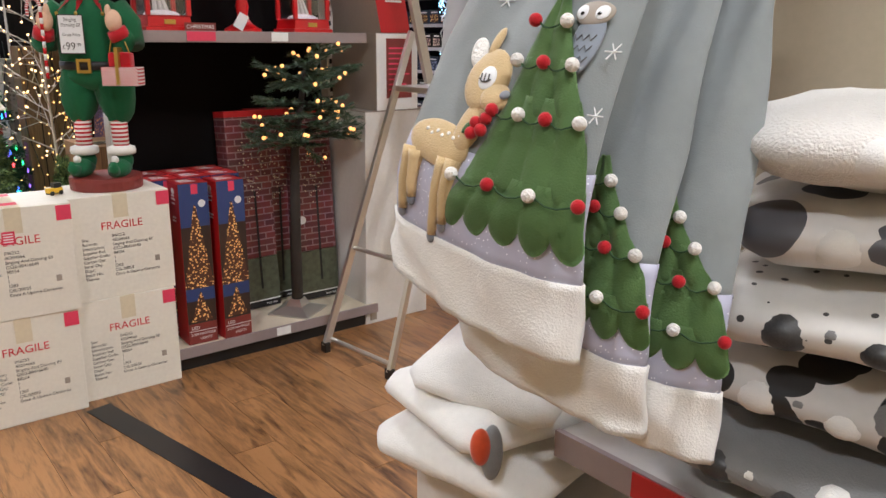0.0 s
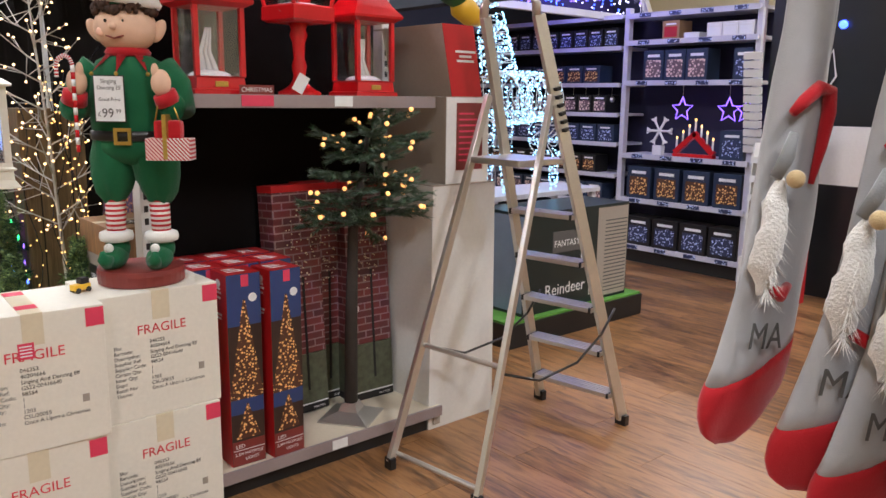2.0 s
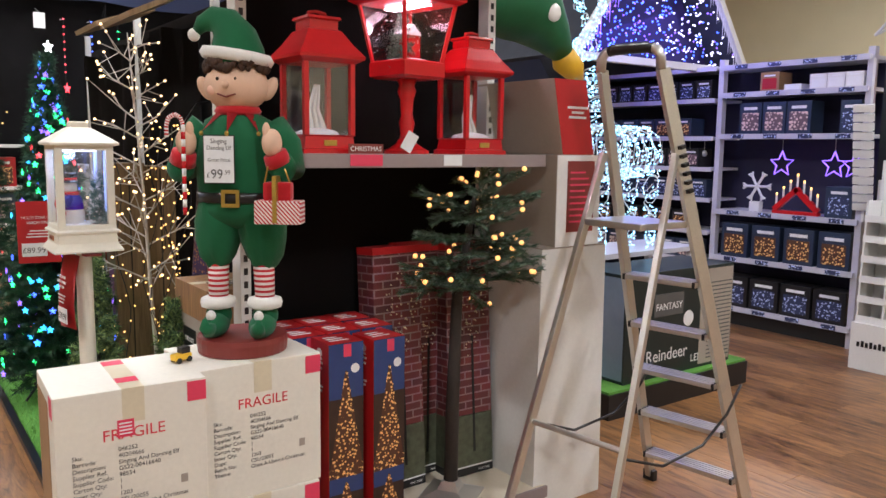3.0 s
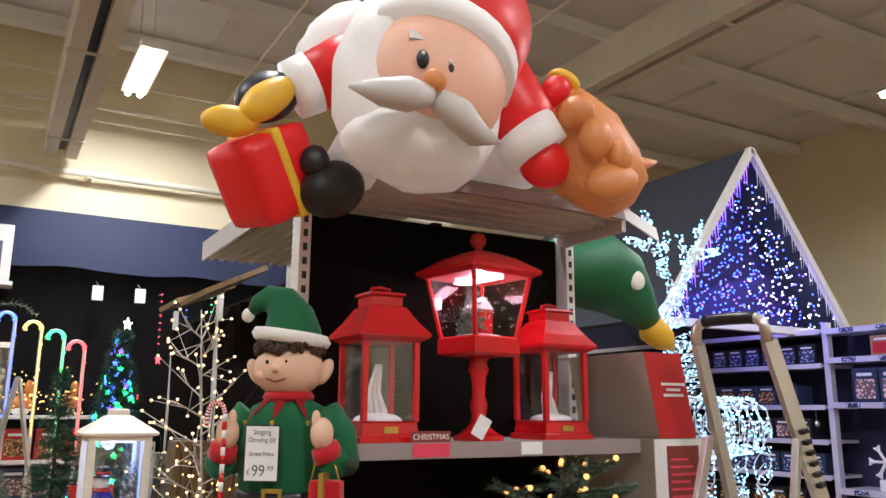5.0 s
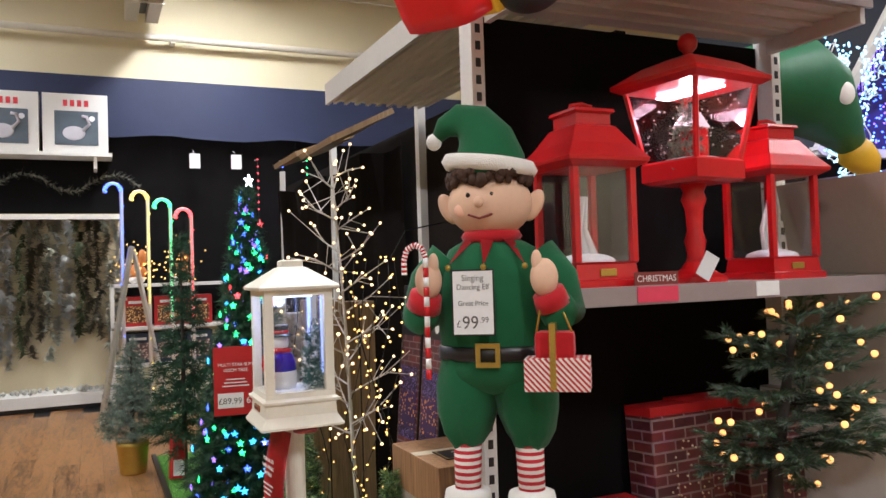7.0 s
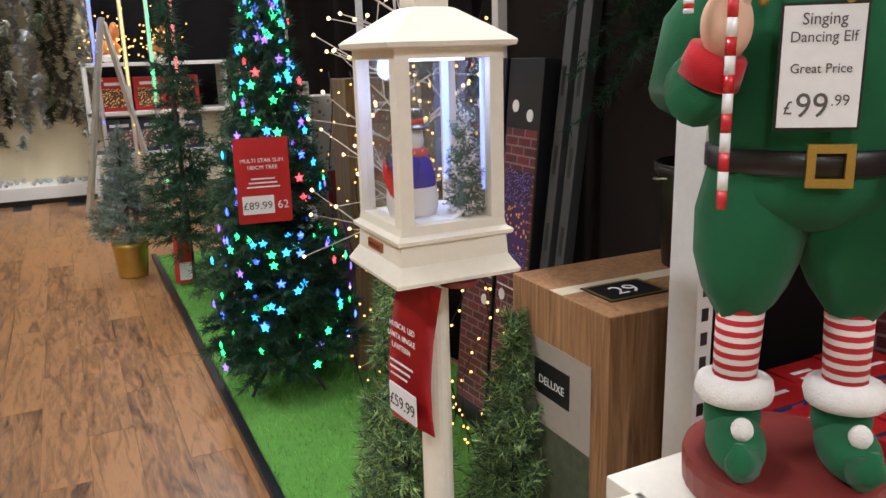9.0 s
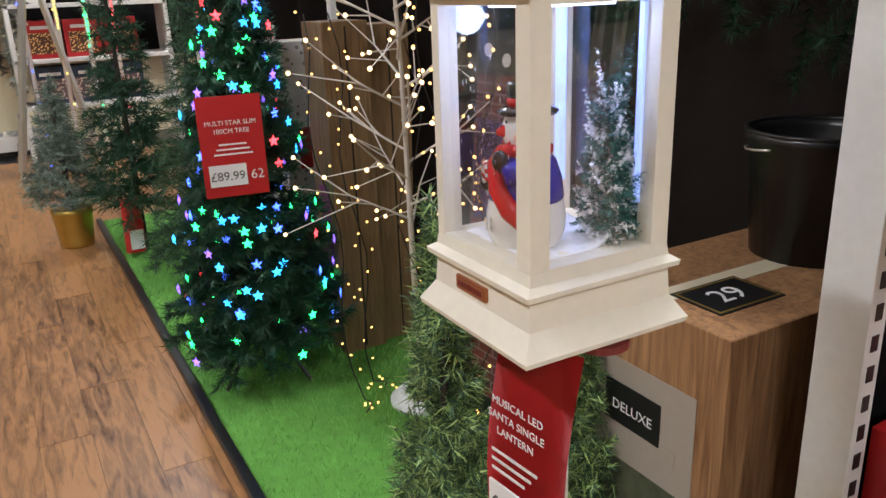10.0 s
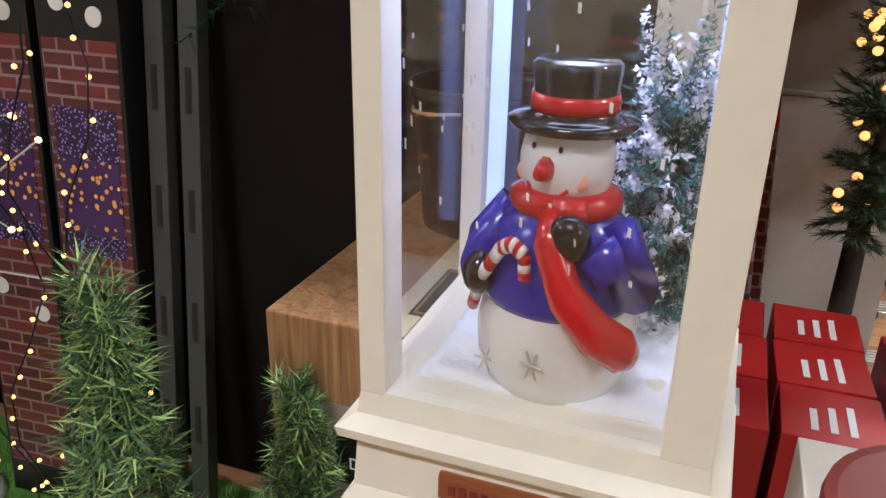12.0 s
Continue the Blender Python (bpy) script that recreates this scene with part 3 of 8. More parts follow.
# ================================================================ red lanterns
def red_lantern(m):
    th = thing("lantern", "red metal water lantern with glass sides and snow, on the shelf", "lantern", m, "red lanterns")
    ba = part("base", frustum(bmesh.new(), [(0.13, 0.13, 0), (0.13, 0.13, 0.018), (0.118, 0.118, 0.022), (0.112, 0.112, 0.062), (0.12, 0.12, 0.068)]), M_RED, th)
    part("plaque", B(-0.03, 0.03, -0.1215, -0.116, 0.03, 0.05, bevel=0.002), M_GOLD, ba, "small brass plaque")
    for sx in (-1, 1):
        for sy in (-1, 1):
            part("corner_post", B(sx * 0.108 - 0.011, sx * 0.108 + 0.011, sy * 0.108 - 0.011, sy * 0.108 + 0.011, 0.068, 0.33, bevel=0.003), M_RED, th)
    roof = part("roof", frustum(bmesh.new(), [(0.12, 0.12, 0.32), (0.15, 0.15, 0.335), (0.152, 0.152, 0.345), (0.115, 0.115, 0.385), (0.078, 0.078, 0.435), (0.066, 0.066, 0.44), (0.066, 0.066, 0.47), (0.078, 0.078, 0.475), (0.074, 0.074, 0.484)]), M_RED, th)
    part("handle", tube(bmesh.new(), [(-0.045, 0, 0.482), (-0.04, 0, 0.5), (0, 0, 0.506), (0.04, 0, 0.5), (0.045, 0, 0.482)], 0.006), M_RED, roof)
    for sx, sy in ((0, -1), (0, 1), (-1, 0), (1, 0)):
        p = part("pane", B(-0.097, 0.097, -0.001, 0.001, 0.068, 0.32, m=Matrix.Rotation(0 if sy else math.pi / 2, 4, "Z")), M_GLASS, th)
        p.location = (sx * 0.106, sy * 0.106, 0)
    sn = bmesh.new()
    ball(sn, (0, 0, 0.07), 0.095, 1, 1, 0.25, 16, 8)
    part("snow", sn, M_SNOW, th, "white fake snow", True)
    ac = bmesh.new()
    for i in range(3):
        tube(ac, [(-0.03 + 0.03 * i, 0, 0.09), (-0.035 + 0.02 * i, 0.01, 0.16), (-0.01 + 0.01 * i, 0, 0.25)], 0.014, 8, 0.005)
    part("acrylic_figure", ac, M_WHITEGLAZE, th, "clear swirl figure", True)
    return th


red_lantern(pose(1.25, 3.535, 1.528) @ Matrix.Diagonal((0.82, 0.82, 0.97, 1)))
red_lantern(pose(1.975, 3.585, 1.528) @ Matrix.Diagonal((0.82, 0.82, 0.97, 1)))

st = thing("lantern", "red street-lamp lantern on a turned stem, lit inside", "lantern", pose(1.635, 3.545, 1.528, 0, 0, 8) @ Matrix.Diagonal((0.86, 0.86, 0.99, 1)), "red lanterns")
part("foot", lathe([(0.10, 0), (0.10, 0.015), (0.075, 0.025), (0.05, 0.04), (0.035, 0.06)], 24), M_RED, st, smooth=False)
part("stem", lathe([(0.034, 0.055), (0.028, 0.08), (0.036, 0.12), (0.026, 0.15), (0.03, 0.21), (0.042, 0.24), (0.034, 0.262), (0.048, 0.29)], 24), M_RED, st, smooth=True)
part("plate", frustum(bmesh.new(), [(0.10, 0.10, 0.285), (0.118, 0.118, 0.295), (0.118, 0.118, 0.345), (0.11, 0.11, 0.352)]), M_RED, st)
for sx in (-1, 1):
    for sy in (-1, 1):
        part("corner_post", tube(bmesh.new(), [(sx * 0.108, sy * 0.108, 0.35), (sx * 0.15, sy * 0.15, 0.57)], 0.010, 6), M_RED, st)
rf = part("roof", frustum(bmesh.new(), [(0.16, 0.16, 0.562), (0.185, 0.185, 0.575), (0.185, 0.185, 0.587), (0.11, 0.11, 0.632), (0.05, 0.05, 0.655), (0.03, 0.03, 0.66)]), M_RED, st)
part("finial", lathe([(0.02, 0.655), (0.016, 0.672), (0.03, 0.685), (0.034, 0.703), (0.024, 0.722), (0.004, 0.73)], 16), M_RED, rf, smooth=True)
for k in range(4):
    pm = bmesh.new()
    q = [pm.verts.new(v) for v in ((-0.098, -0.108, 0.352), (0.098, -0.108, 0.352), (0.138, -0.148, 0.562), (-0.138, -0.148, 0.562))]
    pm.faces.new(q)
    bmesh.ops.solidify(pm, geom=pm.faces, thickness=0.002)
    bmesh.ops.rotate(pm, verts=pm.verts, matrix=Matrix.Rotation(k * math.pi / 2, 3, "Z"))
    part("pane", pm, M_GLASS, st)
part("led_plate", B(-0.03, 0.03, -0.12, 0.12, 0.552, 0.558), led("pink_white_led", (0.95, 0.62, 0.80), 13), st, "lit white lamp plate")
part("snow", blob((0, 0, 0.352), 0.1, 1, 1, 0.12), M_SNOW, st, smooth=True)
part("mini_tree", needles(conifer(0.37, 0.52, 0.05, 12, 8, seed=8), 400, 0.012, 0.003), M_NEEDLE3, st).location = (-0.06, -0.03, 0)
part("mini_house", joined([(B(-0.02, 0.05, -0.03, 0.03, 0.355, 0.45), M_REDGLAZE, False), (frustum(bmesh.new(), [(0.05, 0.04, 0.45), (0.004, 0.04, 0.49)]), M_SNOW, False)]), None, st)
fl = []
for i in range(70):
    fl.append((random.uniform(-0.11, 0.11), random.choice((-0.11, 0.11)), random.uniform(0.38, 0.54)))
part("snowflakes", bulbs(fl, 0.0025), M_WHITEINK, st)


for nm, at, w_, col in (("red_lantern_lamp", (1.635, 3.545, 2.055), 2.0, (1.0, 0.82, 0.95)), ("pole_lantern_lamp", (0.526, 3.848, 1.515), 0.45, (0.42, 0.56, 1.0))):
    d_ = bpy.data.lights.new(nm, "POINT")
    d_.energy, d_.color, d_.shadow_soft_size = w_, col, 0.02
    new(nm, d_).location = at


# ================================================================ cartons and the elf
def carton(m, crooked):
    th = thing("carton", "white cardboard carton printed in red and grey, taped shut", "carton", m, "stacked cartons")
    part("body", B(-0.205, 0.205, 0, 0.33, 0, 0.438, bevel=0.004), M_CARTON, th)
    part("tape", joined([(B(-0.03, 0.03, -0.001, 0.3305, 0.4382, 0.4392), M_TAPE, False), (B(-0.03, 0.03, -0.0012, -0.0002, 0.34, 0.4385), M_TAPE, False)]), None, th)
    part("sticker", B(0.150, 0.2045, -0.0014, -0.0003, 0.372, 0.4305), M_REDSTICKER, th, "square red corner sticker")
    part("sticker", B(-0.2062, -0.2051, 0.02, 0.07, 0.372, 0.4305), M_REDSTICKER, th, "square red corner sticker")
    text(th, "FRAGILE", 0.046, pose(0.0, -0.0012, 0.295, 90), M_REDINK)
    rows = ("Sku:|046252", "Barcode:|40204666", "Description:|Singing And Dancing Elf", "Supplier Ref:|GS22-00416640", "Supplier Code:|98554", "Carton Qty:|1", "Inner Qty:|1", "Dept:|1203", "Batch No:|CSL/20055", "Theme:|Once A Upon a Christmas")
    for i, r in enumerate(rows):
        a, b = r.split("|")
        z = 0.255 - 0.0185 * i
        text(th, a, 0.0175, pose(-0.165, -0.0012, z, 90), M_INK, align="LEFT")
        text(th, b, 0.0175, pose(-0.045, -0.0012, z + 0.006, 90), M_INK, align="LEFT")
    part("print_mark", B(0.125, 0.145, -0.0012, -0.0003, 0.13, 0.155), M_BROWNCARD, th)
    if crooked:
        sm = part("return_label", B(-0.045, 0.0, -0.002, -0.0008, 0.30, 0.35), M_REDSTICKER, th, "crooked red label")
        for k in range(4):
            part("printed_line", B(-0.04, -0.006, -0.0025, -0.0021, 0.308 + 0.010 * k, 0.312 + 0.010 * k), M_WHITEINK, sm)
        part("tape_tear", B(-0.03, 0.03, 0.06, 0.11, 0.4392, 0.4398), M_REDSTICKER, th)
        part("tape_tear", B(-0.03, 0.03, 0.26, 0.31, 0.4392, 0.4398), M_REDSTICKER, th)
        part("side_panel", B(-0.2064, -0.2051, 0.10, 0.31, 0.03, 0.40), M_KRAFT, th, "brown side print")
    return th


carton(pose(0.515, 3.235, 0.439, 0, 0, -2.5), True)
cr = carton(pose(0.925, 3.29, 0.439, 0, 0, 1), False)
copy_thing(cr, pose(0.915, 3.285, 0, 0, 0, 0))
copy_thing(cr, pose(0.500, 3.24, 0, 0, 0, -1))

tv = thing("toy_car", "tiny yellow and black toy vehicle on a carton", "toy car", pose(0.71, 3.42, 0.878, 0, 0, 20))
# the yellow brings along the faint emission of the inflatable's nylon
part("body", joined([(B(-0.03, 0.03, -0.015, 0.015, 0.008, 0.028, bevel=0.004), M_GLOW_NYLON_YELLOW, False), (B(-0.005, 0.026, -0.014, 0.014, 0.028, 0.048, bevel=0.004), M_BLACKPLASTIC, False)]), None, tv)
for sx in (-0.018, 0.02):
    for sy in (-0.014, 0.014):
        part("wheel", C((sx, sy - 0.004, 0.009), (sx, sy + 0.004, 0.009), 0.009), M_BLACKPLASTIC, tv)


def striped(pts, r, n, m1, m2):
    """Candy-cane pieces along a line."""
    pts = [Vector(p) for p in pts]
    out = []
    for i in range(len(pts) - 1):
        for k in range(n):
            a, b = pts[i].lerp(pts[i + 1], k / n), pts[i].lerp(pts[i + 1], (k + 1) / n)
            out.append((C(a, b, r, seg=10), m1 if (i * n + k) % 2 else m2, True))
    return out


P = []
P.append((lathe([(0.160, -0.032), (0.165, -0.03), (0.168, 0.008), (0.165, 0.024), (0.15, 0.026)], 32), M_DARKRED, False))
for s in (-1, 1):
    x = s * 0.088
    P.append((blob((x, -0.045, 0.062), 1, 0.048, 0.095, 0.042), M_FELT, True))
    P.append((taper_tube([(x, -0.12, 0.06), (x + s * 0.01, -0.145, 0.075), (x + s * 0.01, -0.14, 0.10)], [0.03, 0.02, 0.008]), M_FELT, True))
    P.append((blob((x, 0.0, 0.09), 1, 0.048, 0.05, 0.05), M_FELT, True))
    P.append((blob((x, -0.1, 0.105), 0.018, u=10, v=8), M_FUR, True))
    P.append((lathe([(0.045, 0), (0.062, 0.006), (0.066, 0.02), (0.062, 0.036), (0.045, 0.042)], 20, at=(x, -0.005, 0.115)), M_FUR, True))
    P.append((taper_tube([(x, 0, 0.15), (x * 0.96, 0, 0.29)], [0.036, 0.040]), M_SOCK, True))
    trouser = taper_tube([(x * 0.92, 0, 0.262), (x * 0.94, 0, 0.272), (x * 0.96, 0, 0.30), (x * 0.96, 0, 0.35), (x * 0.90, 0, 0.41), (x * 0.78, 0, 0.47), (x * 0.7, 0, 0.49)], [0.040, 0.050, 0.066, 0.080, 0.088, 0.086, 0.08], 32)
    for v in trouser.verts:
        v.co += 0.016 * noise.noise(Vector((v.co.x * 30, v.co.y * 30, v.co.z * 5))) * Vector((1, 1, 0))
    P.append((trouser, M_FELT, True))
    P.append((taper_tube([(s * 0.12, 0, 0.735), (s * 0.175, -0.01, 0.67), (s * 0.195, -0.03, 0.60), (s * 0.185, -0.09, 0.60), (s * 0.168, -0.115, 0.625)], [0.062, 0.062, 0.055, 0.05, 0.045], 16), M_FELT, True))
    P.append((taper_tube([(s * 0.172, -0.110, 0.617), (s * 0.160, -0.122, 0.652)], [0.047, 0.042], 16), M_REDFELT, True))
    P.append((blob((s * 0.152, -0.125, 0.685), 1, 0.036, 0.034, 0.046), M_SKIN, True))
    P.append((blob((s * 0.135, -0.135, 0.725), 1, 0.014, 0.014, 0.026), M_SKIN, True))
    P.append((blob((s * 0.118, 0.0, 0.865), 1, 0.024, 0.016, 0.044, m=Matrix.Rotation(s * 0.55, 4, "Y")), M_SKIN, True))
    P.append((blob((s * 0.032 - 0.012, -0.100, 0.890), 0.0062, u=8, v=6), M_BLACKGLAZE, True))
    P.append((blob((s * 0.055 - 0.012, -0.084, 0.855), 0.02, 1, 0.35, 0.8, u=10, v=6), M_GLOW_NYLON_PEACH, True))
P.append((blob((0, 0, 0.465), 1, 0.154, 0.112, 0.075), M_FELT, True))
tor = lathe([(0.145, 0.48), (0.152, 0.53), (0.158, 0.62), (0.15, 0.70), (0.12, 0.76), (0.06, 0.79)], 28)
be = lathe([(0.150, 0.485), (0.157, 0.488), (0.157, 0.518), (0.150, 0.52)], 28)
for b_, m_ in ((tor, M_FELT), (be, M_BLACKPLASTIC)):
    for v in b_.verts:
        v.co.y *= 0.76
    P.append((b_, m_, True))
bk = bmesh.new()
for a in ((-0.032, 0.032, 0.519, 0.531), (-0.032, 0.032, 0.473, 0.485), (-0.032, -0.02, 0.485, 0.519), (0.02, 0.032, 0.485, 0.519)):
    box(bk, a[0], a[1], -0.128, -0.12, a[2], a[3])
P.append((bk, M_GOLD, False))
for k in range(7):
    an = -math.pi / 2 + (k - 3) * 0.75
    co = bmesh.new()
    w = [co.verts.new(v) for v in ((0.06 * math.cos(an - 0.42), 0.058 * math.sin(an - 0.42), 0.805), (0.06 * math.cos(an + 0.42), 0.055 * math.sin(an + 0.42), 0.80), (0.150 * math.cos(an), 0.150 * math.sin(an), 0.718))]
    co.faces.new(w)
    bmesh.ops.solidify(co, geom=co.faces, thickness=0.008)
    P.append((co, M_REDFELT, False))
    P.append((blob((0.150 * math.cos(an), 0.151 * math.sin(an), 0.714), 0.008, u=8, v=6), M_GOLD, True))
P.append((lathe([(0.075, 0.775), (0.085, 0.79), (0.075, 0.805)], 20), M_REDFELT, True))
P.append((blob((0, -0.012, 0.872), 1, 0.116, 0.096, 0.086, u=28, v=18), M_SKIN, True))
P.append((blob((-0.014, -0.112, 0.872), 0.014, u=10, v=8), M_SKIN, True))
P.append((tube(bmesh.new(), [(-0.045, -0.100, 0.842), (-0.014, -0.106, 0.832), (0.02, -0.100, 0.842)], 0.003, 6), M_DARKRED, True))
hr = bmesh.new()
rng = random.Random(4)
for k in range(70):
    an = rng.uniform(-math.pi * 1.06, math.pi * 0.06)
    ball(hr, (0.108 * math.cos(an), 0.092 * math.sin(an) - 0.008, 0.938 + rng.uniform(-0.018, 0.012)), rng.uniform(0.010, 0.017), u=7, v=5)
P.append((hr, M_HAIR, True))
br = lathe([(0.090, 0), (0.122, 0.004), (0.133, 0.022), (0.122, 0.042), (0.090, 0.046)], 28, at=(0, 0, 0.946))
for v in br.verts:
    v.co.y *= 0.9
    v.co.z += -0.12 * v.co.x
P.append((br, M_FUR, True))
P.append((taper_tube([(0.0, 0, 0.945), (-0.002, 0, 0.985), (-0.012, 0, 1.03), (-0.04, 0, 1.075), (-0.085, 0, 1.092), (-0.125, 0, 1.075), (-0.145, 0, 1.05)], [0.106, 0.100, 0.085, 0.062, 0.042, 0.028, 0.016], 20), M_FELT, True))
P.append((blob((-0.155, 0, 1.04), 0.022), M_FUR, True))
P += striped([(-0.150, -0.16, 0.45), (-0.150, -0.16, 0.60), (-0.150, -0.16, 0.74), (-0.158, -0.16, 0.762), (-0.178, -0.16, 0.772), (-0.200, -0.16, 0.760), (-0.208, -0.16, 0.735), (-0.208, -0.16, 0.70)], 0.0075, 6, M_WHITEGLAZE, M_REDGLAZE)
P.append((B(0.10, 0.262, -0.19, -0.10, 0.425, 0.50, bevel=0.004), M_STRIPE, False))
P.append((B(0.125, 0.225, -0.165, -0.105, 0.495, 0.56, bevel=0.015), M_REDFELT, False))
P.append((B(0.165, 0.18, -0.193, -0.097, 0.43, 0.58), M_GOLD, False))
P.append((tube(bmesh.new(), [(0.13, -0.15, 0.555), (0.14, -0.14, 0.61), (0.165, -0.13, 0.64), (0.20, -0.14, 0.60), (0.22, -0.15, 0.555)], 0.003, 6), M_GOLD, True))
solo("elf_doll", joined(P), None, "green felt elf doll with striped socks on a cartons stack", "doll", pose(0.932, 3.468, 0.909, 0, 0, -37) @ Matrix.Diagonal((0.88, 0.88, 0.955, 1)))
sg = thing("price_sign", "white price card hung on the elf doll", "price sign", pose(0.932, 3.468, 0.909, 0, 0, -37) @ Matrix.Diagonal((0.88, 0.88, 0.955, 1)))
part("card", B(-0.082, 0.022, -0.150, -0.148, 0.555, 0.705), M_WHITEINK, sg)
part("border", B(-0.086, 0.026, -0.148, -0.1465, 0.551, 0.709), M_BLACKPLASTIC, sg, "thin dark sleeve edge")
for body, size, z in (("Singing", 0.021, 0.682), ("Dancing Elf", 0.019, 0.661), ("Great Price", 0.017, 0.623)):
    text(sg, body, size, pose(-0.030, -0.1505, z, 90), M_INK)
text(sg, "99", 0.044, pose(-0.038, -0.1505, 0.568, 90), M_INK)
text(sg, "£", 0.024, pose(-0.069, -0.1505, 0.572, 90), M_INK)
text(sg, ".99", 0.020, pose(-0.002, -0.1505, 0.582, 90), M_INK)


# ================================================================ low shelf: boxed lights and the lit tree
M_NIGHTPRINT = mat("night_garden_print", (0.035, 0.018, 0.014), 0.4, vary=0.4, scale=20)


def maypole_box(m):
    th = thing("light_box", "tall red card box with a printed maypole of lights", "light box", m, "boxes of maypole lights")
    w, d, h = 0.069, 0.069, 0.76
    part("body", B(-w, w, -d, d, 0, h, bevel=0.002), M_REDCARD, th)
    f = part("front_print", B(-w + 0.001, w - 0.001, -d - 0.0012, -d - 0.0002, 0, h - 0.001), M_NIGHTPRINT, th, "dusk picture print")
    part("sky_band", B(-w + 0.002, w - 0.002, -d - 0.0016, -d - 0.0013, 0.56, h - 0.002), M_SKYPRINT, f)
    part("sky_band", B(-w + 0.002, w - 0.002, -d - 0.0016, -d - 0.0013, 0.21, 0.275), M_SKYPRINT, f)
    cone = bmesh.new()
    q = [cone.verts.new(v) for v in ((-w + 0.006, -d - 0.002, 0.31), (w - 0.006, -d - 0.002, 0.31), (0.004, -d - 0.002, 0.66), (-0.004, -d - 0.002, 0.66))]
    cone.faces.new(q)
    box(cone, -w + 0.002, w - 0.002, -d - 0.0018, -d - 0.0014, 0.27, 0.312)
    part("light_cone", cone, M_MAYPOLE, f)
    cone = bmesh.new()
    q = [cone.verts.new(v) for v in ((-0.05, -d - 0.002, 0.11), (0.05, -d - 0.002, 0.11), (0.003, -d - 0.002, 0.25), (-0.003, -d - 0.002, 0.25))]
    cone.faces.new(q)
    part("light_cone", cone, M_MAYPOLE, f)
    part("caption_band", B(-w + 0.002, w - 0.002, -d - 0.0022, -d - 0.0013, 0.002, 0.10), M_DARKRED, f)
    text(th, "2.3M MAYPOLE", 0.0175, pose(0, -d - 0.0024, 0.042, 90), M_WHITEINK)
    text(th, "LIGHTS", 0.0175, pose(0.012, -d - 0.0024, 0.020, 90), M_WHITEINK)
    text(th, "LED", 0.022, pose(-0.035, -d - 0.0024, 0.072, 90), M_WHITEINK)
    part("rule", B(-w + 0.004, w - 0.004, -d - 0.0027, -d - 0.0022, 0.063, 0.0655), M_WHITEINK, f)
    rd = cyl(bmesh.new(), (0.035, -d - 0.001, 0.665), (0.035, -d - 0.0024, 0.665), 0.017, seg=20)
    part("round_sticker", rd, M_WHITEINK, th)
    part("red_mark", B(-0.01, 0.02, -d - 0.002, -d - 0.0012, 0.71, 0.755), M_REDSTICKER, f)
    for k, z in enumerate((0.70, 0.685, 0.665, 0.60, 0.585)):
        part("side_mark", B(-w - 0.0012, -w - 0.0002, -0.02 - 0.006 * (k % 2), 0.02, z - 0.004, z + 0.004), M_WHITEINK, th)
    part("side_mark", blob((-w - 0.0002, 0, 0.72), 0.022, 0.03, 1, 0.7, u=12, v=6), M_WHITEINK, th)
    for k in range(3):
        part("top_mark", B(-0.045, 0.03 - 0.01 * k, -0.03 + 0.025 * k, -0.02 + 0.025 * k, h + 0.0002, h + 0.001), M_WHITEINK, th)
    return th


mp = maypole_box(pose(1.425, 3.405, 0.116, 0, 0, 3))
for x, y, r in ((1.265, 3.425, -2), (1.195, 3.575, 0), (1.34, 3.58, 2), (1.485, 3.58, 0), (1.19, 3.73, 1), (1.335, 3.73, 0), (1.48, 3.735, -1)):
    copy_thing(mp, pose(x, y, 0.116, 0, 0, r))


def brick_box(m, w=0.125):
    th = thing("tree_box", "tall carton printed with brickwork and a lit tree", "tree box", m, "brick-print cartons")
    h = 1.0
    part("body", B(-w, w, -0.06, 0.06, 0.27, h, bevel=0.003), M_BRICK, th)
    part("lawn_print", B(-w, w, -0.06, 0.06, 0.035, 0.268), M_LAWNPRINT, th)
    part("foot_band", B(-w, w, -0.0602, 0.0602, 0, 0.033), M_BLACKPLASTIC, th)
    part("rule", B(-w, w, -0.0612, -0.0602, 0.034, 0.040), M_WHITEINK, th)
    part("red_cap", B(-w, w, -0.0602, 0.0602, h + 0.0005, h + 0.03), M_REDCARD, th)
    part("round_sticker", C((-w + 0.035, -0.0602, 0.44), (-w + 0.035, -0.0616, 0.44), 0.022, seg=20), M_WHITEINK, th)
    part("trunk_print", B(0.01, 0.022, -0.0613, -0.0603, 0.10, 0.62), M_BLACKPLASTIC, th)
    rng = random.Random(9)
    pts = []
    for _ in range(70):
        an, rr = rng.uniform(0, 6.28), rng.random() ** 0.5
        pts.append((0.015 + rr * (w - 0.03) * math.cos(an), -0.061, 0.72 + rr * 0.20 * math.sin(an)))
    tagged(part("light_print", bulbs(pts, 0.004), M_TAPE, th), kind="stuff")
    text(th, "PINE TREE", 0.014, pose(w - 0.05, -0.0613, 0.010, 90), M_WHITEINK)
    return th


bb = brick_box(pose(1.695, 3.70, 0.116, -4, 0, 2), 0.115)
copy_thing(bb, pose(2.035, 3.66, 0.116, -4, 0, -2))
copy_thing(bb, pose(1.86, 3.785, 0.116, 0, 0, 0))

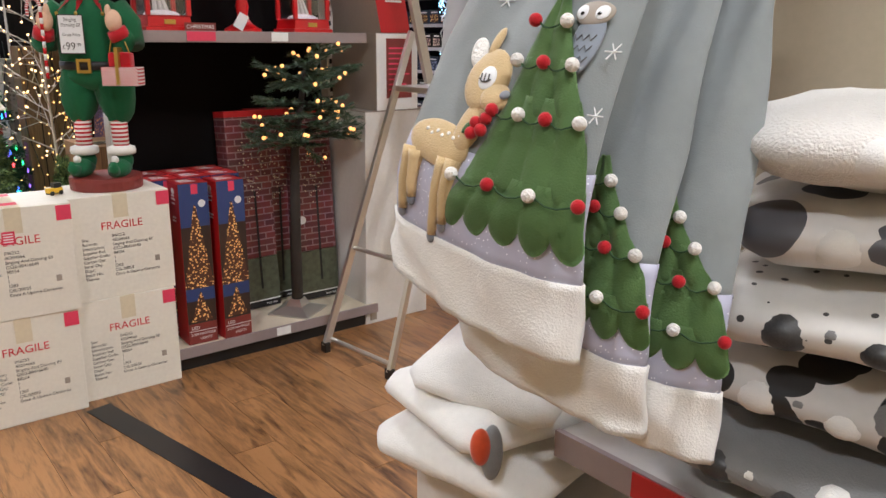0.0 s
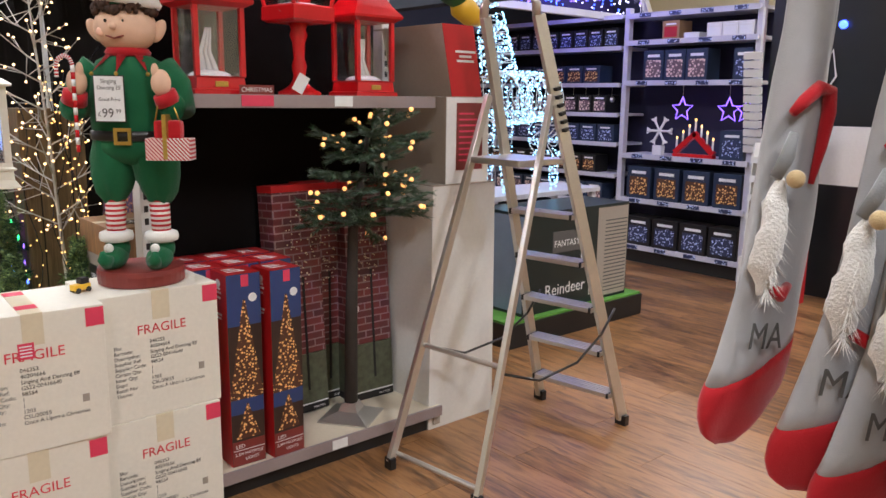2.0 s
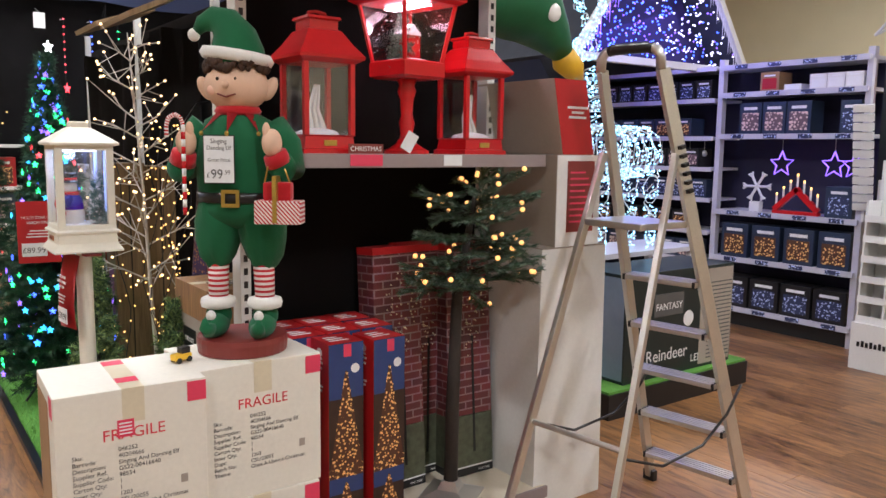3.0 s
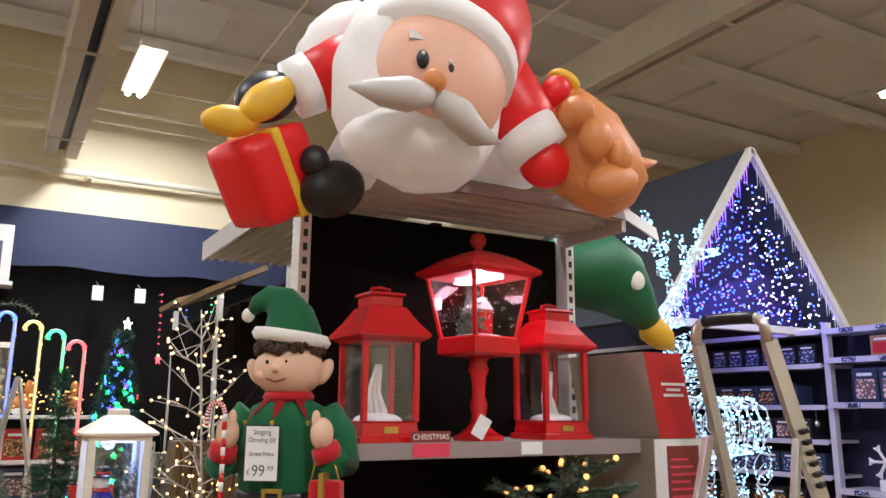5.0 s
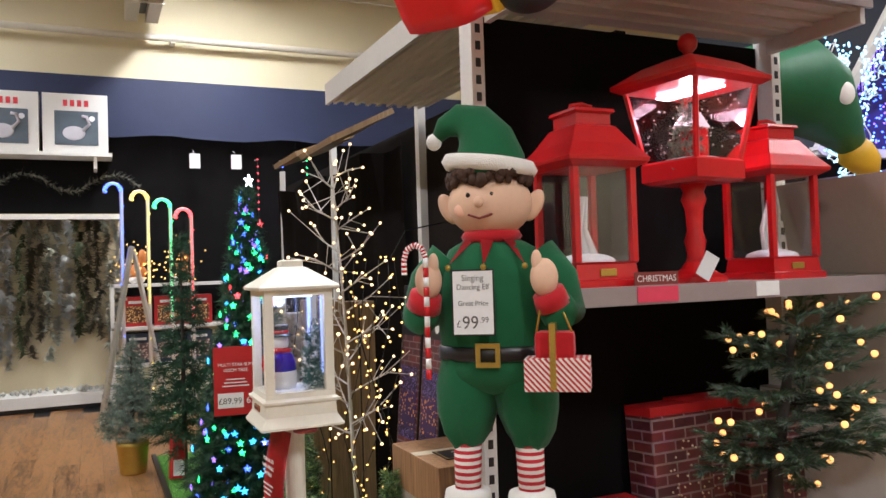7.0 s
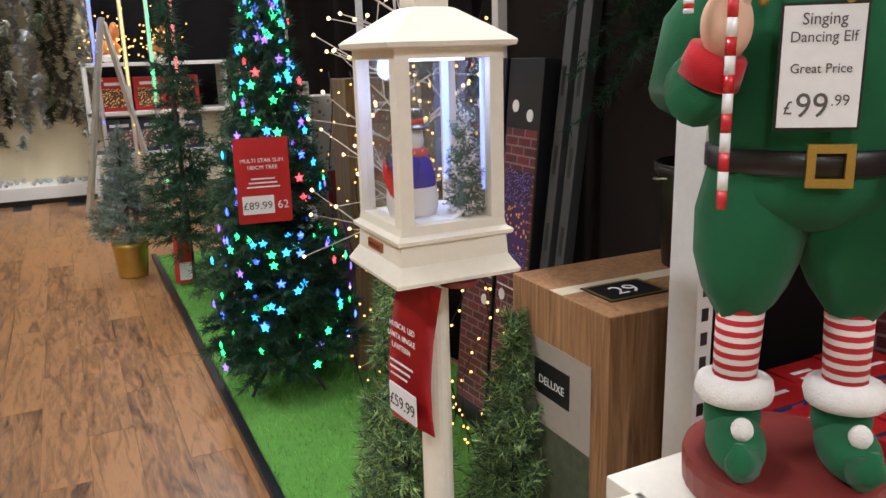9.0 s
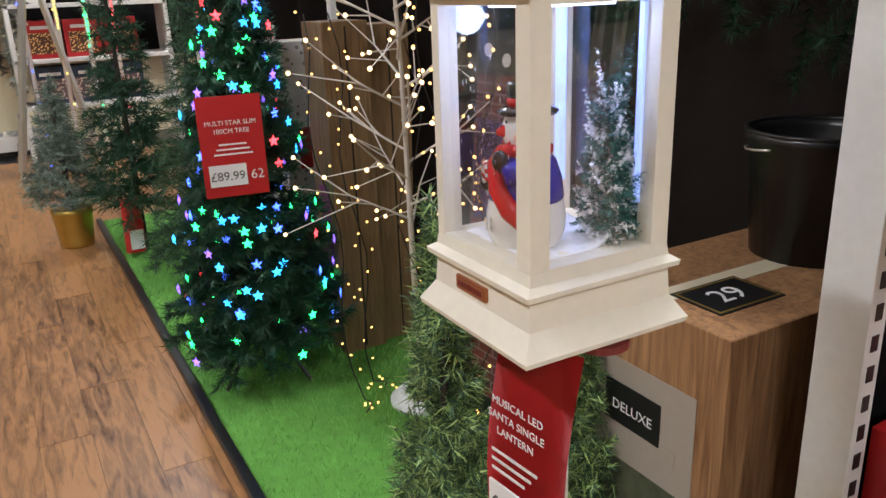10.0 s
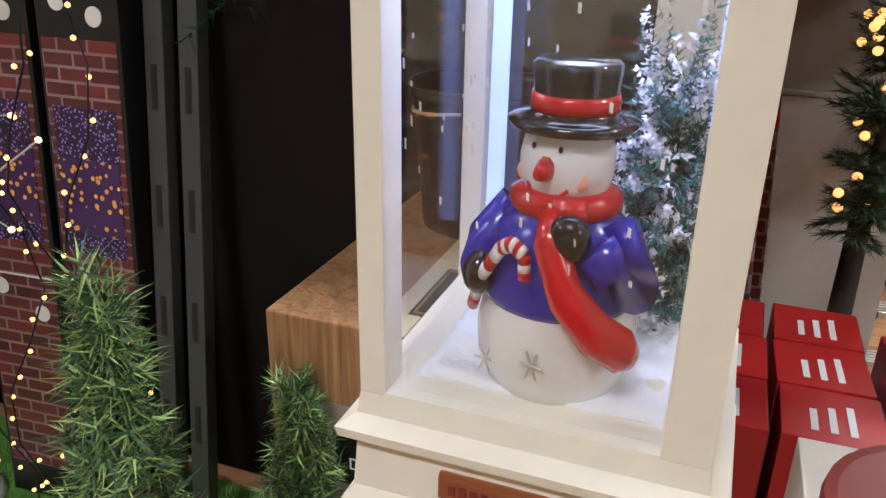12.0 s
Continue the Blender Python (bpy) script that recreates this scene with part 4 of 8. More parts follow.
tr = thing("potted_tree", "small artificial pine tree with warm lights on a metal base", "tree", pose(1.83, 3.49, 0.116))
part("base_plate", frustum(bmesh.new(), [(0.115, 0.115, 0), (0.115, 0.115, 0.006), (0.045, 0.045, 0.035), (0.03, 0.03, 0.07)]), M_ALU, tr, "square silver base").rotation_euler = (0, 0, radians(35))
part("trunk", taper_tube([(0, 0, 0.03), (0.004, 0, 0.4), (0.02, 0, 0.85), (0.08, -0.03, 1.25)], [0.03, 0.028, 0.022, 0.01]), M_BARK, tr, smooth=True)
rng = np.random.default_rng(12)
segs, tips = [], []
for i in range(64):
    z = 0.86 + 0.46 * rng.random()
    an = rng.random() * 2 * math.pi
    ln = (0.33 - 0.22 * (z - 0.85)) * (0.5 + 0.5 * rng.random())
    d = np.array((math.cos(an), math.sin(an) * 0.8, 0.18 * rng.normal() + 0.08))
    a = np.array((0.05 + 0.10 * (z - 0.80), -0.03, z))
    if d[1] > 0.25:
        d[1] = 0.25
    b = a + d * ln
    segs.append((a, b))
    sd = np.cross(d, (0, 0, 1))
    for k in range(5):
        c = a + (b - a) * (0.35 + 0.15 * k)
        e = c + (d * 0.7 + sd * (1 if k % 2 else -1) * 0.6 + np.array((0, 0, 0.1 * rng.normal()))) * 0.09
        if e[2] < 1.36:
            segs.append((c, e))
            if rng.random() < 0.17:
                tips.append(e + np.array((0, -0.004, 0.008)))
for a, b in segs[::6]:
    part("branch", tube(bmesh.new(), [a, b], 0.004, 5, 0.002), M_BARK, tr)
part("foliage", needles(segs, 520, 0.028, 0.0034, 2, 0.9, 0.6), M_NEEDLE3, tr)
part("foliage", needles(segs, 520, 0.030, 0.0036, 4, 0.9, 0.6), M_NEEDLE2, tr)
lamp = bpy.data.meshes.new("bulb")
bl_ = blob((0, 0, 0), 0.0095, u=10, v=7)
bl_.to_mesh(lamp)
bl_.free()
lamp.materials.append(led("amber_led", (1.0, 0.46, 0.15), 1.9))
for p in tips:
    ob = new("bulb", lamp)
    ob.parent, ob.location = tr, p.tolist()

# cartons stacked at the end of the unit
wb = thing("tall_carton", "tall plain white carton standing on the floor", "carton", pose(2.372, 3.345, 0))
part("body", frustum(bmesh.new(), [(0.206, 0.255, 0), (0.190, 0.255, 1.14)]), M_WHITE, wb).location = (0, 0.26, 0)
part("tab", B(-0.18, -0.14, -0.001, 0.003, 0.02, 0.06), M_BROWNCARD, wb)
part("flap_edge", B(-0.19, 0.19, 0.003, 0.516, 1.141, 1.145), M_BROWNCARD, wb)
wb2 = thing("carton", "white-fronted carton with a red text panel", "carton", pose(2.39, 3.36, 1.146))
part("body", B(-0.13, 0.13, 0, 0.50, 0, 0.385, bevel=0.003), M_BROWNCARD, wb2)
part("front", B(-0.129, 0.129, -0.003, -0.0003, 0, 0.384), M_WHITE, wb2)
pn = part("text_panel", B(-0.07, 0.09, -0.005, -0.0033, 0.06, 0.36), M_DARKRED, wb2)
for k in range(9):
    part("printed_line", B(-0.055, 0.075 - 0.02 * (k % 3), -0.0062, -0.0052, 0.10 + 0.026 * k, 0.108 + 0.026 * k), M_REDSTICKER, pn)
wb3 = thing("carton", "grey carton with a bright red front", "carton", pose(2.365, 3.36, 1.532, 0, 0, 0))
sk = Matrix(((1, 0, -0.20, 0), (0, 1, 0, 0), (0, 0, 1, 0), (0, 0, 0, 1)))
part("body", B(-0.075, 0.108, 0, 0.5, 0, 0.31, bevel=0.004, m=sk), M_BROWNCARD, wb3)
part("front", B(-0.074, 0.107, -0.004, -0.0005, 0.002, 0.309, m=sk), M_REDCARD, wb3)
for k, (w, z) in enumerate(((0.05, 0.15), (0.035, 0.17), (0.06, 0.19))):
    part("printed_line", B(-w, w, -0.0065, -0.0047, z, z + 0.010), M_WHITEINK, wb3)

# ================================================================ stepladder
ld = thing("stepladder", "aluminium stepladder, opened, with flat treads", "stepladder", pose(2.38, 2.98, 0))
lx, ly = 2.38, 2.98
fr_b = {1: (2.868, 3.288), -1: (2.932, 2.82)}
bk_b = {1: (1.800, 3.158), -1: (1.862, 2.695)}
tp = {1: (2.315, 3.18), -1: (2.375, 2.935)}


def rail(a, b, w, d, mtl, nm):
    a, b = Vector(a), Vector(b)
    m = Matrix.Translation(a) @ (b - a).to_track_quat("Z", "Y").to_matrix().to_4x4()
    return part(nm, B(-w, w, -d, d, 0, (b - a).length, bevel=0.004, m=m), mtl, ld)


for s in (1, -1):
    fx, fy = fr_b[s]
    ty = tp[s][1]
    f0 = Vector((fx - lx, fy - ly, 0.03))
    f1 = Vector((tp[s][0] - lx, ty - ly, 1.86))
    rail(f0, f1, 0.012, 0.027, M_ALU, "front_stile")
    part("rubber_foot", B(-0.016, 0.016, -0.03, 0.03, 0, 0.05, bevel=0.004, m=Matrix.Translation((f0.x, f0.y, 0))), M_BLACKPLASTIC, ld)
    bx, by = bk_b[s]
    b0, b1 = Vector((bx - lx, by - ly, 0.03)), Vector((tp[s][0] + 0.06 - lx, ty - ly + s * 0.03, 1.54))
    rail(b0, b1, 0.011, 0.018, M_ALU, "rear_stile")
    part("rubber_foot", B(-0.015, 0.015, -0.022, 0.022, 0, 0.05, bevel=0.004, m=Matrix.Translation((b0.x, b0.y, 0))), M_BLACKPLASTIC, ld)
hp = []
for k in range(13):
    an = math.pi * k / 12
    cs, sn = math.cos(an), math.sin(an)
    wy = math.copysign(abs(cs) ** 0.45, cs)
    hp.append((2.335 - lx - 0.028 * wy, 3.0575 - ly + 0.123 * wy, 1.855 + 0.085 * sn ** 0.45))
part("hoop", tube(bmesh.new(), hp, 0.019, 10), M_ALU, ld, "bent tube hand hoop", True)
part("hoop_grip", tube(bmesh.new(), [hp[i] for i in (4, 5, 6, 7, 8)], 0.0215, 10), M_BLACKPLASTIC, ld, "dark hoop sleeve", True)
for i in range(5):
    f = (0.168 + 0.2165 * i) / 1.86
    a = Vector((*fr_b[1], 0)).lerp(Vector((*tp[1], 1.86)), f)
    b = Vector((*fr_b[-1], 0)).lerp(Vector((*tp[-1], 1.86)), f)
    d = b - a
    m = Matrix.Translation((a.x - lx, a.y - ly, a.z)) @ Matrix.Rotation(math.atan2(d.y, d.x), 4, "Z")
    td = part("tread", B(0.01, d.length - 0.01, -0.045, 0.045, -0.022, 0.0, bevel=0.003, m=m), M_ALU, ld)
    for k in range(4):
        part("tread_rib", B(0.02, d.length - 0.02, -0.035 + 0.02 * k, -0.028 + 0.02 * k, 0.0, 0.003, m=m), M_ALU, td)
    for q in (0.012, d.length - 0.024):
        part("end_cap", B(q, q + 0.012, -0.047, 0.047, -0.024, 0.001, m=m), M_BLACKPLASTIC, td)
part("platform", B(2.255 - lx, 2.535 - lx, 2.905 - ly, 3.205 - ly, 1.255, 1.282, bevel=0.006), M_ALU, ld)
part("rear_bar", C((1.985 - lx, 3.17 - ly, 0.50), (2.04 - lx, 2.76 - ly, 0.50), 0.011), M_ALU, ld)
part("rear_bar", C((1.83 - lx, 3.17 - ly, 0.06), (1.885 - lx, 2.70 - ly, 0.06), 0.011), M_ALU, ld)
for k in range(6):
    part("warning_mark", B(-0.0125, 0.0125, -0.0275, 0.0275, 0, 0.014, m=Matrix.Translation(Vector((*fr_b[-1], 0)).lerp(Vector((*tp[-1], 1.86)), 0.75 + 0.018 * k) - Vector((lx, ly, 0))) @ Matrix.Rotation(-0.29, 4, 'Y') @ Matrix.Diagonal((1.04, 1.04, 1, 1))), M_BLACKPLASTIC, ld)
for s, y0 in ((1, 3.21), (-1, 2.76)):
    part("strap", tube(bmesh.new(), [(2.05 - lx, y0 - ly, 0.47), (2.25 - lx, y0 - ly - 0.01, 0.40), (2.5 - lx, y0 - ly, 0.42), (2.70 - lx, y0 - ly + 0.03, 0.50), (2.80 - lx, y0 - ly + 0.04, 0.60)], 0.006, 6), M_BLACKPLASTIC, ld, "black webbing strap", True)


# ================================================================ inflatable figure on the top shelf
# inner glow of the figure comes from its emissive nylon colours
S = []
S.append((blob((0.02, 0.10, 0.17), 1, 0.40, 0.26, 0.17, u=32, v=20), M_GLOW_NYLON_WHITE, True))
S.append((blob((0.14, 0.12, 0.24), 1, 0.40, 0.24, 0.19, u=32, v=20), M_GLOW_NYLON_RED, True))
S.append((blob((-0.47, 0.10, 0.42), 1, 0.12, 0.14, 0.19, m=Matrix.Rotation(0.5, 4, "Y"), rough=0.012), M_GLOW_NYLON_WHITE, True))
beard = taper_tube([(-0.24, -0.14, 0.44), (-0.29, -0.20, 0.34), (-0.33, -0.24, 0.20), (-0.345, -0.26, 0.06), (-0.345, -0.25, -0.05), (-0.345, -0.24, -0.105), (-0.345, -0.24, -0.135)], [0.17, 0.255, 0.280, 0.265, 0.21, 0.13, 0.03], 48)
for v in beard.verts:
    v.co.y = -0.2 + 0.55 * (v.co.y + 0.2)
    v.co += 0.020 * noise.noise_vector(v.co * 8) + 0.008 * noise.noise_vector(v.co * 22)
S.append((beard, M_GLOW_NYLON_WHITE, True))
S.append((blob((-0.315, -0.305, 0.185), 1, 0.215, 0.17, 0.20, m=Matrix.Rotation(0.30, 4, "Y"), u=32, v=20), M_GLOW_NYLON_PEACH, True))
S.append((blob((-0.355, -0.25, 0.0), 1, 0.225, 0.16, 0.125, u=32, v=20, rough=0.015), M_GLOW_NYLON_WHITE, True))
S.append((taper_tube([(-0.275, -0.20, 0.275), (-0.215, -0.17, 0.385), (-0.11, -0.12, 0.50), (0.0, -0.06, 0.58), (0.09, -0.04, 0.60)], [0.25, 0.262, 0.24, 0.17, 0.08], 30), M_GLOW_NYLON_RED, True))
S.append((taper_tube([(-0.292, -0.215, 0.245), (-0.265, -0.20, 0.315)], [0.258, 0.262], 30), M_GLOW_NYLON_WHITE, True))
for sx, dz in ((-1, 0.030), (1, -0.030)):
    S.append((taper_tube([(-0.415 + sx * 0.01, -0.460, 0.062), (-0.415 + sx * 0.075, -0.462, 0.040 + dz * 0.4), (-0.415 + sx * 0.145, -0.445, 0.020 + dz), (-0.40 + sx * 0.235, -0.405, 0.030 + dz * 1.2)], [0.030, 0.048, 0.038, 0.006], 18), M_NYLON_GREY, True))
S.append((blob((-0.418, -0.475, 0.103), 1, 0.034, 0.030, 0.032), M_GLOW_NYLON_TAN, True))
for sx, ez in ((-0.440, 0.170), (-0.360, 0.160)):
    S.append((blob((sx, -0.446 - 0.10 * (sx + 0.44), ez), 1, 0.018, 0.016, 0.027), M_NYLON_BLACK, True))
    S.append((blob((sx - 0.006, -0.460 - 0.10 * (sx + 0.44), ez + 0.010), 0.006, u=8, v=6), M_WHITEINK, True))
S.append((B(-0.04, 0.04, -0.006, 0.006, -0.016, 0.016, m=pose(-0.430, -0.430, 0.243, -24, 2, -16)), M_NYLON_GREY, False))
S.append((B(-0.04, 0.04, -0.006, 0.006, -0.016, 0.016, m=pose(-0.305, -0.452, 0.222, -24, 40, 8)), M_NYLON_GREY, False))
S.append((taper_tube([(-0.42, -0.08, 0.28), (-0.53, -0.08, 0.26), (-0.62, -0.06, 0.20)], [0.12, 0.105, 0.09], 18), M_GLOW_NYLON_RED, True))
S.append((taper_tube([(-0.61, -0.06, 0.21), (-0.67, -0.04, 0.175)], [0.095, 0.09], 18), M_GLOW_NYLON_WHITE, True))
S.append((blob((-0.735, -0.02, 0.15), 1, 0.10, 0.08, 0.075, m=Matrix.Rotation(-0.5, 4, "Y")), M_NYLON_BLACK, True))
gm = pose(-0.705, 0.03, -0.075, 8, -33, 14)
S.append((B(-0.118, 0.118, -0.11, 0.11, -0.130, 0.130, bevel=0.045, m=gm), M_GLOW_NYLON_RED, True))
S.append((B(-0.015, 0.015, -0.116, 0.116, -0.136, 0.136, bevel=0.010, m=gm), M_GLOW_NYLON_YELLOW, True))
S.append((blob((-0.85, -0.06, 0.04), 1, 0.085, 0.05, 0.046, m=Matrix.Rotation(-0.15, 4, "Y"), rough=0.006), M_GLOW_NYLON_YELLOW, True))
S.append((blob((-0.755, -0.09, 0.115), 1, 0.098, 0.05, 0.050, m=Matrix.Rotation(-0.75, 4, "Y"), rough=0.006), M_GLOW_NYLON_YELLOW, True))
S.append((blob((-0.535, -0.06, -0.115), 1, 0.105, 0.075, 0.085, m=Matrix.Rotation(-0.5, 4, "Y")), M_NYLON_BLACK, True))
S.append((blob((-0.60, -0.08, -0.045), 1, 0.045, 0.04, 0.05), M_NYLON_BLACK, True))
S.append((taper_tube([(-0.42, -0.04, 0.06), (-0.48, -0.05, -0.05)], [0.09, 0.085], 16), M_GLOW_NYLON_WHITE, True))
S.append((taper_tube([(-0.10, -0.10, 0.36), (-0.01, -0.17, 0.27), (0.05, -0.22, 0.16), (0.08, -0.25, 0.07)], [0.13, 0.135, 0.115, 0.09], 24), M_GLOW_NYLON_RED, True))
S.append((taper_tube([(0.045, -0.225, 0.125), (0.095, -0.25, 0.045)], [0.118, 0.108], 24), M_GLOW_NYLON_WHITE, True))
S.append((blob((0.115, -0.25, 0.02), 1, 0.09, 0.07, 0.08), M_GLOW_NYLON_RED, True))
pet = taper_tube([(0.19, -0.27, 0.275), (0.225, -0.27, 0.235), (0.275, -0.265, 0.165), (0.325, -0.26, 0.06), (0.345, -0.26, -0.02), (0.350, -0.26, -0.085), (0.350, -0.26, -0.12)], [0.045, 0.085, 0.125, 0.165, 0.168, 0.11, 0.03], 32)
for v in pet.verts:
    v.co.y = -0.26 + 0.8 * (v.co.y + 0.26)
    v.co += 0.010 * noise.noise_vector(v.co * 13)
S.append((pet, M_GLOW_NYLON_TAN, True))
S.append((blob((0.175, -0.345, 0.175), 1, 0.060, 0.055, 0.055, rough=0.006), M_GLOW_NYLON_TAN, True))
S.append((blob((0.215, -0.385, 0.085), 1, 0.058, 0.045, 0.070, m=Matrix.Rotation(0.4, 4, "Y"), rough=0.006), M_GLOW_NYLON_TAN, True))
S.append((blob((0.285, -0.375, -0.050), 1, 0.105, 0.050, 0.062, m=Matrix.Rotation(-0.35, 4, "Y"), rough=0.008), M_GLOW_NYLON_TAN, True))
S.append((blob((0.300, -0.405, 0.035), 1, 0.042, 0.030, 0.050, rough=0.004), M_GLOW_NYLON_TAN, True))
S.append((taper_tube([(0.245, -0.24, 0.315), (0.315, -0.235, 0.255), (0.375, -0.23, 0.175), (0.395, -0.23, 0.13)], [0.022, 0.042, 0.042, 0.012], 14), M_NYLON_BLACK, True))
S.append((taper_tube([(0.10, -0.29, 0.215), (0.135, -0.29, 0.265), (0.17, -0.28, 0.295)], [0.028, 0.046, 0.04], 14), M_GLOW_NYLON_RED, True))
S.append((blob((0.175, -0.285, 0.305), 1, 0.060, 0.045, 0.030, m=Matrix.Rotation(0.35, 4, "Y")), M_GLOW_NYLON_YELLOW, True))
S.append((taper_tube([(0.46, -0.26, 0.075), (0.53, -0.26, 0.085), (0.60, -0.26, 0.105)], [0.030, 0.026, 0.006], 10), M_GLOW_NYLON_TAN, True))
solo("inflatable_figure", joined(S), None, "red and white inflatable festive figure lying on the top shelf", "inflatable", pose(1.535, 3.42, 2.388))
tg = thing("swing_tag", "white card tag hanging from the inflatable", "tag", pose(2.03, 3.14, 2.25))
part("card", B(-0.08, 0.08, -0.002, 0.002, -0.035, 0.035, m=pose(0, 0, 0, -30, 22, 0)), M_WHITEINK, tg)
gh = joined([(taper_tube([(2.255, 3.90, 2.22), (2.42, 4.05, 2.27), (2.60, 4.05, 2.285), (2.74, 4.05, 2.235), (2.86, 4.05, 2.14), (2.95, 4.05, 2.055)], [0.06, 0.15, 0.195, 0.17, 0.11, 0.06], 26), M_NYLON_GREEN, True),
             (taper_tube([(2.935, 4.05, 2.07), (2.97, 4.05, 2.02), (3.04, 4.05, 1.975), (3.10, 4.05, 1.93)], [0.05, 0.075, 0.062, 0.012], 16), M_GLOW_NYLON_YELLOW, True),
             (blob((2.72, 3.885, 2.22), 0.045, 1, 0.5, 1), M_GLOW_NYLON_WHITE, True)])
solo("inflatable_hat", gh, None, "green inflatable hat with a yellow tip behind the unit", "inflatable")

# ================================================================ white lantern on a pole
ln = thing("pole_lantern", "cream lantern on a pole with a lit snow scene", "lantern", pose(0.526, 3.848, 0))
part("pole", lathe([(0.11, 0), (0.11, 0.015), (0.04, 0.03), (0.028, 0.05), (0.026, 1.2)], 24), M_LANT, ln, smooth=False)
ba = part("plinth", frustum(bmesh.new(), [(0.105, 0.105, 1.198), (0.107, 0.107, 1.204), (0.092, 0.092, 1.228), (0.090, 0.090, 1.258), (0.098, 0.098, 1.262), (0.099, 0.099, 1.268), (0.090, 0.090, 1.274), (0.088, 0.088, 1.288)]), M_LANT, ln)
bm = B(-0.030, 0.030, -0.003, 0.003, -0.008, 0.008, bevel=0.0028, m=pose(-0.092, 0.012, 1.243, 0, 0, 90))
pq = part("plaque", bm, mat("copper", (0.40, 0.15, 0.07), 0.35, metal=0.6, vary=0.2), ba, "rounded copper plaque")
for k in range(8):
    part("letter_bar", B(-0.0962, -0.0952, 0.032 - 0.006 * k, 0.0355 - 0.006 * k, 1.240, 1.246), M_DARKRED, pq)
for sx in (-1, 1):
    for sy in (-1, 1):
        part("corner_post", B(sx * 0.077 - 0.0115, sx * 0.077 + 0.0115, (-0.0885 if sy < 0 else 0.0740), (-0.0655 if sy < 0 else 0.0885), 1.286, 1.545, bevel=0.0015), M_LANT, ln)
part("head_rail", frustum(bmesh.new(), [(0.0886, 0.0886, 1.532), (0.0886, 0.0886, 1.546), (0.103, 0.103, 1.549), (0.105, 0.105, 1.556), (0.098, 0.098, 1.562), (0.035, 0.035, 1.605), (0.028, 0.028, 1.607), (0.028, 0.028, 1.622), (0.022, 0.022, 1.626)]), M_LANT, ln)
for sx, sy, rot in ((0, -1, 0), (0, 1, 0), (-1, 0, 1), (1, 0, 1)):
    p = part("pane", B(-0.0655, 0.0655, -0.0008, 0.0008, 1.289, 1.533, m=Matrix.Rotation(rot * math.pi / 2, 4, "Z")), M_GLASS, ln)
    p.location = (sx * 0.08, sy * 0.08, 0)
for x, y, w, d in ((0.0640, 0.0640, 0.0045, 0.0045), (0.0650, -0.0650, 0.0035, 0.0035)):
    part("led_strip", B(x - w, x + w, y - d, y + d, 1.33, 1.530), L_LANTERN, ln, "lit blue-white strip")
part("led_plate", B(-0.045, 0.045, -0.045, 0.045, 1.5285, 1.5315), led("lantern_led", (0.62, 0.70, 1.0), 7), ln, "lit lamp plate")
snow = bmesh.new()
bmesh.ops.create_grid(snow, x_segments=22, y_segments=22, size=0.0645)
for v in snow.verts:
    t = max(0.0, (v.co.x - 0.005) / 0.06) * max(0.0, (-v.co.y + 0.0) / 0.06 + 0.2)
    v.co.z = 1.290 + 0.004 * noise.noise(v.co * 60) + 0.055 * t ** 2.2
bmesh.ops.solidify(snow, geom=snow.faces, thickness=0.004)
part("snow", snow, M_SNOW, ln, "white fake snow with a drift", True)
N = []
N.append((lathe([(0.030, 0), (0.045, 0.004), (0.0525, 0.02), (0.0535, 0.036), (0.049, 0.055), (0.04, 0.065)], 28), M_WHITEGLAZE, True))
N.append((lathe([(0.0495, 0.052), (0.0505, 0.056), (0.0475, 0.075), (0.040, 0.092), (0.028, 0.102), (0.015, 0.104)], 28), M_BLUEPAINT, True))
N.append((blob((0, -0.002, 0.122), 1, 0.030, 0.029, 0.027, u=24, v=16), M_WHITEGLAZE, True))
N.append((lathe([(0.030, 0), (0.036, 0.004), (0.036, 0.010), (0.028, 0.014)], 24, at=(0, 0, 0.096)), M_REDGLAZE, True))
N.append((taper_tube([(0.010, -0.036, 0.104), (0.016, -0.048, 0.092), (0.030, -0.050, 0.070), (0.046, -0.040, 0.052), (0.058, -0.026, 0.042), (0.062, -0.020, 0.038)], [0.008, 0.010, 0.011, 0.012, 0.012, 0.008], 12), M_REDGLAZE, True))
N.append((taper_tube([(0.014, -0.034, 0.102), (0.030, -0.032, 0.108)], [0.011, 0.004], 10), M_REDGLAZE, True))
hat = [(0.0385, 0), (0.041, 0.003), (0.036, 0.005), (0.027, 0.007), (0.0255, 0.016), (0.027, 0.029), (0.024, 0.031)]
N.append((lathe(hat, 28, at=(0, 0.002, 0.138)), M_BLACKGLAZE, True))
N.append((lathe([(0.0272, 0), (0.0276, 0.004), (0.0268, 0.008)], 28, at=(0, 0.002, 0.146)), M_REDGLAZE, True))
N.append((taper_tube([(0, -0.028, 0.122), (0, -0.040, 0.121)], [0.007, 0.003], 10), M_REDGLAZE, True))
for s in (-1, 1):
    N.append((blob((s * 0.009, -0.0295, 0.132), 0.0016, u=8, v=6), M_BLACKGLAZE, True))
    N.append((blob((s * 0.019, -0.021, 0.117), 0.006, 1, 0.4, 0.8, u=8, v=6), M_GLOW_NYLON_PEACH, True))
N.append((tube(bmesh.new(), [(-0.014, -0.0258, 0.113), (-0.006, -0.030, 0.1075), (0.006, -0.030, 0.1075), (0.014, -0.0258, 0.113)], 0.0011, 6), M_REDGLAZE, True))
N.append((taper_tube([(-0.036, 0, 0.090), (-0.052, -0.010, 0.072), (-0.042, -0.034, 0.066)], [0.015, 0.0145, 0.013], 14), M_BLUEPAINT, True))
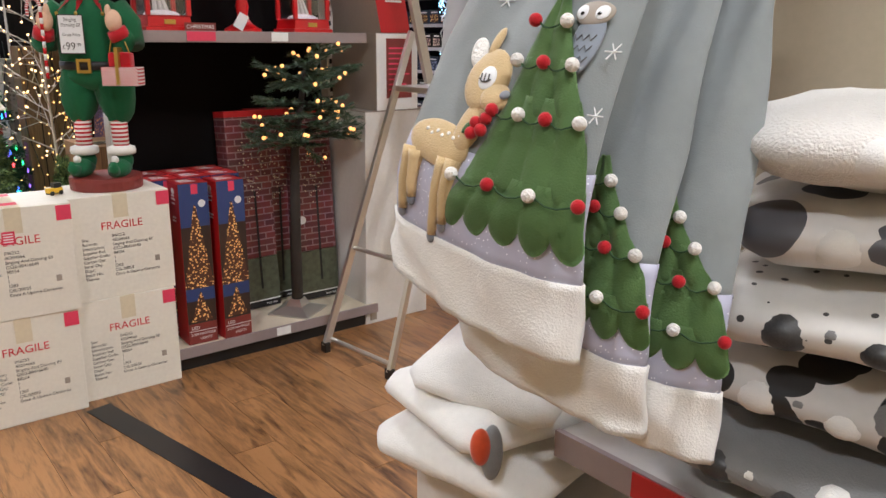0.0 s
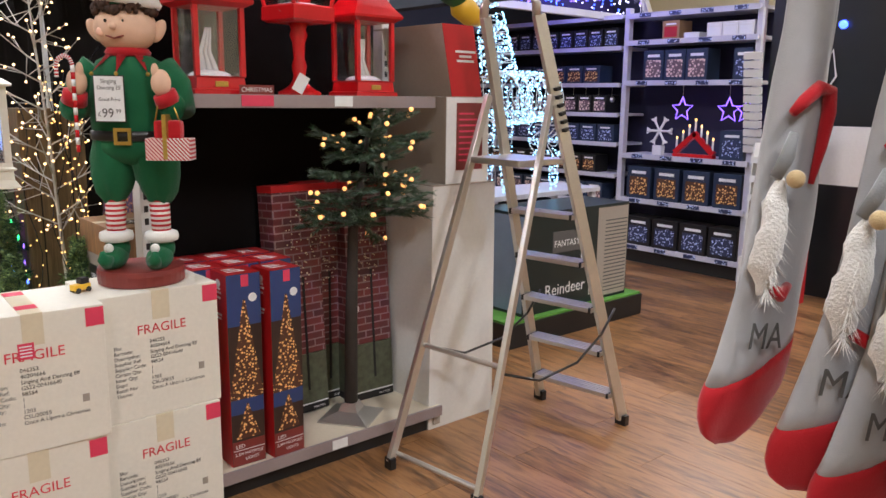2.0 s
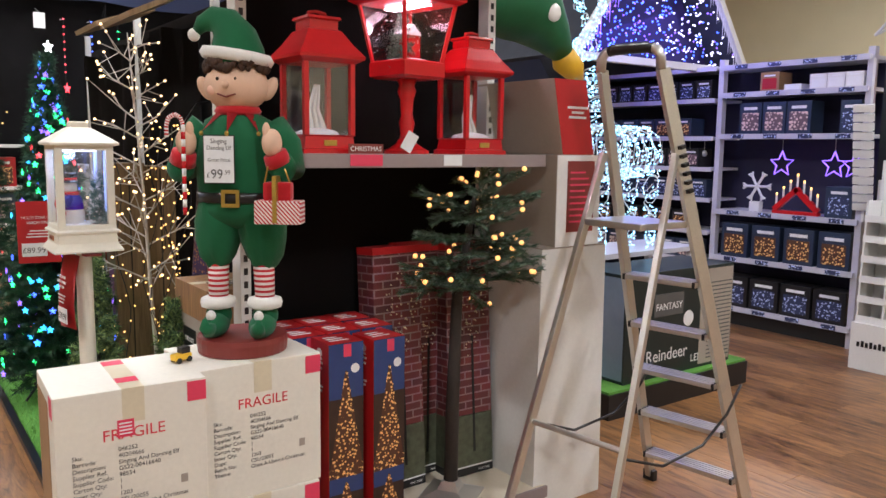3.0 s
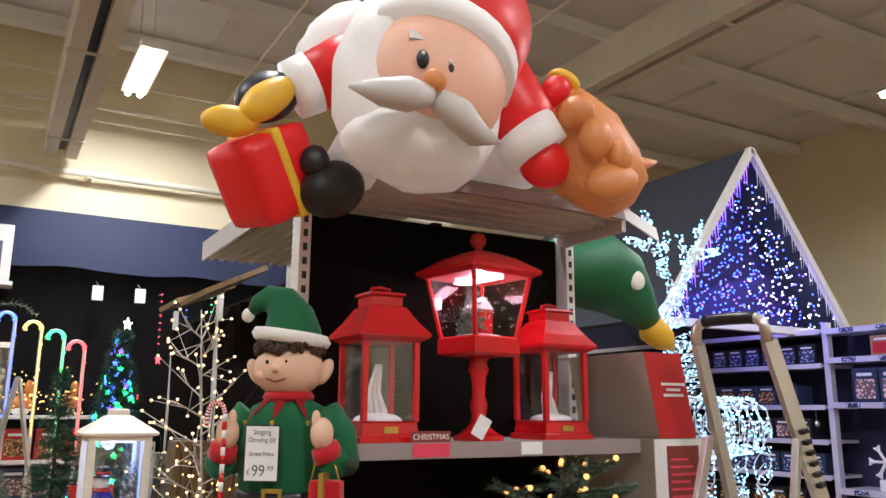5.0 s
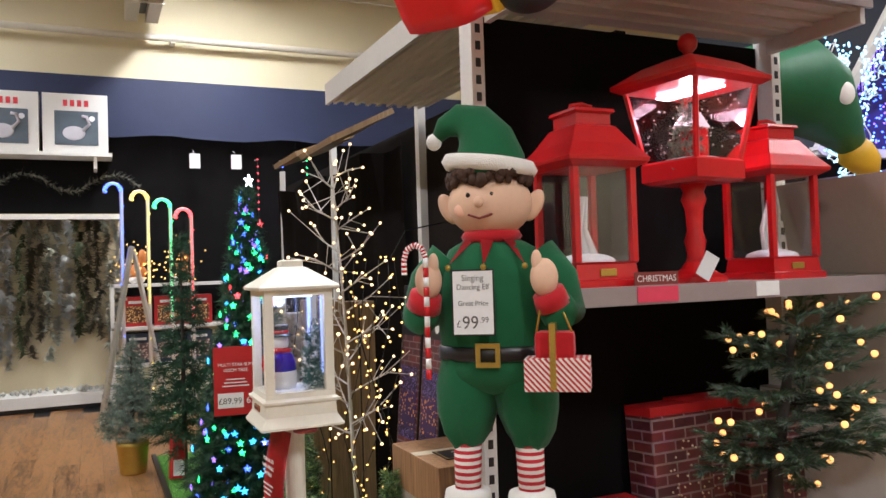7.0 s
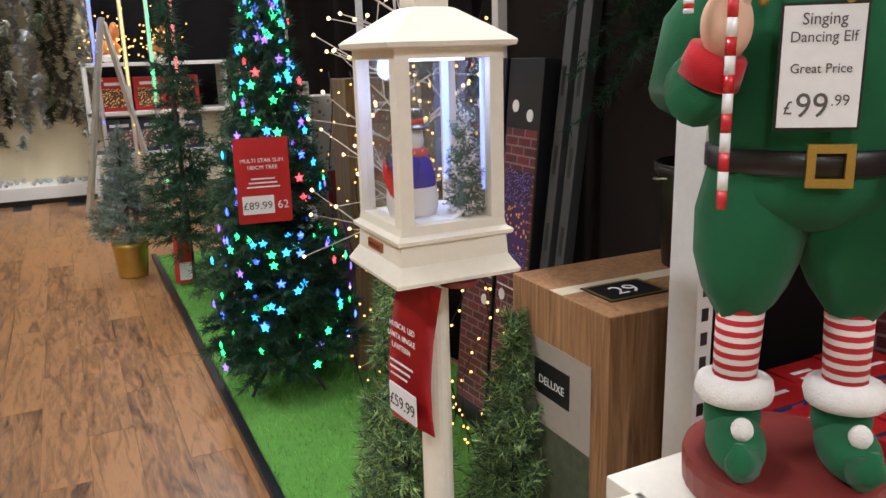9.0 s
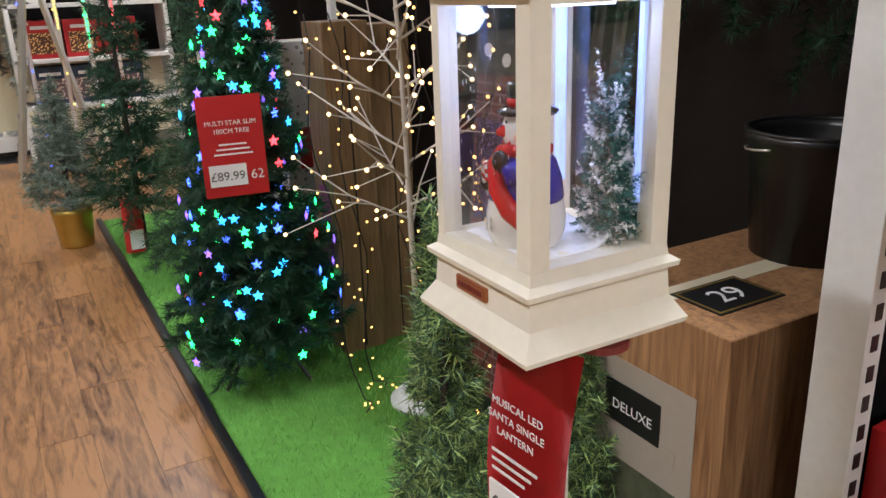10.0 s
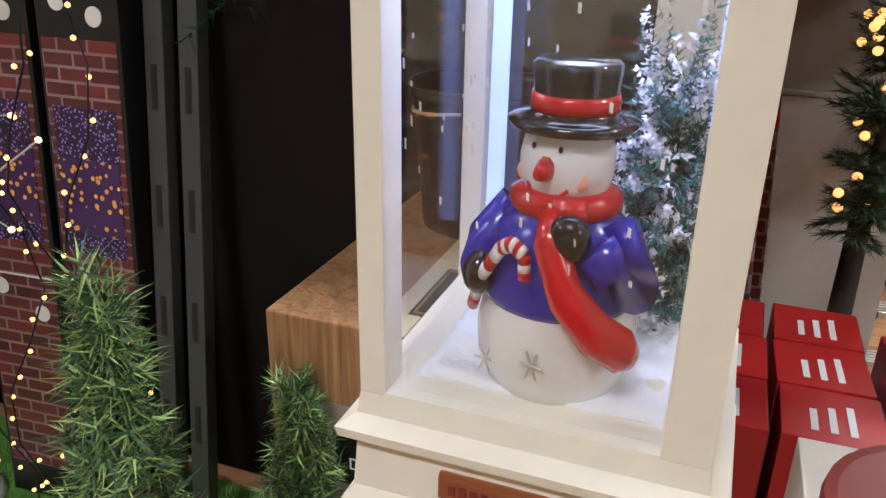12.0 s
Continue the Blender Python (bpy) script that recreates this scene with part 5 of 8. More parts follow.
N.append((blob((-0.036, -0.042, 0.066), 0.0115), M_BLACKGLAZE, True))
N.append((taper_tube([(0.036, 0, 0.090), (0.056, -0.012, 0.070), (0.046, -0.034, 0.084), (0.040, -0.036, 0.092)], [0.015, 0.0155, 0.013, 0.012], 14), M_BLUEPAINT, True))
N.append((blob((0.026, -0.044, 0.096), 1, 0.014, 0.011, 0.0115), M_BLACKGLAZE, True))
N += striped([(-0.046, -0.034, 0.044), (-0.030, -0.048, 0.068), (-0.014, -0.053, 0.086), (-0.006, -0.054, 0.090), (0.003, -0.054, 0.086), (0.003, -0.053, 0.074)], 0.0040, 3, M_WHITEGLAZE, M_REDGLAZE)
for fx, fz in ((0.012, 0.030), (-0.026, 0.022)):
    for k in range(3):
        a = k * math.pi / 3
        c, s = 0.008 * math.cos(a), 0.008 * math.sin(a)
        y = -math.sqrt(max(0.0, 0.0545 ** 2 - fx ** 2))
        N.append((tube(bmesh.new(), [(fx - c, y, fz - s), (fx + c, y, fz + s)], 0.0009, 5), M_ALU, False))
sm = part("snowman", joined(N), None, ln, "glazed snowman with top hat, red scarf and blue coat")
sm.location, sm.rotation_euler = (-0.031, -0.001, 1.282), (0, 0, radians(-106))
sm.scale = (0.79, 0.79, 1.035)
tt = part("mini_tree", needles(conifer(0.0, 0.126, 0.018, 32, 14, 0.1, 4, 0.9), 700, 0.006, 0.0016, 6), mat("teal_bristle", (0.05, 0.16, 0.15), 0.6, vary=0.3, island=0.4), ln, "flocked bottle-brush tree")
tt.location = (0.046, -0.042, 1.30)
tt2 = part("flock", needles(conifer(0.0, 0.128, 0.019, 24, 9, 0.1, 9, 0.9), 700, 0.004, 0.0030, 7), M_SNOW, tt)
rng = random.Random(2)
fl = [(rng.choice((-0.0785, 0.0785)), rng.uniform(-0.06, 0.06), rng.uniform(1.36, 1.53)) for _ in range(45)] + [(rng.uniform(-0.06, 0.06), rng.choice((-0.0785, 0.0785)), rng.uniform(1.38, 1.53)) for _ in range(55)]
vs, fs = [], []
for p in fl:
    k, h = len(vs), rng.uniform(0.002, 0.006)
    e = 0.0009
    vs += [(p[0] - e, p[1] - e, p[2]), (p[0] + e, p[1] + e, p[2]), (p[0] + e, p[1] + e, p[2] + h), (p[0] - e, p[1] - e, p[2] + h)]
    fs.append((k, k + 1, k + 2, k + 3))
tagged(part("snowflakes", nmesh("flakes", vs, fs), M_WHITEINK, ln), kind="stuff")
sd = thing("price_card", "red price card with white print hung from the lantern pole", "price card", pose(0.485, 3.80, 1.19, 0, 0, -84))
cb = bmesh.new()
gr = []
for i in range(7):
    gr.append([cb.verts.new((-0.055 + 0.11 * j / 4, -0.012 - 0.025 * math.sin(i / 6 * 2.2) + 0.004 * j, -0.245 * i / 6)) for j in range(5)])
for a, b in zip(gr, gr[1:]):
    for j in range(4):
        cb.faces.new((a[j], a[j + 1], b[j + 1], b[j]))
bmesh.ops.solidify(cb, geom=cb.faces, thickness=0.0008)
part("card", cb, M_REDCARD, sd, smooth=True)
for body, size, z, yy in (("MUSICAL LED", 0.0135, -0.075, -0.039), ("SANTA SINGLE", 0.0135, -0.092, -0.041), ("LANTERN", 0.0135, -0.109, -0.042)):
    text(sd, body, size, pose(0, yy, z, 90), M_WHITEINK)
for k in range(3):
    part("printed_line", B(-0.04, 0.035 - 0.01 * k, -0.0415, -0.041, -0.135 - 0.012 * k, -0.131 - 0.012 * k), M_WHITEINK, sd)
part("price_panel", B(-0.045, 0.04, -0.0425, -0.0395, -0.225, -0.175), M_WHITEINK, sd)
text(sd, "£59.99", 0.030, pose(-0.002, -0.0432, -0.212, 90), M_INK)
part("red_tie", C((0.035, 0.048, -0.004), (0.035, 0.048, 0.004), 0.031, seg=20), M_DARKRED, sd)

# ================================================================ turf display
solo("turf_mat", B(0.54, 1.62, 3.9, 9.2, 0.0, 0.012), M_TURFBASE, "bright green artificial turf under the tree display", "turf", kind="structure")
solo("turf_edge", B(0.50, 0.538, 3.9, 9.2, 0.0, 0.035, bevel=0.006), M_BLACKPLASTIC, "black edging strip along the turf", "edging", kind="structure")
rng = np.random.default_rng(7)
n = 26000
px, py = 0.54 + 1.06 * rng.random(n), 3.95 + 5.2 * rng.random(n) ** 1.3
an, hh = rng.random(n) * 6.28, 0.016 + 0.018 * rng.random(n)
lean = rng.normal(size=(n, 2)) * 0.010
V = np.zeros((n, 3, 3))
V[:, 0] = np.stack([px - 0.0016 * np.cos(an), py - 0.0016 * np.sin(an), np.full(n, 0.011)], 1)
V[:, 1] = np.stack([px + 0.0016 * np.cos(an), py + 0.0016 * np.sin(an), np.full(n, 0.011)], 1)
V[:, 2] = np.stack([px + lean[:, 0], py + lean[:, 1], 0.011 + hh], 1)
F = np.arange(n * 3).reshape(n, 3)
solo("grass", nmesh("grass", V.reshape(-1, 3), F), M_GRASS, "short bright green artificial grass blades", "grass", kind="stuff")


def fir(m, name, label, z0, z1, r, whorls, per, needle, mats, seed, dens=170, nl=0.05, nw=0.004, droop=0.15, trunk=0.02, group="artificial trees"):
    th = thing(name, label, "tree", m, group)
    part("trunk", taper_tube([(0, 0, 0.0), (0, 0, z1 * 0.5), (0, 0, z1 - 0.02)], [trunk, trunk * 0.8, 0.004]), M_BARK, th, smooth=True)
    segs = conifer(z0, z1, r, whorls, per, droop, seed)
    for i, mt in enumerate(mats):
        part("foliage", needles(segs, dens / len(mats), nl, nw, seed + i, 0.7, 0.9), mt, th)
    return th, segs


ft, segs = fir(pose(0.835, 6.22, 0.012), "fibre_optic_tree", "slim dark green tree with coloured star lights", 0.22, 2.08, 0.37, 34, 15, None, (M_NEEDLE, M_NEEDLE), 21, 620, 0.05, 0.0065, 0.22)
for k in range(4):
    a = k * math.pi / 2 + 0.5
    part("stand_leg", tube(bmesh.new(), [(0, 0, 0.22), (0.10 * math.cos(a), 0.10 * math.sin(a), 0.15), (0.24 * math.cos(a), 0.24 * math.sin(a), 0.01)], 0.008, 6), M_BLACKPLASTIC, ft)
rng = np.random.default_rng(31)


def star_mesh(points, r):
    vs, fs = [], []
    for p in points:
        p = np.array(p)
        d = np.array((p[0], p[1], 0.0))
        d = d / (np.linalg.norm(d) + 1e-6)
        s = np.array((-d[1], d[0], 0))
        k = len(vs)
        vs.append((p + d * 0.006).tolist())
        vs.append((p - d * 0.006).tolist())
        for j in range(10):
            a = math.pi * j / 5
            q = r if j % 2 == 0 else r * 0.45
            vs.append((p + s * q * math.sin(a) + np.array((0, 0, q * math.cos(a)))).tolist())
        for j in range(10):
            fs.append((k, k + 2 + j, k + 2 + (j + 1) % 10))
            fs.append((k + 1, k + 2 + (j + 1) % 10, k + 2 + j))
    return nmesh("stars", vs, fs)


tips = [np.array(b) * np.array((1.04, 1.04, 1)) for a, b in segs]
rng.shuffle(tips)
for i, (lm, nn) in enumerate(((L_BLUE, 95), (L_GREEN, 90), (L_CYAN, 60), (L_VIOLET, 60), (L_RED, 22))):
    part("star_lamp", star_mesh(tips[i * 96:i * 96 + nn], 0.022), lm, ft, "coloured star-shaped lamps")["kind"] = "stuff"
part("star_topper", star_mesh([(0.02, -0.03, 2.10)], 0.04), L_WHITE, ft, "pale lit star")
part("red_tag", B(-0.02, 0.02, -0.05, -0.048, 0.14, 0.25, m=pose(-0.1, -0.2, 0, 0, 15, 0)), mat("teal_tag", (0.05, 0.35, 0.33), 0.5), ft)
pc = thing("price_card", "red price card with white print hung on the tree", "price card", pose(0.70, 5.84, 0.885, 0, 0, -8) @ Matrix.Scale(0.93, 4))
part("card", B(-0.115, 0.115, -0.001, 0.001, 0, 0.37, bevel=0.0005), M_REDCARD, pc)
part("price_panel", B(-0.095, 0.04, -0.003, -0.0012, 0.04, 0.12), M_WHITEINK, pc)
text(pc, "£89.99", 0.046, pose(-0.03, -0.0036, 0.062, 90), M_INK)
text(pc, "62", 0.05, pose(0.078, -0.0018, 0.06, 90), M_WHITEINK)
text(pc, "MULTI STAR SLIM", 0.024, pose(0, -0.0018, 0.265, 90), M_WHITEINK)
text(pc, "180CM TREE", 0.024, pose(0, -0.0018, 0.235, 90), M_WHITEINK)
for k in range(3):
    part("printed_line", B(-0.07 + 0.01 * k, 0.07 - 0.01 * k, -0.0022, -0.0012, 0.155 + 0.018 * k, 0.161 + 0.018 * k), M_WHITEINK, pc)

fir(pose(0.66, 4.34, 0.012), "topiary_tree", "small pale green conifer tree standing on the turf", 0.05, 1.15, 0.17, 40, 13, None, (M_NEEDLE4, M_NEEDLE2), 41, 520, 0.03, 0.0034, -0.5, 0.015, "small conifers")
fir(pose(0.955, 4.30, 0.012), "topiary_tree", "small pale green conifer tree standing on the turf", 0.05, 0.88, 0.17, 34, 13, None, (M_NEEDLE4, M_NEEDLE2), 43, 520, 0.03, 0.0034, -0.5, 0.015, "small conifers")
fir(pose(0.70, 8.35, 0.012), "tall_tree", "tall slim dark green artificial tree", 0.3, 1.95, 0.36, 24, 12, None, (M_NEEDLE,), 44, 130, 0.07, 0.007, 0.2)
fir(pose(0.95, 7.6, 0.012), "tall_tree", "slim green artificial tree with warm lights", 0.2, 1.5, 0.34, 20, 12, None, (M_NEEDLE2,), 45, 130, 0.07, 0.007, 0.2)
po, _ = fir(pose(0.33, 8.72, 0.0), "potted_tree", "frosted small fir tree in a brass pot", 0.26, 1.06, 0.27, 18, 11, None, (M_NEEDLE3,), 46, 170, 0.06, 0.006, -0.3)
part("pot", lathe([(0.10, 0), (0.105, 0.02), (0.125, 0.22), (0.13, 0.23), (0.13, 0.26), (0.11, 0.26)], 24), M_GOLD, po, "dull brass pot", True)
rc = thing("gift_card_box", "small red and white carton leaning by the turf edge", "carton", pose(0.62, 8.2, 0.035, 0, 0, 20))
part("body", B(-0.05, 0.05, -0.03, 0.03, 0, 0.34, m=pose(0, 0, 0, -8, 6, 0)), M_REDCARD, rc)
part("panel", B(-0.045, 0.045, -0.032, -0.0303, 0.02, 0.14, m=pose(0, 0, 0, -8, 6, 0)), M_WHITEINK, rc)

# twig tree with lights
tg = thing("twig_tree", "white birch-twig tree with warm white lights on a white base", "tree", pose(1.27, 5.62, 0.012))
part("base", lathe([(0.13, 0), (0.13, 0.015), (0.10, 0.04), (0.03, 0.055)], 28), M_SNOW, tg, "round white base", True)
tp_ = Vector((-0.17, -0.22, 2.12))
part("trunk", taper_tube([(0, 0, 0.03), tp_ * 0.3, tp_ * 0.6 + Vector((0.01, 0, 0)), tp_], [0.013, 0.011, 0.008, 0.003], 10), M_TWIG, tg, smooth=True)
rng = np.random.default_rng(17)
tips = []
for i in range(27):
    f = 0.34 + 0.64 * i / 27
    a = np.array(tp_ * f)
    an = i * 2.4 + rng.random()
    ln_ = 0.46 * (1.15 - f) + 0.08
    d = np.array((math.cos(an) * 0.85, math.sin(an), 0.45))
    if a[0] + d[0] * ln_ > 0.27:
        d[0] *= -0.8
    m_ = a + d * ln_ * 0.55
    b = m_ + (d + np.array((0, 0, 0.25)) + 0.2 * rng.normal(size=3)) * ln_ * 0.45
    bmb = tube(bmesh.new(), [a, m_, b], 0.0048, 6, 0.002)
    tips.append(b)
    for k in range(4):
        c = a + (m_ - a) * (0.45 + 0.18 * k) if k < 3 else m_
        e = c + (d * 0.6 + 0.55 * rng.normal(size=3)) * 0.13
        tube(bmb, [c, e], 0.003, 5, 0.0015)
        tips.append(e)
    part("branch", bmb, M_TWIG, tg)
tagged(part("bulbs", bulbs(tips, 0.0078), led("soft_white_led", (1.0, 0.68, 0.36), 3), tg, "warm white LED bulbs"), kind="stuff")
sc = thing("string_lights", "warm string lights trailing down the cartons onto the turf", "string lights", pose(1.14, 5.9, 0.02))
pts = []
for s in (0, 1):
    line = [(0.02 - 0.12 * s + 0.03 * math.sin(k * 1.1 + s), 0.14 - 0.02 * k - 0.15 * s * (k / 14), 1.45 - 1.43 * min(1, k / 11)) for k in range(15)]
    part("cable", tube(bmesh.new(), line, 0.003, 5), M_BLACKPLASTIC, sc, smooth=True)
    for k in range(26):
        i = k * 14 / 26
        j = int(i)
        pts.append(np.array(Vector(line[j]).lerp(Vector(line[j + 1]), i - j)) + rng.normal(size=3) * 0.03 * np.array((1, 1, 0.3)))
tagged(part("bulbs", bulbs(pts, 0.005), L_WARM, sc), kind="stuff")

sc2 = thing("string_lights", "warm string lights hanging in front of the black cartons", "string lights", pose(1.22, 5.15, 0.02))
pts = []
for s_ in range(6):
    line = [(0.04 * math.sin(k * 0.9 + s_), -0.24 + 0.125 * s_ + 0.05 * math.sin(k * 1.3 + s_), max(0.006, 1.62 - 0.125 * k)) for k in range(14)]
    part("cable", tube(bmesh.new(), line, 0.0022, 5), M_BLACKPLASTIC, sc2, smooth=True)
    for k in range(24):
        i = k * 13 / 24
        j = int(i)
        pts.append(np.array(Vector(line[j]).lerp(Vector(line[j + 1]), i - j)) + rng.normal(size=3) * 0.01)
tagged(part("bulbs", bulbs(pts, 0.0055), L_WARM, sc2), kind="stuff")
part("hook_cord", tube(bmesh.new(), [(0, -0.2, 1.62), (0.15, 0, 1.75), (0.42, 0.1, 1.8)], 0.003, 5), M_BLACKPLASTIC, sc2)

# cartons on the turf
for i, (x, y, w, d, h) in enumerate(((1.27, 6.26, 0.10, 0.10, 1.42), (1.48, 6.30, 0.095, 0.10, 1.40))):
    th = thing("tree_carton", "tall carton with pale timber print", "carton", pose(x, y, 0.012, 0, 0, 2 - 3 * i), "timber-print cartons")
    part("body", B(-w, w, -d, d, 0, h, bevel=0.004), M_WOODPALE, th)
    part("seam", B(-0.004, 0.004, -d - 0.001, -d - 0.0002, 0.02, h - 0.02), M_BARK, th)
    part("label", B(-w - 0.001, -w - 0.0002, -0.05, 0.05, 0.4, 0.75), mat("purple_print", (0.22, 0.03, 0.20), 0.4), th)
for i, (x, y, w, h) in enumerate(((1.05, 6.75, 0.10, 1.40), (1.02, 7.0, 0.12, 1.30), (1.32, 6.85, 0.12, 1.32))):
    th = thing("tree_carton", "tall white carton with small grey sprig print", "carton", pose(x, y, 0.012), "white sprig cartons")
    part("body", B(-w, w, -0.10, 0.10, 0, h, bevel=0.004), dots_mat("sprig_print", (0.62, 0.60, 0.55), (0.25, 0.24, 0.2), 26, 0.28), th)
    part("red_print", B(-w * 0.6, w * 0.5, -0.102, -0.1003, h * 0.55, h * 0.7), M_REDCARD, th)
M_AMBERPRINT = dots_mat("amber_lights_print", (0.06, 0.025, 0.11), (0.9, 0.42, 0.10), 48, 0.30)
for i, y in enumerate((5.14, 5.40)):
    th = thing("tree_carton", "tall black carton with brick and light print, leaning", "carton", pose(1.44, y, 0.012, 0, 5, 4 * i), "black cartons")
    part("body", B(-0.06, 0.06, -0.115, 0.115, 0, 1.5, bevel=0.004), M_BLACKPLASTIC, th)
    part("brick_print", B(-0.0615, -0.0605, -0.105, 0.105, 0.10, 1.25), M_BRICK, th)
    part("lights_print", B(-0.0628, -0.0618, -0.09, 0.09, 0.75, 1.1), dots_mat("violet_lights_print", (0.03, 0.015, 0.05), (0.35, 0.25, 0.75), 120, 0.34), th)
    for k, (yy, zz) in enumerate(((0.06, 0.62), (-0.06, 0.56), (0.05, 1.33), (-0.05, 1.30))):
        part("round_sticker", C((-0.061, yy, zz), (-0.0635, yy, zz), 0.022, seg=18), M_WHITEINK, th)
    part("rule", B(-0.0634, -0.0628, -0.10, 0.10, 0.655, 0.66), M_WHITEINK, th)
    part("amber_print", B(-0.0638, -0.0630, -0.088, 0.088, 0.80, 0.98), M_AMBERPRINT, th)
fm = thing("metal_frame", "dark grey slotted metal frame leaning on the back panel", "frame", pose(1.40, 4.92, 0.012, 0, 7, 0))
for y in (-0.06, 0.03):
    fb = part("bar", B(-0.02, 0.02, y, y + 0.05, 0, 1.75, bevel=0.004), mat("grey_steel", (0.055, 0.058, 0.06), 0.5, vary=0.2), fm)
    for k in range(5):
        part("slot", B(-0.0212, -0.0202, y + 0.018, y + 0.034, 0.3 + 0.27 * k, 0.40 + 0.27 * k), M_BLACKPLASTIC, fb)

b29 = thing("timber_print_carton", "large timber-print carton numbered on top", "carton", pose(1.30, 4.17, 0.012))
part("body", B(-0.31, 0.31, -0.20, 0.20, 0, 0.975, bevel=0.004), M_WOODPRINT, b29)
nl = part("number_card", B(-0.085, 0.085, -0.06, 0.06, 0.9755, 0.9775), M_BLACKPLASTIC, b29)
nl.location = (-0.16, -0.06, 0)
for a in ((-0.08, 0.08, -0.055, -0.051), (-0.08, 0.08, 0.051, 0.055), (-0.08, -0.076, -0.051, 0.051), (0.076, 0.08, -0.051, 0.051)):
    part("gold_line", B(*a, 0.9776, 0.9782), M_GOLD, nl)
text(b29, "29", 0.075, pose(-0.16, -0.085, 0.9782), M_WHITEINK)
ph = part("photo_panel", B(-0.3115, -0.3103, -0.14, 0.17, 0.48, 0.84), M_BROWNCARD, b29)
part("garden_photo", B(-0.3125, -0.3117, -0.14, 0.17, 0.05, 0.62), M_LAWNPRINT, ph)
bd_ = part("badge", B(-0.3135, -0.3126, -0.06, 0.09, 0.70, 0.79, bevel=0.0003), M_BLACKPLASTIC, ph)
part("ribbon", B(-0.3132, -0.3126, -0.10, 0.13, 0.675, 0.71), M_BROWNCARD, bd_)
text(b29, "DELUXE", 0.03, pose(-0.3138, 0.015, 0.73, 90, 0, -90), M_WHITEINK)
part("tape", B(-0.31, 0.31, -0.02, 0.03, 0.9752, 0.9758), M_TAPE, b29)
bu = thing("bucket", "black plastic bucket standing on the timber-print carton", "bucket", pose(1.47, 4.19, 0.988))
w = lathe([(0.115, 0), (0.135, 0.24), (0.142, 0.245), (0.142, 0.26), (0.132, 0.26), (0.128, 0.245), (0.11, 0.012)], 32)
part("wall", w, M_BLACKPLASTIC, bu, smooth=True)
part("rim", tube(bmesh.new(), [(0.139 * math.cos(a * math.pi / 14), 0.139 * math.sin(a * math.pi / 14), 0.262) for a in range(29)], 0.005, 6), M_BLACKPLASTIC, bu, smooth=True)
part("carry_handle", tube(bmesh.new(), [(0.148 * math.cos(a * math.pi / 10), 0.148 * math.sin(a * math.pi / 10) * 0.9, 0.235 - 0.02 * math.sin(a * math.pi / 10)) for a in range(11)], 0.003, 6), M_ALU, bu, smooth=True)
wr = thing("pine_swag", "dark green pine swag hanging on the black panel", "garland", pose(1.60, 4.50, 1.68))
rng = np.random.default_rng(3)
sg_ = []
for i in range(60):
    a = np.array((-0.02, rng.uniform(-0.35, 0.35), rng.uniform(-0.28, 0.3) - 0))
    sg_.append((a, a + np.array((-0.10, 0.10 * rng.normal(), -0.10 + 0.05 * rng.normal()))))
part("foliage", needles(sg_, 500, 0.045, 0.004, 5), M_NEEDLE, wr)
part("cord", C((0.03, 0, 0.02), (0.03, 0, 0.46), 0.004), M_BLACKPLASTIC, wr)


# ================================================================ hall to the east: lit shelves, reindeer, stands
def product(m, w, d, h, body, panel, nm="gift_box", label="boxed light decoration on the shelf", group="boxed decorations"):
    th = thing(nm, label, "box", m, group)
    part("body", B(-d / 2, d / 2, -w / 2, w / 2, 0, h, bevel=0.003), body, th)
    part("picture", B(-d / 2 - 0.003, -d / 2 - 0.0005, -w * 0.38, w * 0.38, h * 0.12, h * 0.68), panel, th)
    part("title_bar", B(-d / 2 - 0.003, -d / 2 - 0.0005, -w * 0.3, w * 0.3, h * 0.77, h * 0.86), M_WHITEINK, th)
    return th


M_DKBLUE = mat("dark_blue_card", (0.02, 0.035, 0.07), 0.45, vary=0.2)
M_SNOWPIC = dots_mat("snowflake_print", (0.10, 0.04, 0.02), (0.95, 0.55, 0.2), 45, 0.38)
M_BLUEPIC = dots_mat("icicle_print", (0.03, 0.04, 0.10), (0.55, 0.65, 0.95), 50, 0.34)
M_PINKPIC = dots_mat("village_print", (0.16, 0.10, 0.11), (0.75, 0.55, 0.45), 34, 0.4)
# white shelves: the blue light falling on them is tinted into the colour
M_BLUELIT = mat("blue_lit_shelf", (0.55, 0.54, 0.60), 0.4, vary=0.05)
sv = thing("wall_shelving", "white shelving with dark back, stocked with boxed lights", "shelving", pose(6.4, 6.0, 0))
part("back_panel", B(0.16, 0.2, -2.0, 4.5, 0, 2.3), mat("indigo_panel", (0.02, 0.018, 0.05), 0.7, vary=0.2), sv)
for y in (-2.02, -0.72, 1.0, 2.7, 4.4):
    part("upright", B(-0.23, -0.17, y, y + 0.05, 0, 2.36), M_BLUELIT, sv)
rows_r = (0.17, 0.615, 1.03, 1.70, 2.06, 2.30)
rows_l = (0.17, 0.55, 0.82, 1.12, 1.40, 1.68, 2.02, 2.30)
for z in rows_r:
    s = part("shelf", B(-0.25, 0.16, -2.0, -0.70, z - 0.03, z, bevel=0.003), M_BLUELIT, sv)
    part("price_rail", B(-0.262, -0.25, -2.0, -0.70, z - 0.04, z + 0.005), M_BLUELIT, s)
    for k in range(4):
        part("ticket", B(-0.266, -0.2625, -1.9 + 0.31 * k, -1.78 + 0.31 * k, z - 0.035, z), M_BLUEPIC, s)
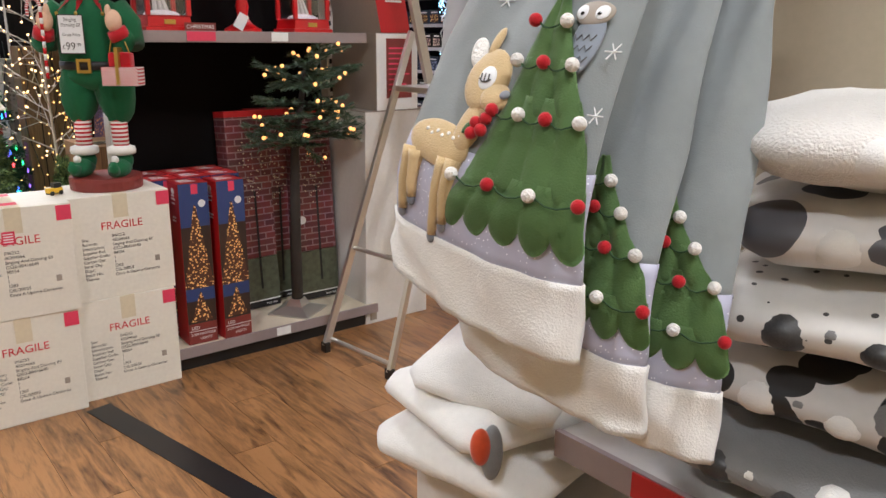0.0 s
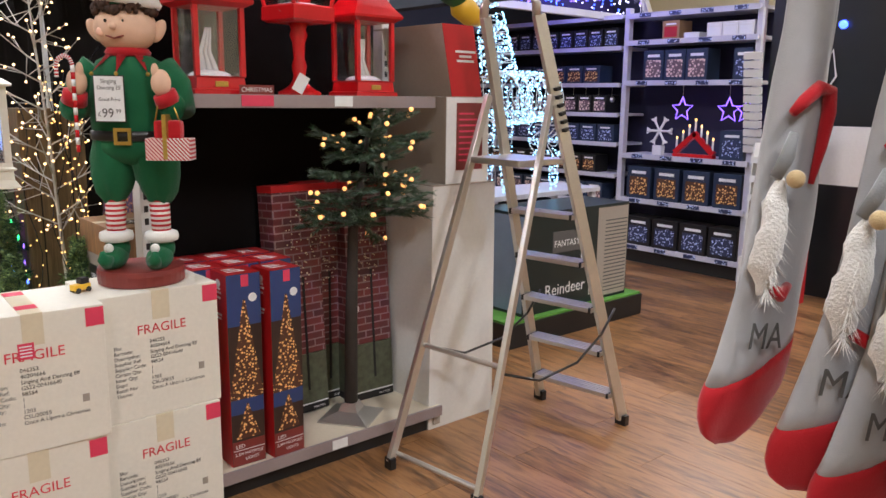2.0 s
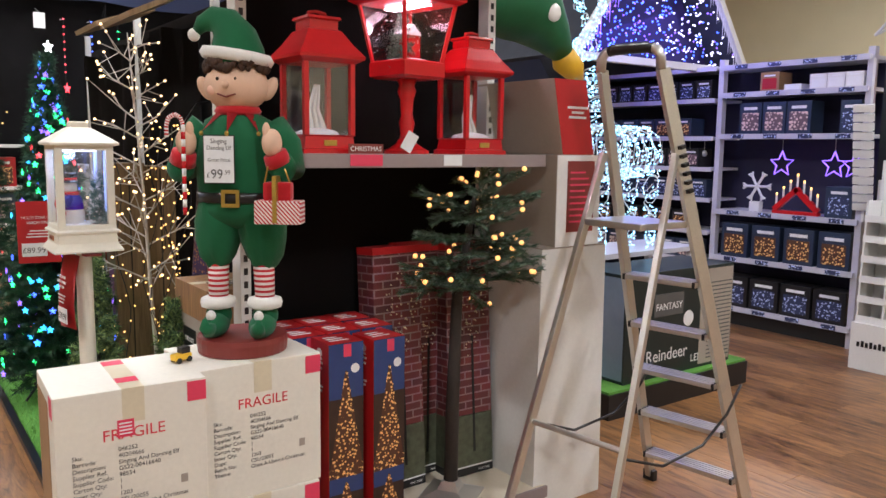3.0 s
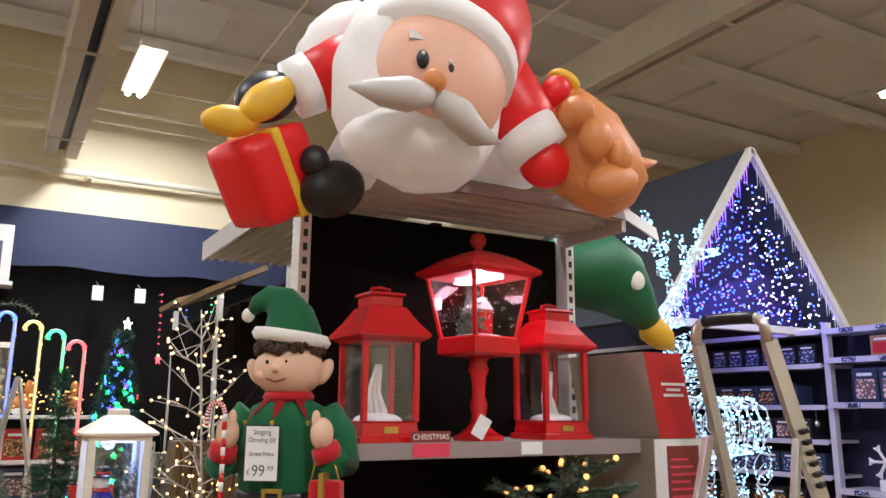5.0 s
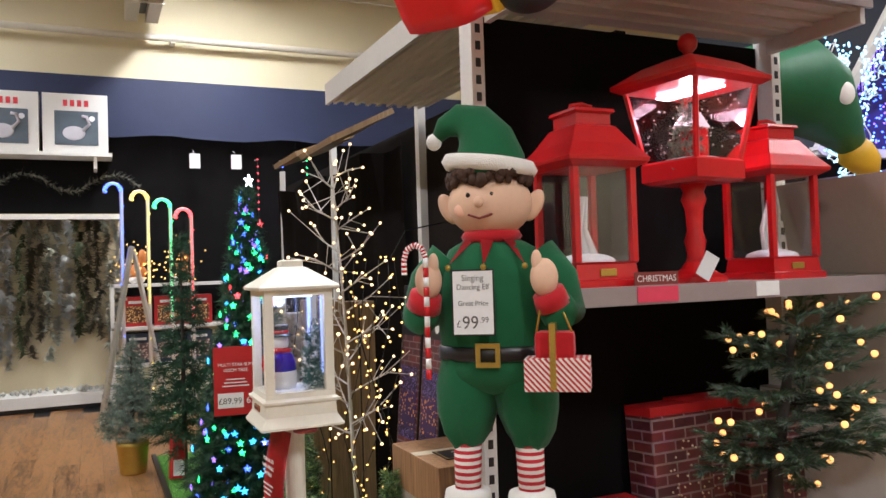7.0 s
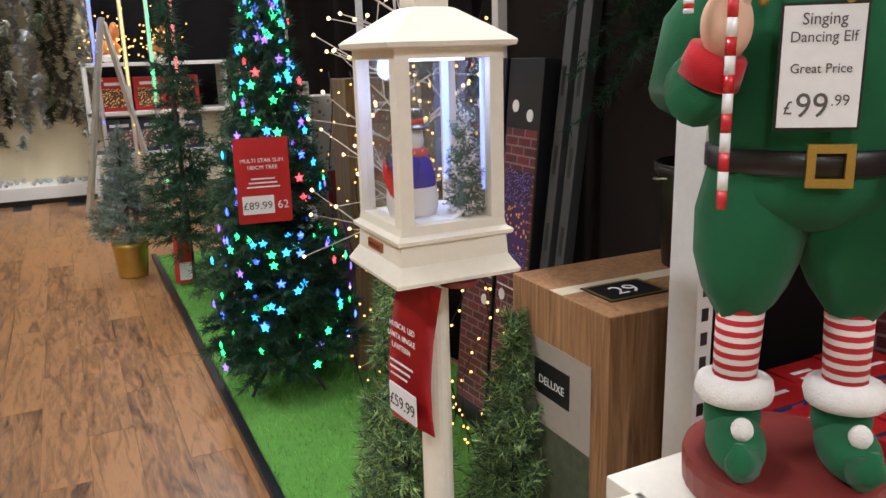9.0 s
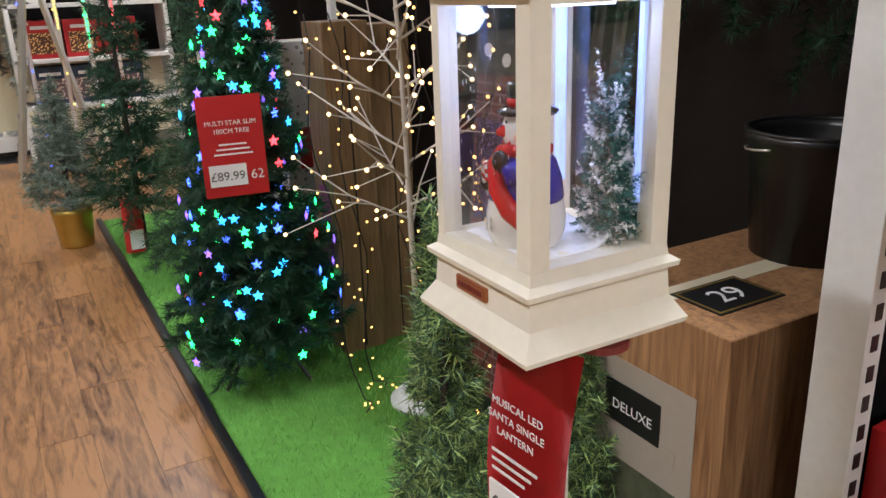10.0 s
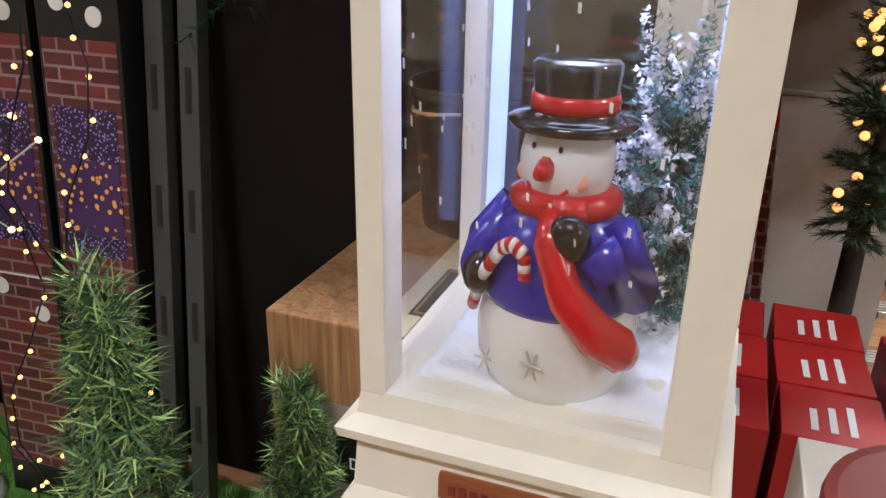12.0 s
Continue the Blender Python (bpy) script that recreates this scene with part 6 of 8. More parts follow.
for z in rows_l:
    s = part("shelf", B(-0.25, 0.16, -0.66, 4.4, z - 0.025, z, bevel=0.003), M_BLUELIT, sv)
    part("price_rail", B(-0.262, -0.25, -0.66, 4.4, z - 0.035, z + 0.005), M_BLUELIT, s)
part("kick_plate", B(-0.2, -0.18, -2.0, 4.4, 0, 0.14), M_BLACKPLASTIC, sv)


def shelf_row(y0, y1, z, w, h, body, panel, gap=0.02, d=0.2):
    first, y = None, y0
    while y + w <= y1:
        m = pose(6.27, y + w / 2, z)
        if first is None:
            first = product(m, w, d, h, body, panel)
        else:
            copy_thing(first, m)
        y += w + gap


shelf_row(4.05, 5.25, 0.172, 0.27, 0.27, M_BLACKPLASTIC, M_BLUEPIC)
shelf_row(4.05, 5.25, 0.617, 0.26, 0.30, M_DKBLUE, M_SNOWPIC, 0.04)
shelf_row(4.45, 5.2, 1.702, 0.21, 0.27, M_DKBLUE, M_PINKPIC, 0.01)
shelf_row(4.05, 4.25, 1.702, 0.16, 0.26, M_DKBLUE, M_BLUEPIC)
shelf_row(4.05, 4.5, 2.062, 0.14, 0.12, M_WHITE, M_WHITEINK, 0.005)
shelf_row(4.75, 4.95, 2.062, 0.17, 0.16, M_KRAFT, M_REDCARD)
shelf_row(4.55, 4.75, 2.062, 0.15, 0.05, M_WHITE, M_WHITEINK)
for i, z in enumerate(rows_l[:-1]):
    shelf_row(5.4 + 0.1 * (i % 3), 9.8, z + 0.002, 0.17 + 0.03 * (i % 2), 0.17, M_DKBLUE if i % 2 else M_BLACKPLASTIC, (M_BLUEPIC, M_PINKPIC, M_SNOWPIC)[i % 3], 0.015)
# lit ornaments on the open shelf
sf = thing("snowflake_ornament", "white standing snowflake ornament on the shelf", "ornament", pose(6.22, 4.92, 1.032))
for k in range(3):
    a = k * math.pi / 3
    bmb = tube(bmesh.new(), [(0, -0.13 * math.cos(a), 0.22 - 0.13 * math.sin(a)), (0, 0.13 * math.cos(a), 0.22 + 0.13 * math.sin(a))], 0.012, 6)
    for q in (-0.09, 0.09):
        for t in (-0.5, 0.5):
            c = (0, q * math.cos(a), 0.22 + q * math.sin(a))
            g2 = math.copysign(1, q)
            tube(bmb, [c, (0, c[1] + g2 * 0.05 * math.cos(a + t), c[2] + g2 * 0.05 * math.sin(a + t))], 0.008, 6)
    part("arm", bmb, M_WHITEGLAZE, sf)
part("foot", B(-0.03, 0.03, -0.05, 0.05, 0, 0.09, bevel=0.01), M_WHITEGLAZE, sf)
ar = thing("candle_arch", "red wooden candle arch with white candles on the shelf", "candle arch", pose(6.22, 4.55, 1.032))
for s in (-1, 1):
    part("slope", B(-0.02, 0.02, -0.012, 0.26, -0.025, 0.02, m=pose(0, 0, 0.21, 0 - 42 * s, 0, 0) @ Matrix.Diagonal((1, s, 1, 1))), M_RED, ar)
part("base", B(-0.03, 0.03, -0.2, 0.2, 0, 0.03, bevel=0.004), M_RED, ar)
for k in range(7):
    y = -0.18 + 0.06 * k
    z = 0.23 - abs(y) * 0.9
    cd = part("candle", C((0, y, z), (0, y, z + 0.09), 0.009, seg=8), M_WHITEGLAZE, ar)
    part("flame", blob((0, y, z + 0.10), 0.009, 1, 1, 1.5, u=8, v=6), L_WARM, cd)
for k, y in enumerate((4.15, 4.32, 4.78)):
    sl = thing("light_silhouette", "blue outline star light hanging over the shelf", "light", pose(6.35, y, 1.45), "outline lights")
    pts = [(0, (0.11 if j % 2 == 0 else 0.05) * math.sin(math.pi * j / 5), (0.11 if j % 2 == 0 else 0.05) * math.cos(math.pi * j / 5)) for j in range(11)]
    part("outline", tube(bmesh.new(), pts, 0.006, 5), L_VIOLET, sl)
    part("hanger", C((0, 0, 0.1), (0, 0, 0.225), 0.002, seg=5), M_WHITE, sl)
for k in range(14):
    bb_ = thing("bauble", "silver glass bauble hanging under the shelf", "bauble", pose(6.25, 5.5 + 0.16 * k, 1.58), "silver baubles")
    part("ball", blob((0, 0, -0.05), 0.03, u=12, v=8), M_ALU, bb_, smooth=True)
    part("cord", C((0, 0, -0.02), (0, 0, 0.08), 0.002, seg=5), M_WHITE, bb_)
for y0 in (4.06,):
    shelf_row(y0, 4.32, 1.032, 0.22, 0.25, M_DKBLUE, M_BLUEPIC)

# light house gable over the shelves
hs = thing("display_gable", "pitched display roof hung with blue and white string lights", "display roof", pose(5.75, 5.6, 2.32))
for s in (-1, 1):
    part("roof_slope", B(-0.02, 0.02, 0, 2.6, 0, 1.95, m=Matrix.Translation((s * 1.17, 0, 0)) @ Matrix.Rotation(-s * math.atan2(1.17, 1.55), 4, "Y")), mat("dark_roof", (0.03, 0.035, 0.05), 0.8, vary=0.2), hs)
    part("verge_board", B(-0.03, 0.03, -0.06, -0.005, -0.03, 1.95, m=Matrix.Translation((s * 1.17, 0, 0)) @ Matrix.Rotation(-s * math.atan2(1.17, 1.55), 4, "Y")), M_WHITE, hs)
part("tie_beam", B(-1.2, 1.2, -0.05, 0.02, -0.04, 0.02), M_WHITE, hs)
part("gable_back", frustum(bmesh.new(), [(1.1, 0.01, 0.03), (0.02, 0.01, 1.48)]), mat("indigo_mesh", (0.03, 0.02, 0.10), 0.8), hs).location = (0, 0.35, 0)
rng = np.random.default_rng(5)
pw, pb, pv = [], [], []
for i in range(1150):
    x, z = rng.uniform(-1.1, 1.1), rng.uniform(0.02, 1.5)
    if z > 1.5 * (1 - abs(x) / 1.15):
        continue
    q = (round(x / 0.055) * 0.055 + 0.008 * rng.normal(), rng.uniform(-0.02, 0.3), z)
    (pw if x > 0.1 and rng.random() < 0.55 else pb if rng.random() < 0.72 else pv).append(q)
for nm, pp, lm in (("white_lamps", pw, led("pale_led", (0.75, 0.72, 1.0), 4)), ("blue_lamps", pb, L_BLUE), ("violet_lamps", pv, L_VIOLET)):
    tagged(part(nm, bulbs(pp, 0.0085), lm, hs), kind="stuff")
for s in (-1, 1):
    ic = bmesh.new()
    for k in range(34):
        f = k / 34
        x, z = s * 1.15 * (1 - f), 1.53 * f
        cyl(ic, (x, -0.03, z), (x, -0.03, max(0.0, z - 0.10 - 0.06 * (k % 3))), 0.008, 0.001, 5)
    tagged(part("icicle_fringe", ic, L_VIOLET if s < 0 else M_WHITEGLAZE, hs), kind="stuff")
gl = bpy.data.lights.new("string_light_glow", "AREA")
gl.shape, gl.size, gl.size_y, gl.energy, gl.color = "RECTANGLE", 2.0, 1.0, 25, (0.25, 0.22, 1.0)
new("string_light_glow", gl).matrix_world = look((5.3, 5.5, 2.75), (5.9, 4.8, 0.6))

# lit reindeer on a table
tb = thing("display_table", "low white-edged display table", "table", pose(4.2, 4.72, 0))
part("tabletop", B(-0.65, 0.65, -0.22, 0.25, 0.83, 0.865, bevel=0.004), M_BLUELIT, tb)
for sx in (-0.6, 0.6):
    for sy in (-0.18, 0.2):
        part("leg", B(sx - 0.02, sx + 0.02, sy - 0.02, sy + 0.02, 0, 0.83), M_BLUELIT, tb)
rd = thing("light_reindeer", "white wire reindeer covered in cool white lights", "light figure", pose(4.15, 4.66, 0.866))
wire, pts = bmesh.new(), []
rng = np.random.default_rng(23)


def wrap(a, b, r0, r1, n, wires=7):
    a, b = np.array(a, float), np.array(b, float)
    d = (b - a) / np.linalg.norm(b - a)
    s = np.cross(d, (0.1, 1, 0.05))
    s /= np.linalg.norm(s)
    t = np.cross(d, s)
    for i in range(n):
        f, an = rng.random(), rng.random() * 6.28
        r = r0 + (r1 - r0) * f
        pts.append(a + (b - a) * f + r * (math.cos(an) * s + math.sin(an) * t))
    for i in range(wires):
        f0, a0 = i / wires, i * 2.1
        ring = []
        for k in range(9):
            an = a0 + k * 0.8
            f = f0 + 0.10 * math.sin(k)
            f = min(max(f, 0), 1)
            ring.append(a + (b - a) * f + (r0 + (r1 - r0) * f) * (math.cos(an) * s + math.sin(an) * t))
        tube(wire, ring, 0.004, 4)


wrap((-0.28, 0, 0.66), (0.22, 0, 0.68), 0.19, 0.17, 520, 16)
wrap((-0.27, 0, 0.80), (-0.38, 0, 1.22), 0.13, 0.09, 260, 10)
wrap((-0.36, 0, 1.36), (-0.56, 0, 1.26), 0.09, 0.05, 120, 6)
for x in (-0.30, 0.20):
    for y in (-0.09, 0.09):
        wrap((x, y, 0.55), (x + 0.03, y, 0.0), 0.06, 0.025, 85, 6)
for s in (-1, 1):
    for a, b in (((-0.36, 0, 1.42), (-0.36 + s * 0.20, s * 0.05, 1.70)), ((-0.36 + s * 0.2, s * 0.05, 1.70), (-0.36 + s * 0.30, s * 0.05, 1.98)), ((-0.36 + s * 0.12, 0, 1.58), (-0.36 + s * 0.05, 0, 1.85)), ((-0.36 + s * 0.22, 0, 1.74), (-0.36 + s * 0.40, 0, 1.78))):
        wrap(a, b, 0.03, 0.02, 42, 3)
tagged(part("wire_frame", wire, M_WHITE, rd), kind="stuff")
tagged(part("lamps", bulbs(pts, 0.0065), L_COOL, rd, "cool white LED lamps"), kind="stuff")
pl = thing("display_plinth", "black plinth with a strip of green turf", "plinth", pose(3.98, 4.24, 0))
part("block", B(-0.68, 0.69, -0.30, 0.22, 0, 0.15, bevel=0.005), M_BLACKPLASTIC, pl)
part("turf", B(-0.67, 0.68, -0.29, 0.21, 0.151, 0.165), M_TURFBASE, pl)
dbx = thing("figure_carton", "large black carton with a lit reindeer picture", "carton", pose(3.98, 4.22, 0.166))
part("body", B(-0.50, 0.56, -0.22, 0.20, 0, 0.66, bevel=0.004), mat("green_black_card", (0.012, 0.022, 0.022), 0.35, vary=0.2), dbx)
part("side_print", B(-0.5015, -0.5003, -0.21, 0.19, 0.02, 0.64), mat("pale_blue_card", (0.22, 0.28, 0.38), 0.5, vary=0.2), dbx)
part("badge", B(-0.24, 0.04, -0.224, -0.2205, 0.38, 0.52, bevel=0.001), M_INK, dbx)
text(dbx, "FANTASY", 0.06, pose(-0.10, -0.2245, 0.42, 90), M_WHITEINK)
text(dbx, "Reindeer", 0.11, pose(-0.10, -0.2215, 0.10, 90), M_WHITEINK)
text(dbx, "LED", 0.07, pose(0.20, -0.2215, 0.05, 90), M_WHITEINK)
part("sticker", C((0.10, -0.2202, 0.34), (0.10, -0.2216, 0.34), 0.05, seg=24), M_WHITEINK, dbx)
dp = part("deer_picture", B(0.22, 0.55, -0.2225, -0.2203, 0.02, 0.64), M_BROWNCARD, dbx)
for k in range(20):
    part("picture_line", B(0.30, 0.54, -0.2235, -0.2227, 0.05 + 0.026 * k, 0.058 + 0.026 * k), M_INK, dp)

# card stand with empty pockets
es = thing("card_display_stand", "white card display stand with rows of empty pockets", "display stand", pose(5.64, 3.55, 0, 0, 0, 0))
part("base", B(0, 0.30, -0.21, 0.19, 0, 0.34, bevel=0.003), M_WHITE, es)
lean = pose(0.03, 0, 0.34, 0, 2, 0)
part("back_board", B(0.20, 0.24, -0.20, 0.18, 0, 0.88, m=lean), M_WHITE, es)
part("side_panel", B(0.0, 0.30, -0.214, -0.2105, 0, 1.2), M_REDCARD, es, "red side panel")
for k in range(6):
    part("pocket_shelf", B(0.0, 0.20, -0.20, 0.18, 0.145 * k, 0.145 * k + 0.018, m=lean), M_WHITE, es)
    part("pocket_lip", B(-0.004, 0.0, -0.20, 0.18, 0.145 * k, 0.145 * k + 0.05, m=lean), M_WHITE, es)
for y in (-0.20, -0.012, 0.165):
    part("divider", B(0.0, 0.20, y, y + 0.012, 0.018, 0.88, m=lean), M_WHITE, es)
for k in range(9):
    part("logo_bar", B(-0.003, -0.0005, 0.12 - 0.03 * k, 0.14 - 0.03 * k, 0.17, 0.205 + 0.01 * (k % 2)), M_BLACKPLASTIC, es)
hd = part("header_card", B(0.19, 0.20, -0.20, 0.18, 0.89, 1.17, m=lean), M_WHITE, es)
# yellow card shares the faintly emissive nylon colour
part("yellow_panel", B(0.183, 0.189, -0.20, -0.02, 0.90, 1.13, m=lean), M_GLOW_NYLON_YELLOW, hd)
text(es, "MAXI", 0.075, pose(0.240, -0.11, 1.38, 90, 0, -90), M_REDINK)
text(es, "PACK", 0.045, pose(0.240, -0.11, 1.33, 90, 0, -90), M_REDINK)
st_ = thing("clip_strip", "hanging strip of small white packs by the shelving", "clip strip", pose(6.166, 3.975, 1.12))
for k in range(12):
    part("pack", B(-0.03, 0.0, -0.07, 0.07, 0.07 * k, 0.07 * k + 0.055, m=pose(0, 0, 0, 0, -16, 14)), M_WHITE, st_)
part("strip", B(0.0, 0.004, -0.01, 0.01, -0.1, 1.15), M_WHITE, st_)
lb = thing("light_board", "black display board with coloured bulbs", "display board", pose(6.2, 3.45, 0))
part("board", B(0, 0.05, -0.5, 0.46, 0, 2.35), M_BLACKPLASTIC, lb)
part("white_panel", B(-0.006, -0.001, -0.48, 0.44, 0.9, 1.35), M_WHITE, lb)
part("head_frame", B(-0.02, 0.07, -0.5, 0.46, 2.352, 2.45), M_WHITE, lb)
for k, (y, z, lm) in enumerate(((0.30, 2.22, L_BLUE), (0.33, 2.08, L_RED), (0.24, 2.02, L_WARM), (0.15, 2.05, L_GREEN), (0.36, 1.72, L_GREEN), (0.34, 1.50, L_WARM), (0.20, 1.50, L_BLUE), (0.05, 1.9, L_RED), (-0.1, 2.1, L_BLUE))):
    part("bulb", blob((-0.03, y, z), 0.032, u=12, v=8), lm, lb, smooth=True)
for k in range(3):
    part("wire_figure", tube(bmesh.new(), [(-0.02, 0.22 - 0.12 * k, 1.62), (-0.02, 0.26 - 0.12 * k, 1.78), (-0.02, 0.2 - 0.12 * k, 1.92), (-0.02, 0.16 - 0.12 * k, 1.72), (-0.02, 0.22 - 0.12 * k, 1.62)], 0.008, 6), M_WHITEGLAZE, lb)
wf = thing("wire_sign_frame", "white wire frame standing on top of the shelving", "frame", pose(6.2, 3.8, 2.452))
for a, b in (((0, -0.25, 0.0), (0, 0.1, 0.10)), ((0, 0.1, 0.10), (0.2, 0.3, 0.02)), ((0.2, 0.3, 0.02), (0, -0.25, 0.18)), ((0, -0.25, 0.0), (0, -0.25, 0.18))):
    part("rod", C(a, b, 0.012, seg=8), M_WHITE, wf)

# ================================================================ far wall
bm = bmesh.new()
cols = []
for i in range(60):
    x = -8 + 14.5 * i / 59
    cols.append([bm.verts.new((x, 13.05 + 0.03 * math.sin(i * 1.7) + 0.012 * math.sin(i * 4.1 + k), 0.9 + (2.60 + 0.025 * math.sin(i * 0.9)) * k / 4)) for k in range(5)])
for a, b in zip(cols, cols[1:]):
    for k in range(4):
        bm.faces.new((a[k], b[k], b[k + 1], a[k + 1]))
bmesh.ops.solidify(bm, geom=bm.faces, thickness=0.01)
solo("black_curtain", bm, M_CURTAIN, "black cloth hung along the far wall", "curtain", kind="structure", smooth=True)
ws = thing("wall_shelf", "long white shelf high on the far wall", "shelf", pose(-2.6, 12.85, 3.2))
part("board", B(-4, 2.92, -0.25, 0.18, -0.05, 0, bevel=0.006), M_WHITE, ws)
for k in range(6):
    part("bracket", B(-3.8 + 1.3 * k, -3.76 + 1.3 * k, -0.2, 0.18, -0.2, -0.051), M_WHITE, ws)


def swan_box(m):
    th = thing("swan_carton", "white carton with a blue swan picture on the wall shelf", "carton", m, "swan cartons")
    part("body", B(-0.375, 0.375, 0, 0.3, 0, 0.74, bevel=0.006), M_WHITE, th)
    p = part("picture", B(-0.24, 0.26, -0.006, -0.001, 0.09, 0.52), mat("slate_print", (0.09, 0.12, 0.15), 0.5, vary=0.3), th)
    sw = bmesh.new()
    ball(sw, (-0.02, -0.008, 0.24), 0.12, 1.1, 0.05, 0.75, 16, 8)
    part("swan", joined([(sw, M_BLUELIT, True), (tube(bmesh.new(), [(0.08, -0.01, 0.27), (0.16, -0.01, 0.36), (0.13, -0.01, 0.45), (0.07, -0.01, 0.46)], 0.022, 8), M_BLUELIT, True)]), None, p)
    for k in range(4):
        part("title_mark", B(-0.14 + 0.08 * k, -0.09 + 0.08 * k, -0.006, -0.001, 0.58, 0.66), M_REDINK, th)
    part("price_dot", C((0.19, -0.006, 0.43), (0.19, -0.011, 0.43), 0.035, seg=16), M_WHITEINK, th)
    return th


s0 = swan_box(pose(-0.10, 12.62, 3.20))
for k in range(1, 5):
    copy_thing(s0, pose(-0.10 - 0.79 * k, 12.62, 3.20))
gd = thing("garland_rack", "white rack hung thick with tinsel and leaf garlands", "garland rack", pose(-0.45, 12.9, 0))
part("base_shelf", B(-3.5, 0.85, -0.45, 0.1, 0.06, 0.2, bevel=0.006), M_WHITE, gd)
part("kick_plate", B(-3.5, 0.85, -0.38, 0.1, 0, 0.058), M_BLACKPLASTIC, gd)
part("back_board", B(-3.5, 0.85, 0.08, 0.12, 0.2, 2.45), M_CREAM_WALL, gd)
part("head_rail", B(-3.5, 0.85, -0.18, 0.1, 2.36, 2.42, bevel=0.006), M_WHITE, gd)
M_TINSEL = [mat("silver_tinsel", (0.55, 0.55, 0.52), 0.3, metal=0.6, vary=0.5, scale=40), mat("olive_leaf", (0.07, 0.09, 0.035), 0.6, vary=0.4, scale=30, island=0.5), mat("bronze_leaf", (0.10, 0.085, 0.05), 0.5, vary=0.4, scale=30, island=0.5), mat("pale_leaf", (0.33, 0.34, 0.27), 0.5, vary=0.4, scale=30, island=0.5)]
rng = np.random.default_rng(8)
for k in range(38):
    x = 0.80 - 0.112 * k
    ln_ = rng.uniform(1.35, 1.9)
    sg_ = [((x + 0.03 * rng.normal(), -0.1 + 0.03 * rng.normal(), 2.36 - ln_ * i / 10), (x + 0.03 * rng.normal(), -0.1 + 0.03 * rng.normal(), 2.36 - ln_ * (i + 1) / 10)) for i in range(10)]
    part("garland", needles(sg_, 520, 0.085, 0.034, 60 + k, 0.3, 1.0), M_TINSEL[(k * 7 + k // 3) % 4], gd)
pts = [(rng.uniform(-3.4, 0.8), rng.uniform(-0.4, -0.1), 0.225 + 0.02 * rng.random()) for _ in range(120)]
tagged(part("loose_baubles", bulbs(pts, 0.03), M_TINSEL[0], gd), kind="stuff")
sw_ = thing("wall_garland", "grey leaf garland swagged across the black curtain", "garland", pose(-1.4, 12.98, 2.85))
line = [(-1.4 + 0.15 * k, -0.04, 0.12 * math.cos(k * 0.9)) for k in range(24)]
part("foliage", needles(list(zip(line, line[1:])), 160, 0.09, 0.02, 4), M_TINSEL[3], sw_)
for k, (x, y, lm, h) in enumerate(((0.38, 11.6, L_BLUE, 2.72), (0.66, 11.5, led("yellow_led", (1.0, 0.75, 0.15), 2.5), 2.62), (0.90, 11.4, L_GREEN, 2.52), (1.12, 11.3, L_RED, 2.40))):
    cc = thing("candy_cane_light", "tall lit candy cane light standing at the back", "cane light", pose(x, y, 0), "cane lights")
    line = [(0, 0, 0.02), (0, 0, h - 0.12)] + [(-0.09 + 0.09 * math.cos(a), 0, h - 0.12 + 0.1 * math.sin(a)) for a in (0.5, 1.0, 1.57, 2.1, 2.7, 3.3)]
    part("cane", tube(bmesh.new(), line, 0.022, 8), M_WHITEGLAZE, cc, smooth=True)
    q = []
    for i in range(60):
        f = i / 60 * (len(line) - 1)
        j = int(f)
        q.append(np.array(Vector(line[j]).lerp(Vector(line[j + 1]), f - j)) + np.array((0.02 * math.sin(i), -0.022, 0)))
    tagged(part("lamps", bulbs(q + [np.array((0.0, -0.024, h - 0.15 - 0.03 * i)) for i in range(40)], 0.010), lm, cc), kind="stuff")
sh2 = thing("back_shelf", "white back shelf with lit figures and red boxes", "shelf", pose(0.95, 12.2, 0))
for z in (0.55, 1.0, 1.52):
    part("board", B(-0.7, 0.8, -0.25, 0.25, z - 0.04, z, bevel=0.005), M_WHITE, sh2)
for x in (-0.7, 0.76):
    part("side", B(x, x + 0.04, -0.25, 0.25, 0, 1.52), M_WHITE, sh2)
for k in range(3):
    product(pose(0.55 + 0.36 * k, 12.2, 1.002, 0, 0, 90), 0.33, 0.3, 0.36, M_REDCARD, M_SNOWPIC, "red_box", "red boxed decoration on the back shelf", "red boxes")
for k in range(3):
    product(pose(0.55 + 0.36 * k, 12.2, 0.552, 0, 0, 90), 0.33, 0.3, 0.36, M_DKBLUE, M_PINKPIC, "red_box", "dark boxed decoration on the back shelf", "red boxes")
for k in range(2):
    lf = thing("lit_figure", "small warm-lit acrylic deer figure on the back shelf", "light figure", pose(0.55 + 0.5 * k, 12.05, 1.522), "lit figures")
    q = [np.array((0.10 * rng.normal(), 0.06 * rng.normal(), 0.22 + 0.12 * rng.normal())) for _ in range(90)]
    q = [p for p in q if p[2] > 0.02]
    part("body", joined([(blob((0, 0, 0.14), 1, 0.12, 0.07, 0.10), M_GLOW_NYLON_TAN, True), (blob((0.07, 0, 0.32), 1, 0.05, 0.05, 0.10), M_GLOW_NYLON_TAN, True), (blob((0, 0, 0.05), 1, 0.1, 0.07, 0.06), M_WHITEGLAZE, True)]), None, lf)
    tagged(part("lamps", bulbs(q, 0.010), L_WARM, lf), kind="stuff")
l2 = thing("stepladder", "aluminium stepladder standing by the far garlands", "stepladder", pose(0.42, 11.4, 0))
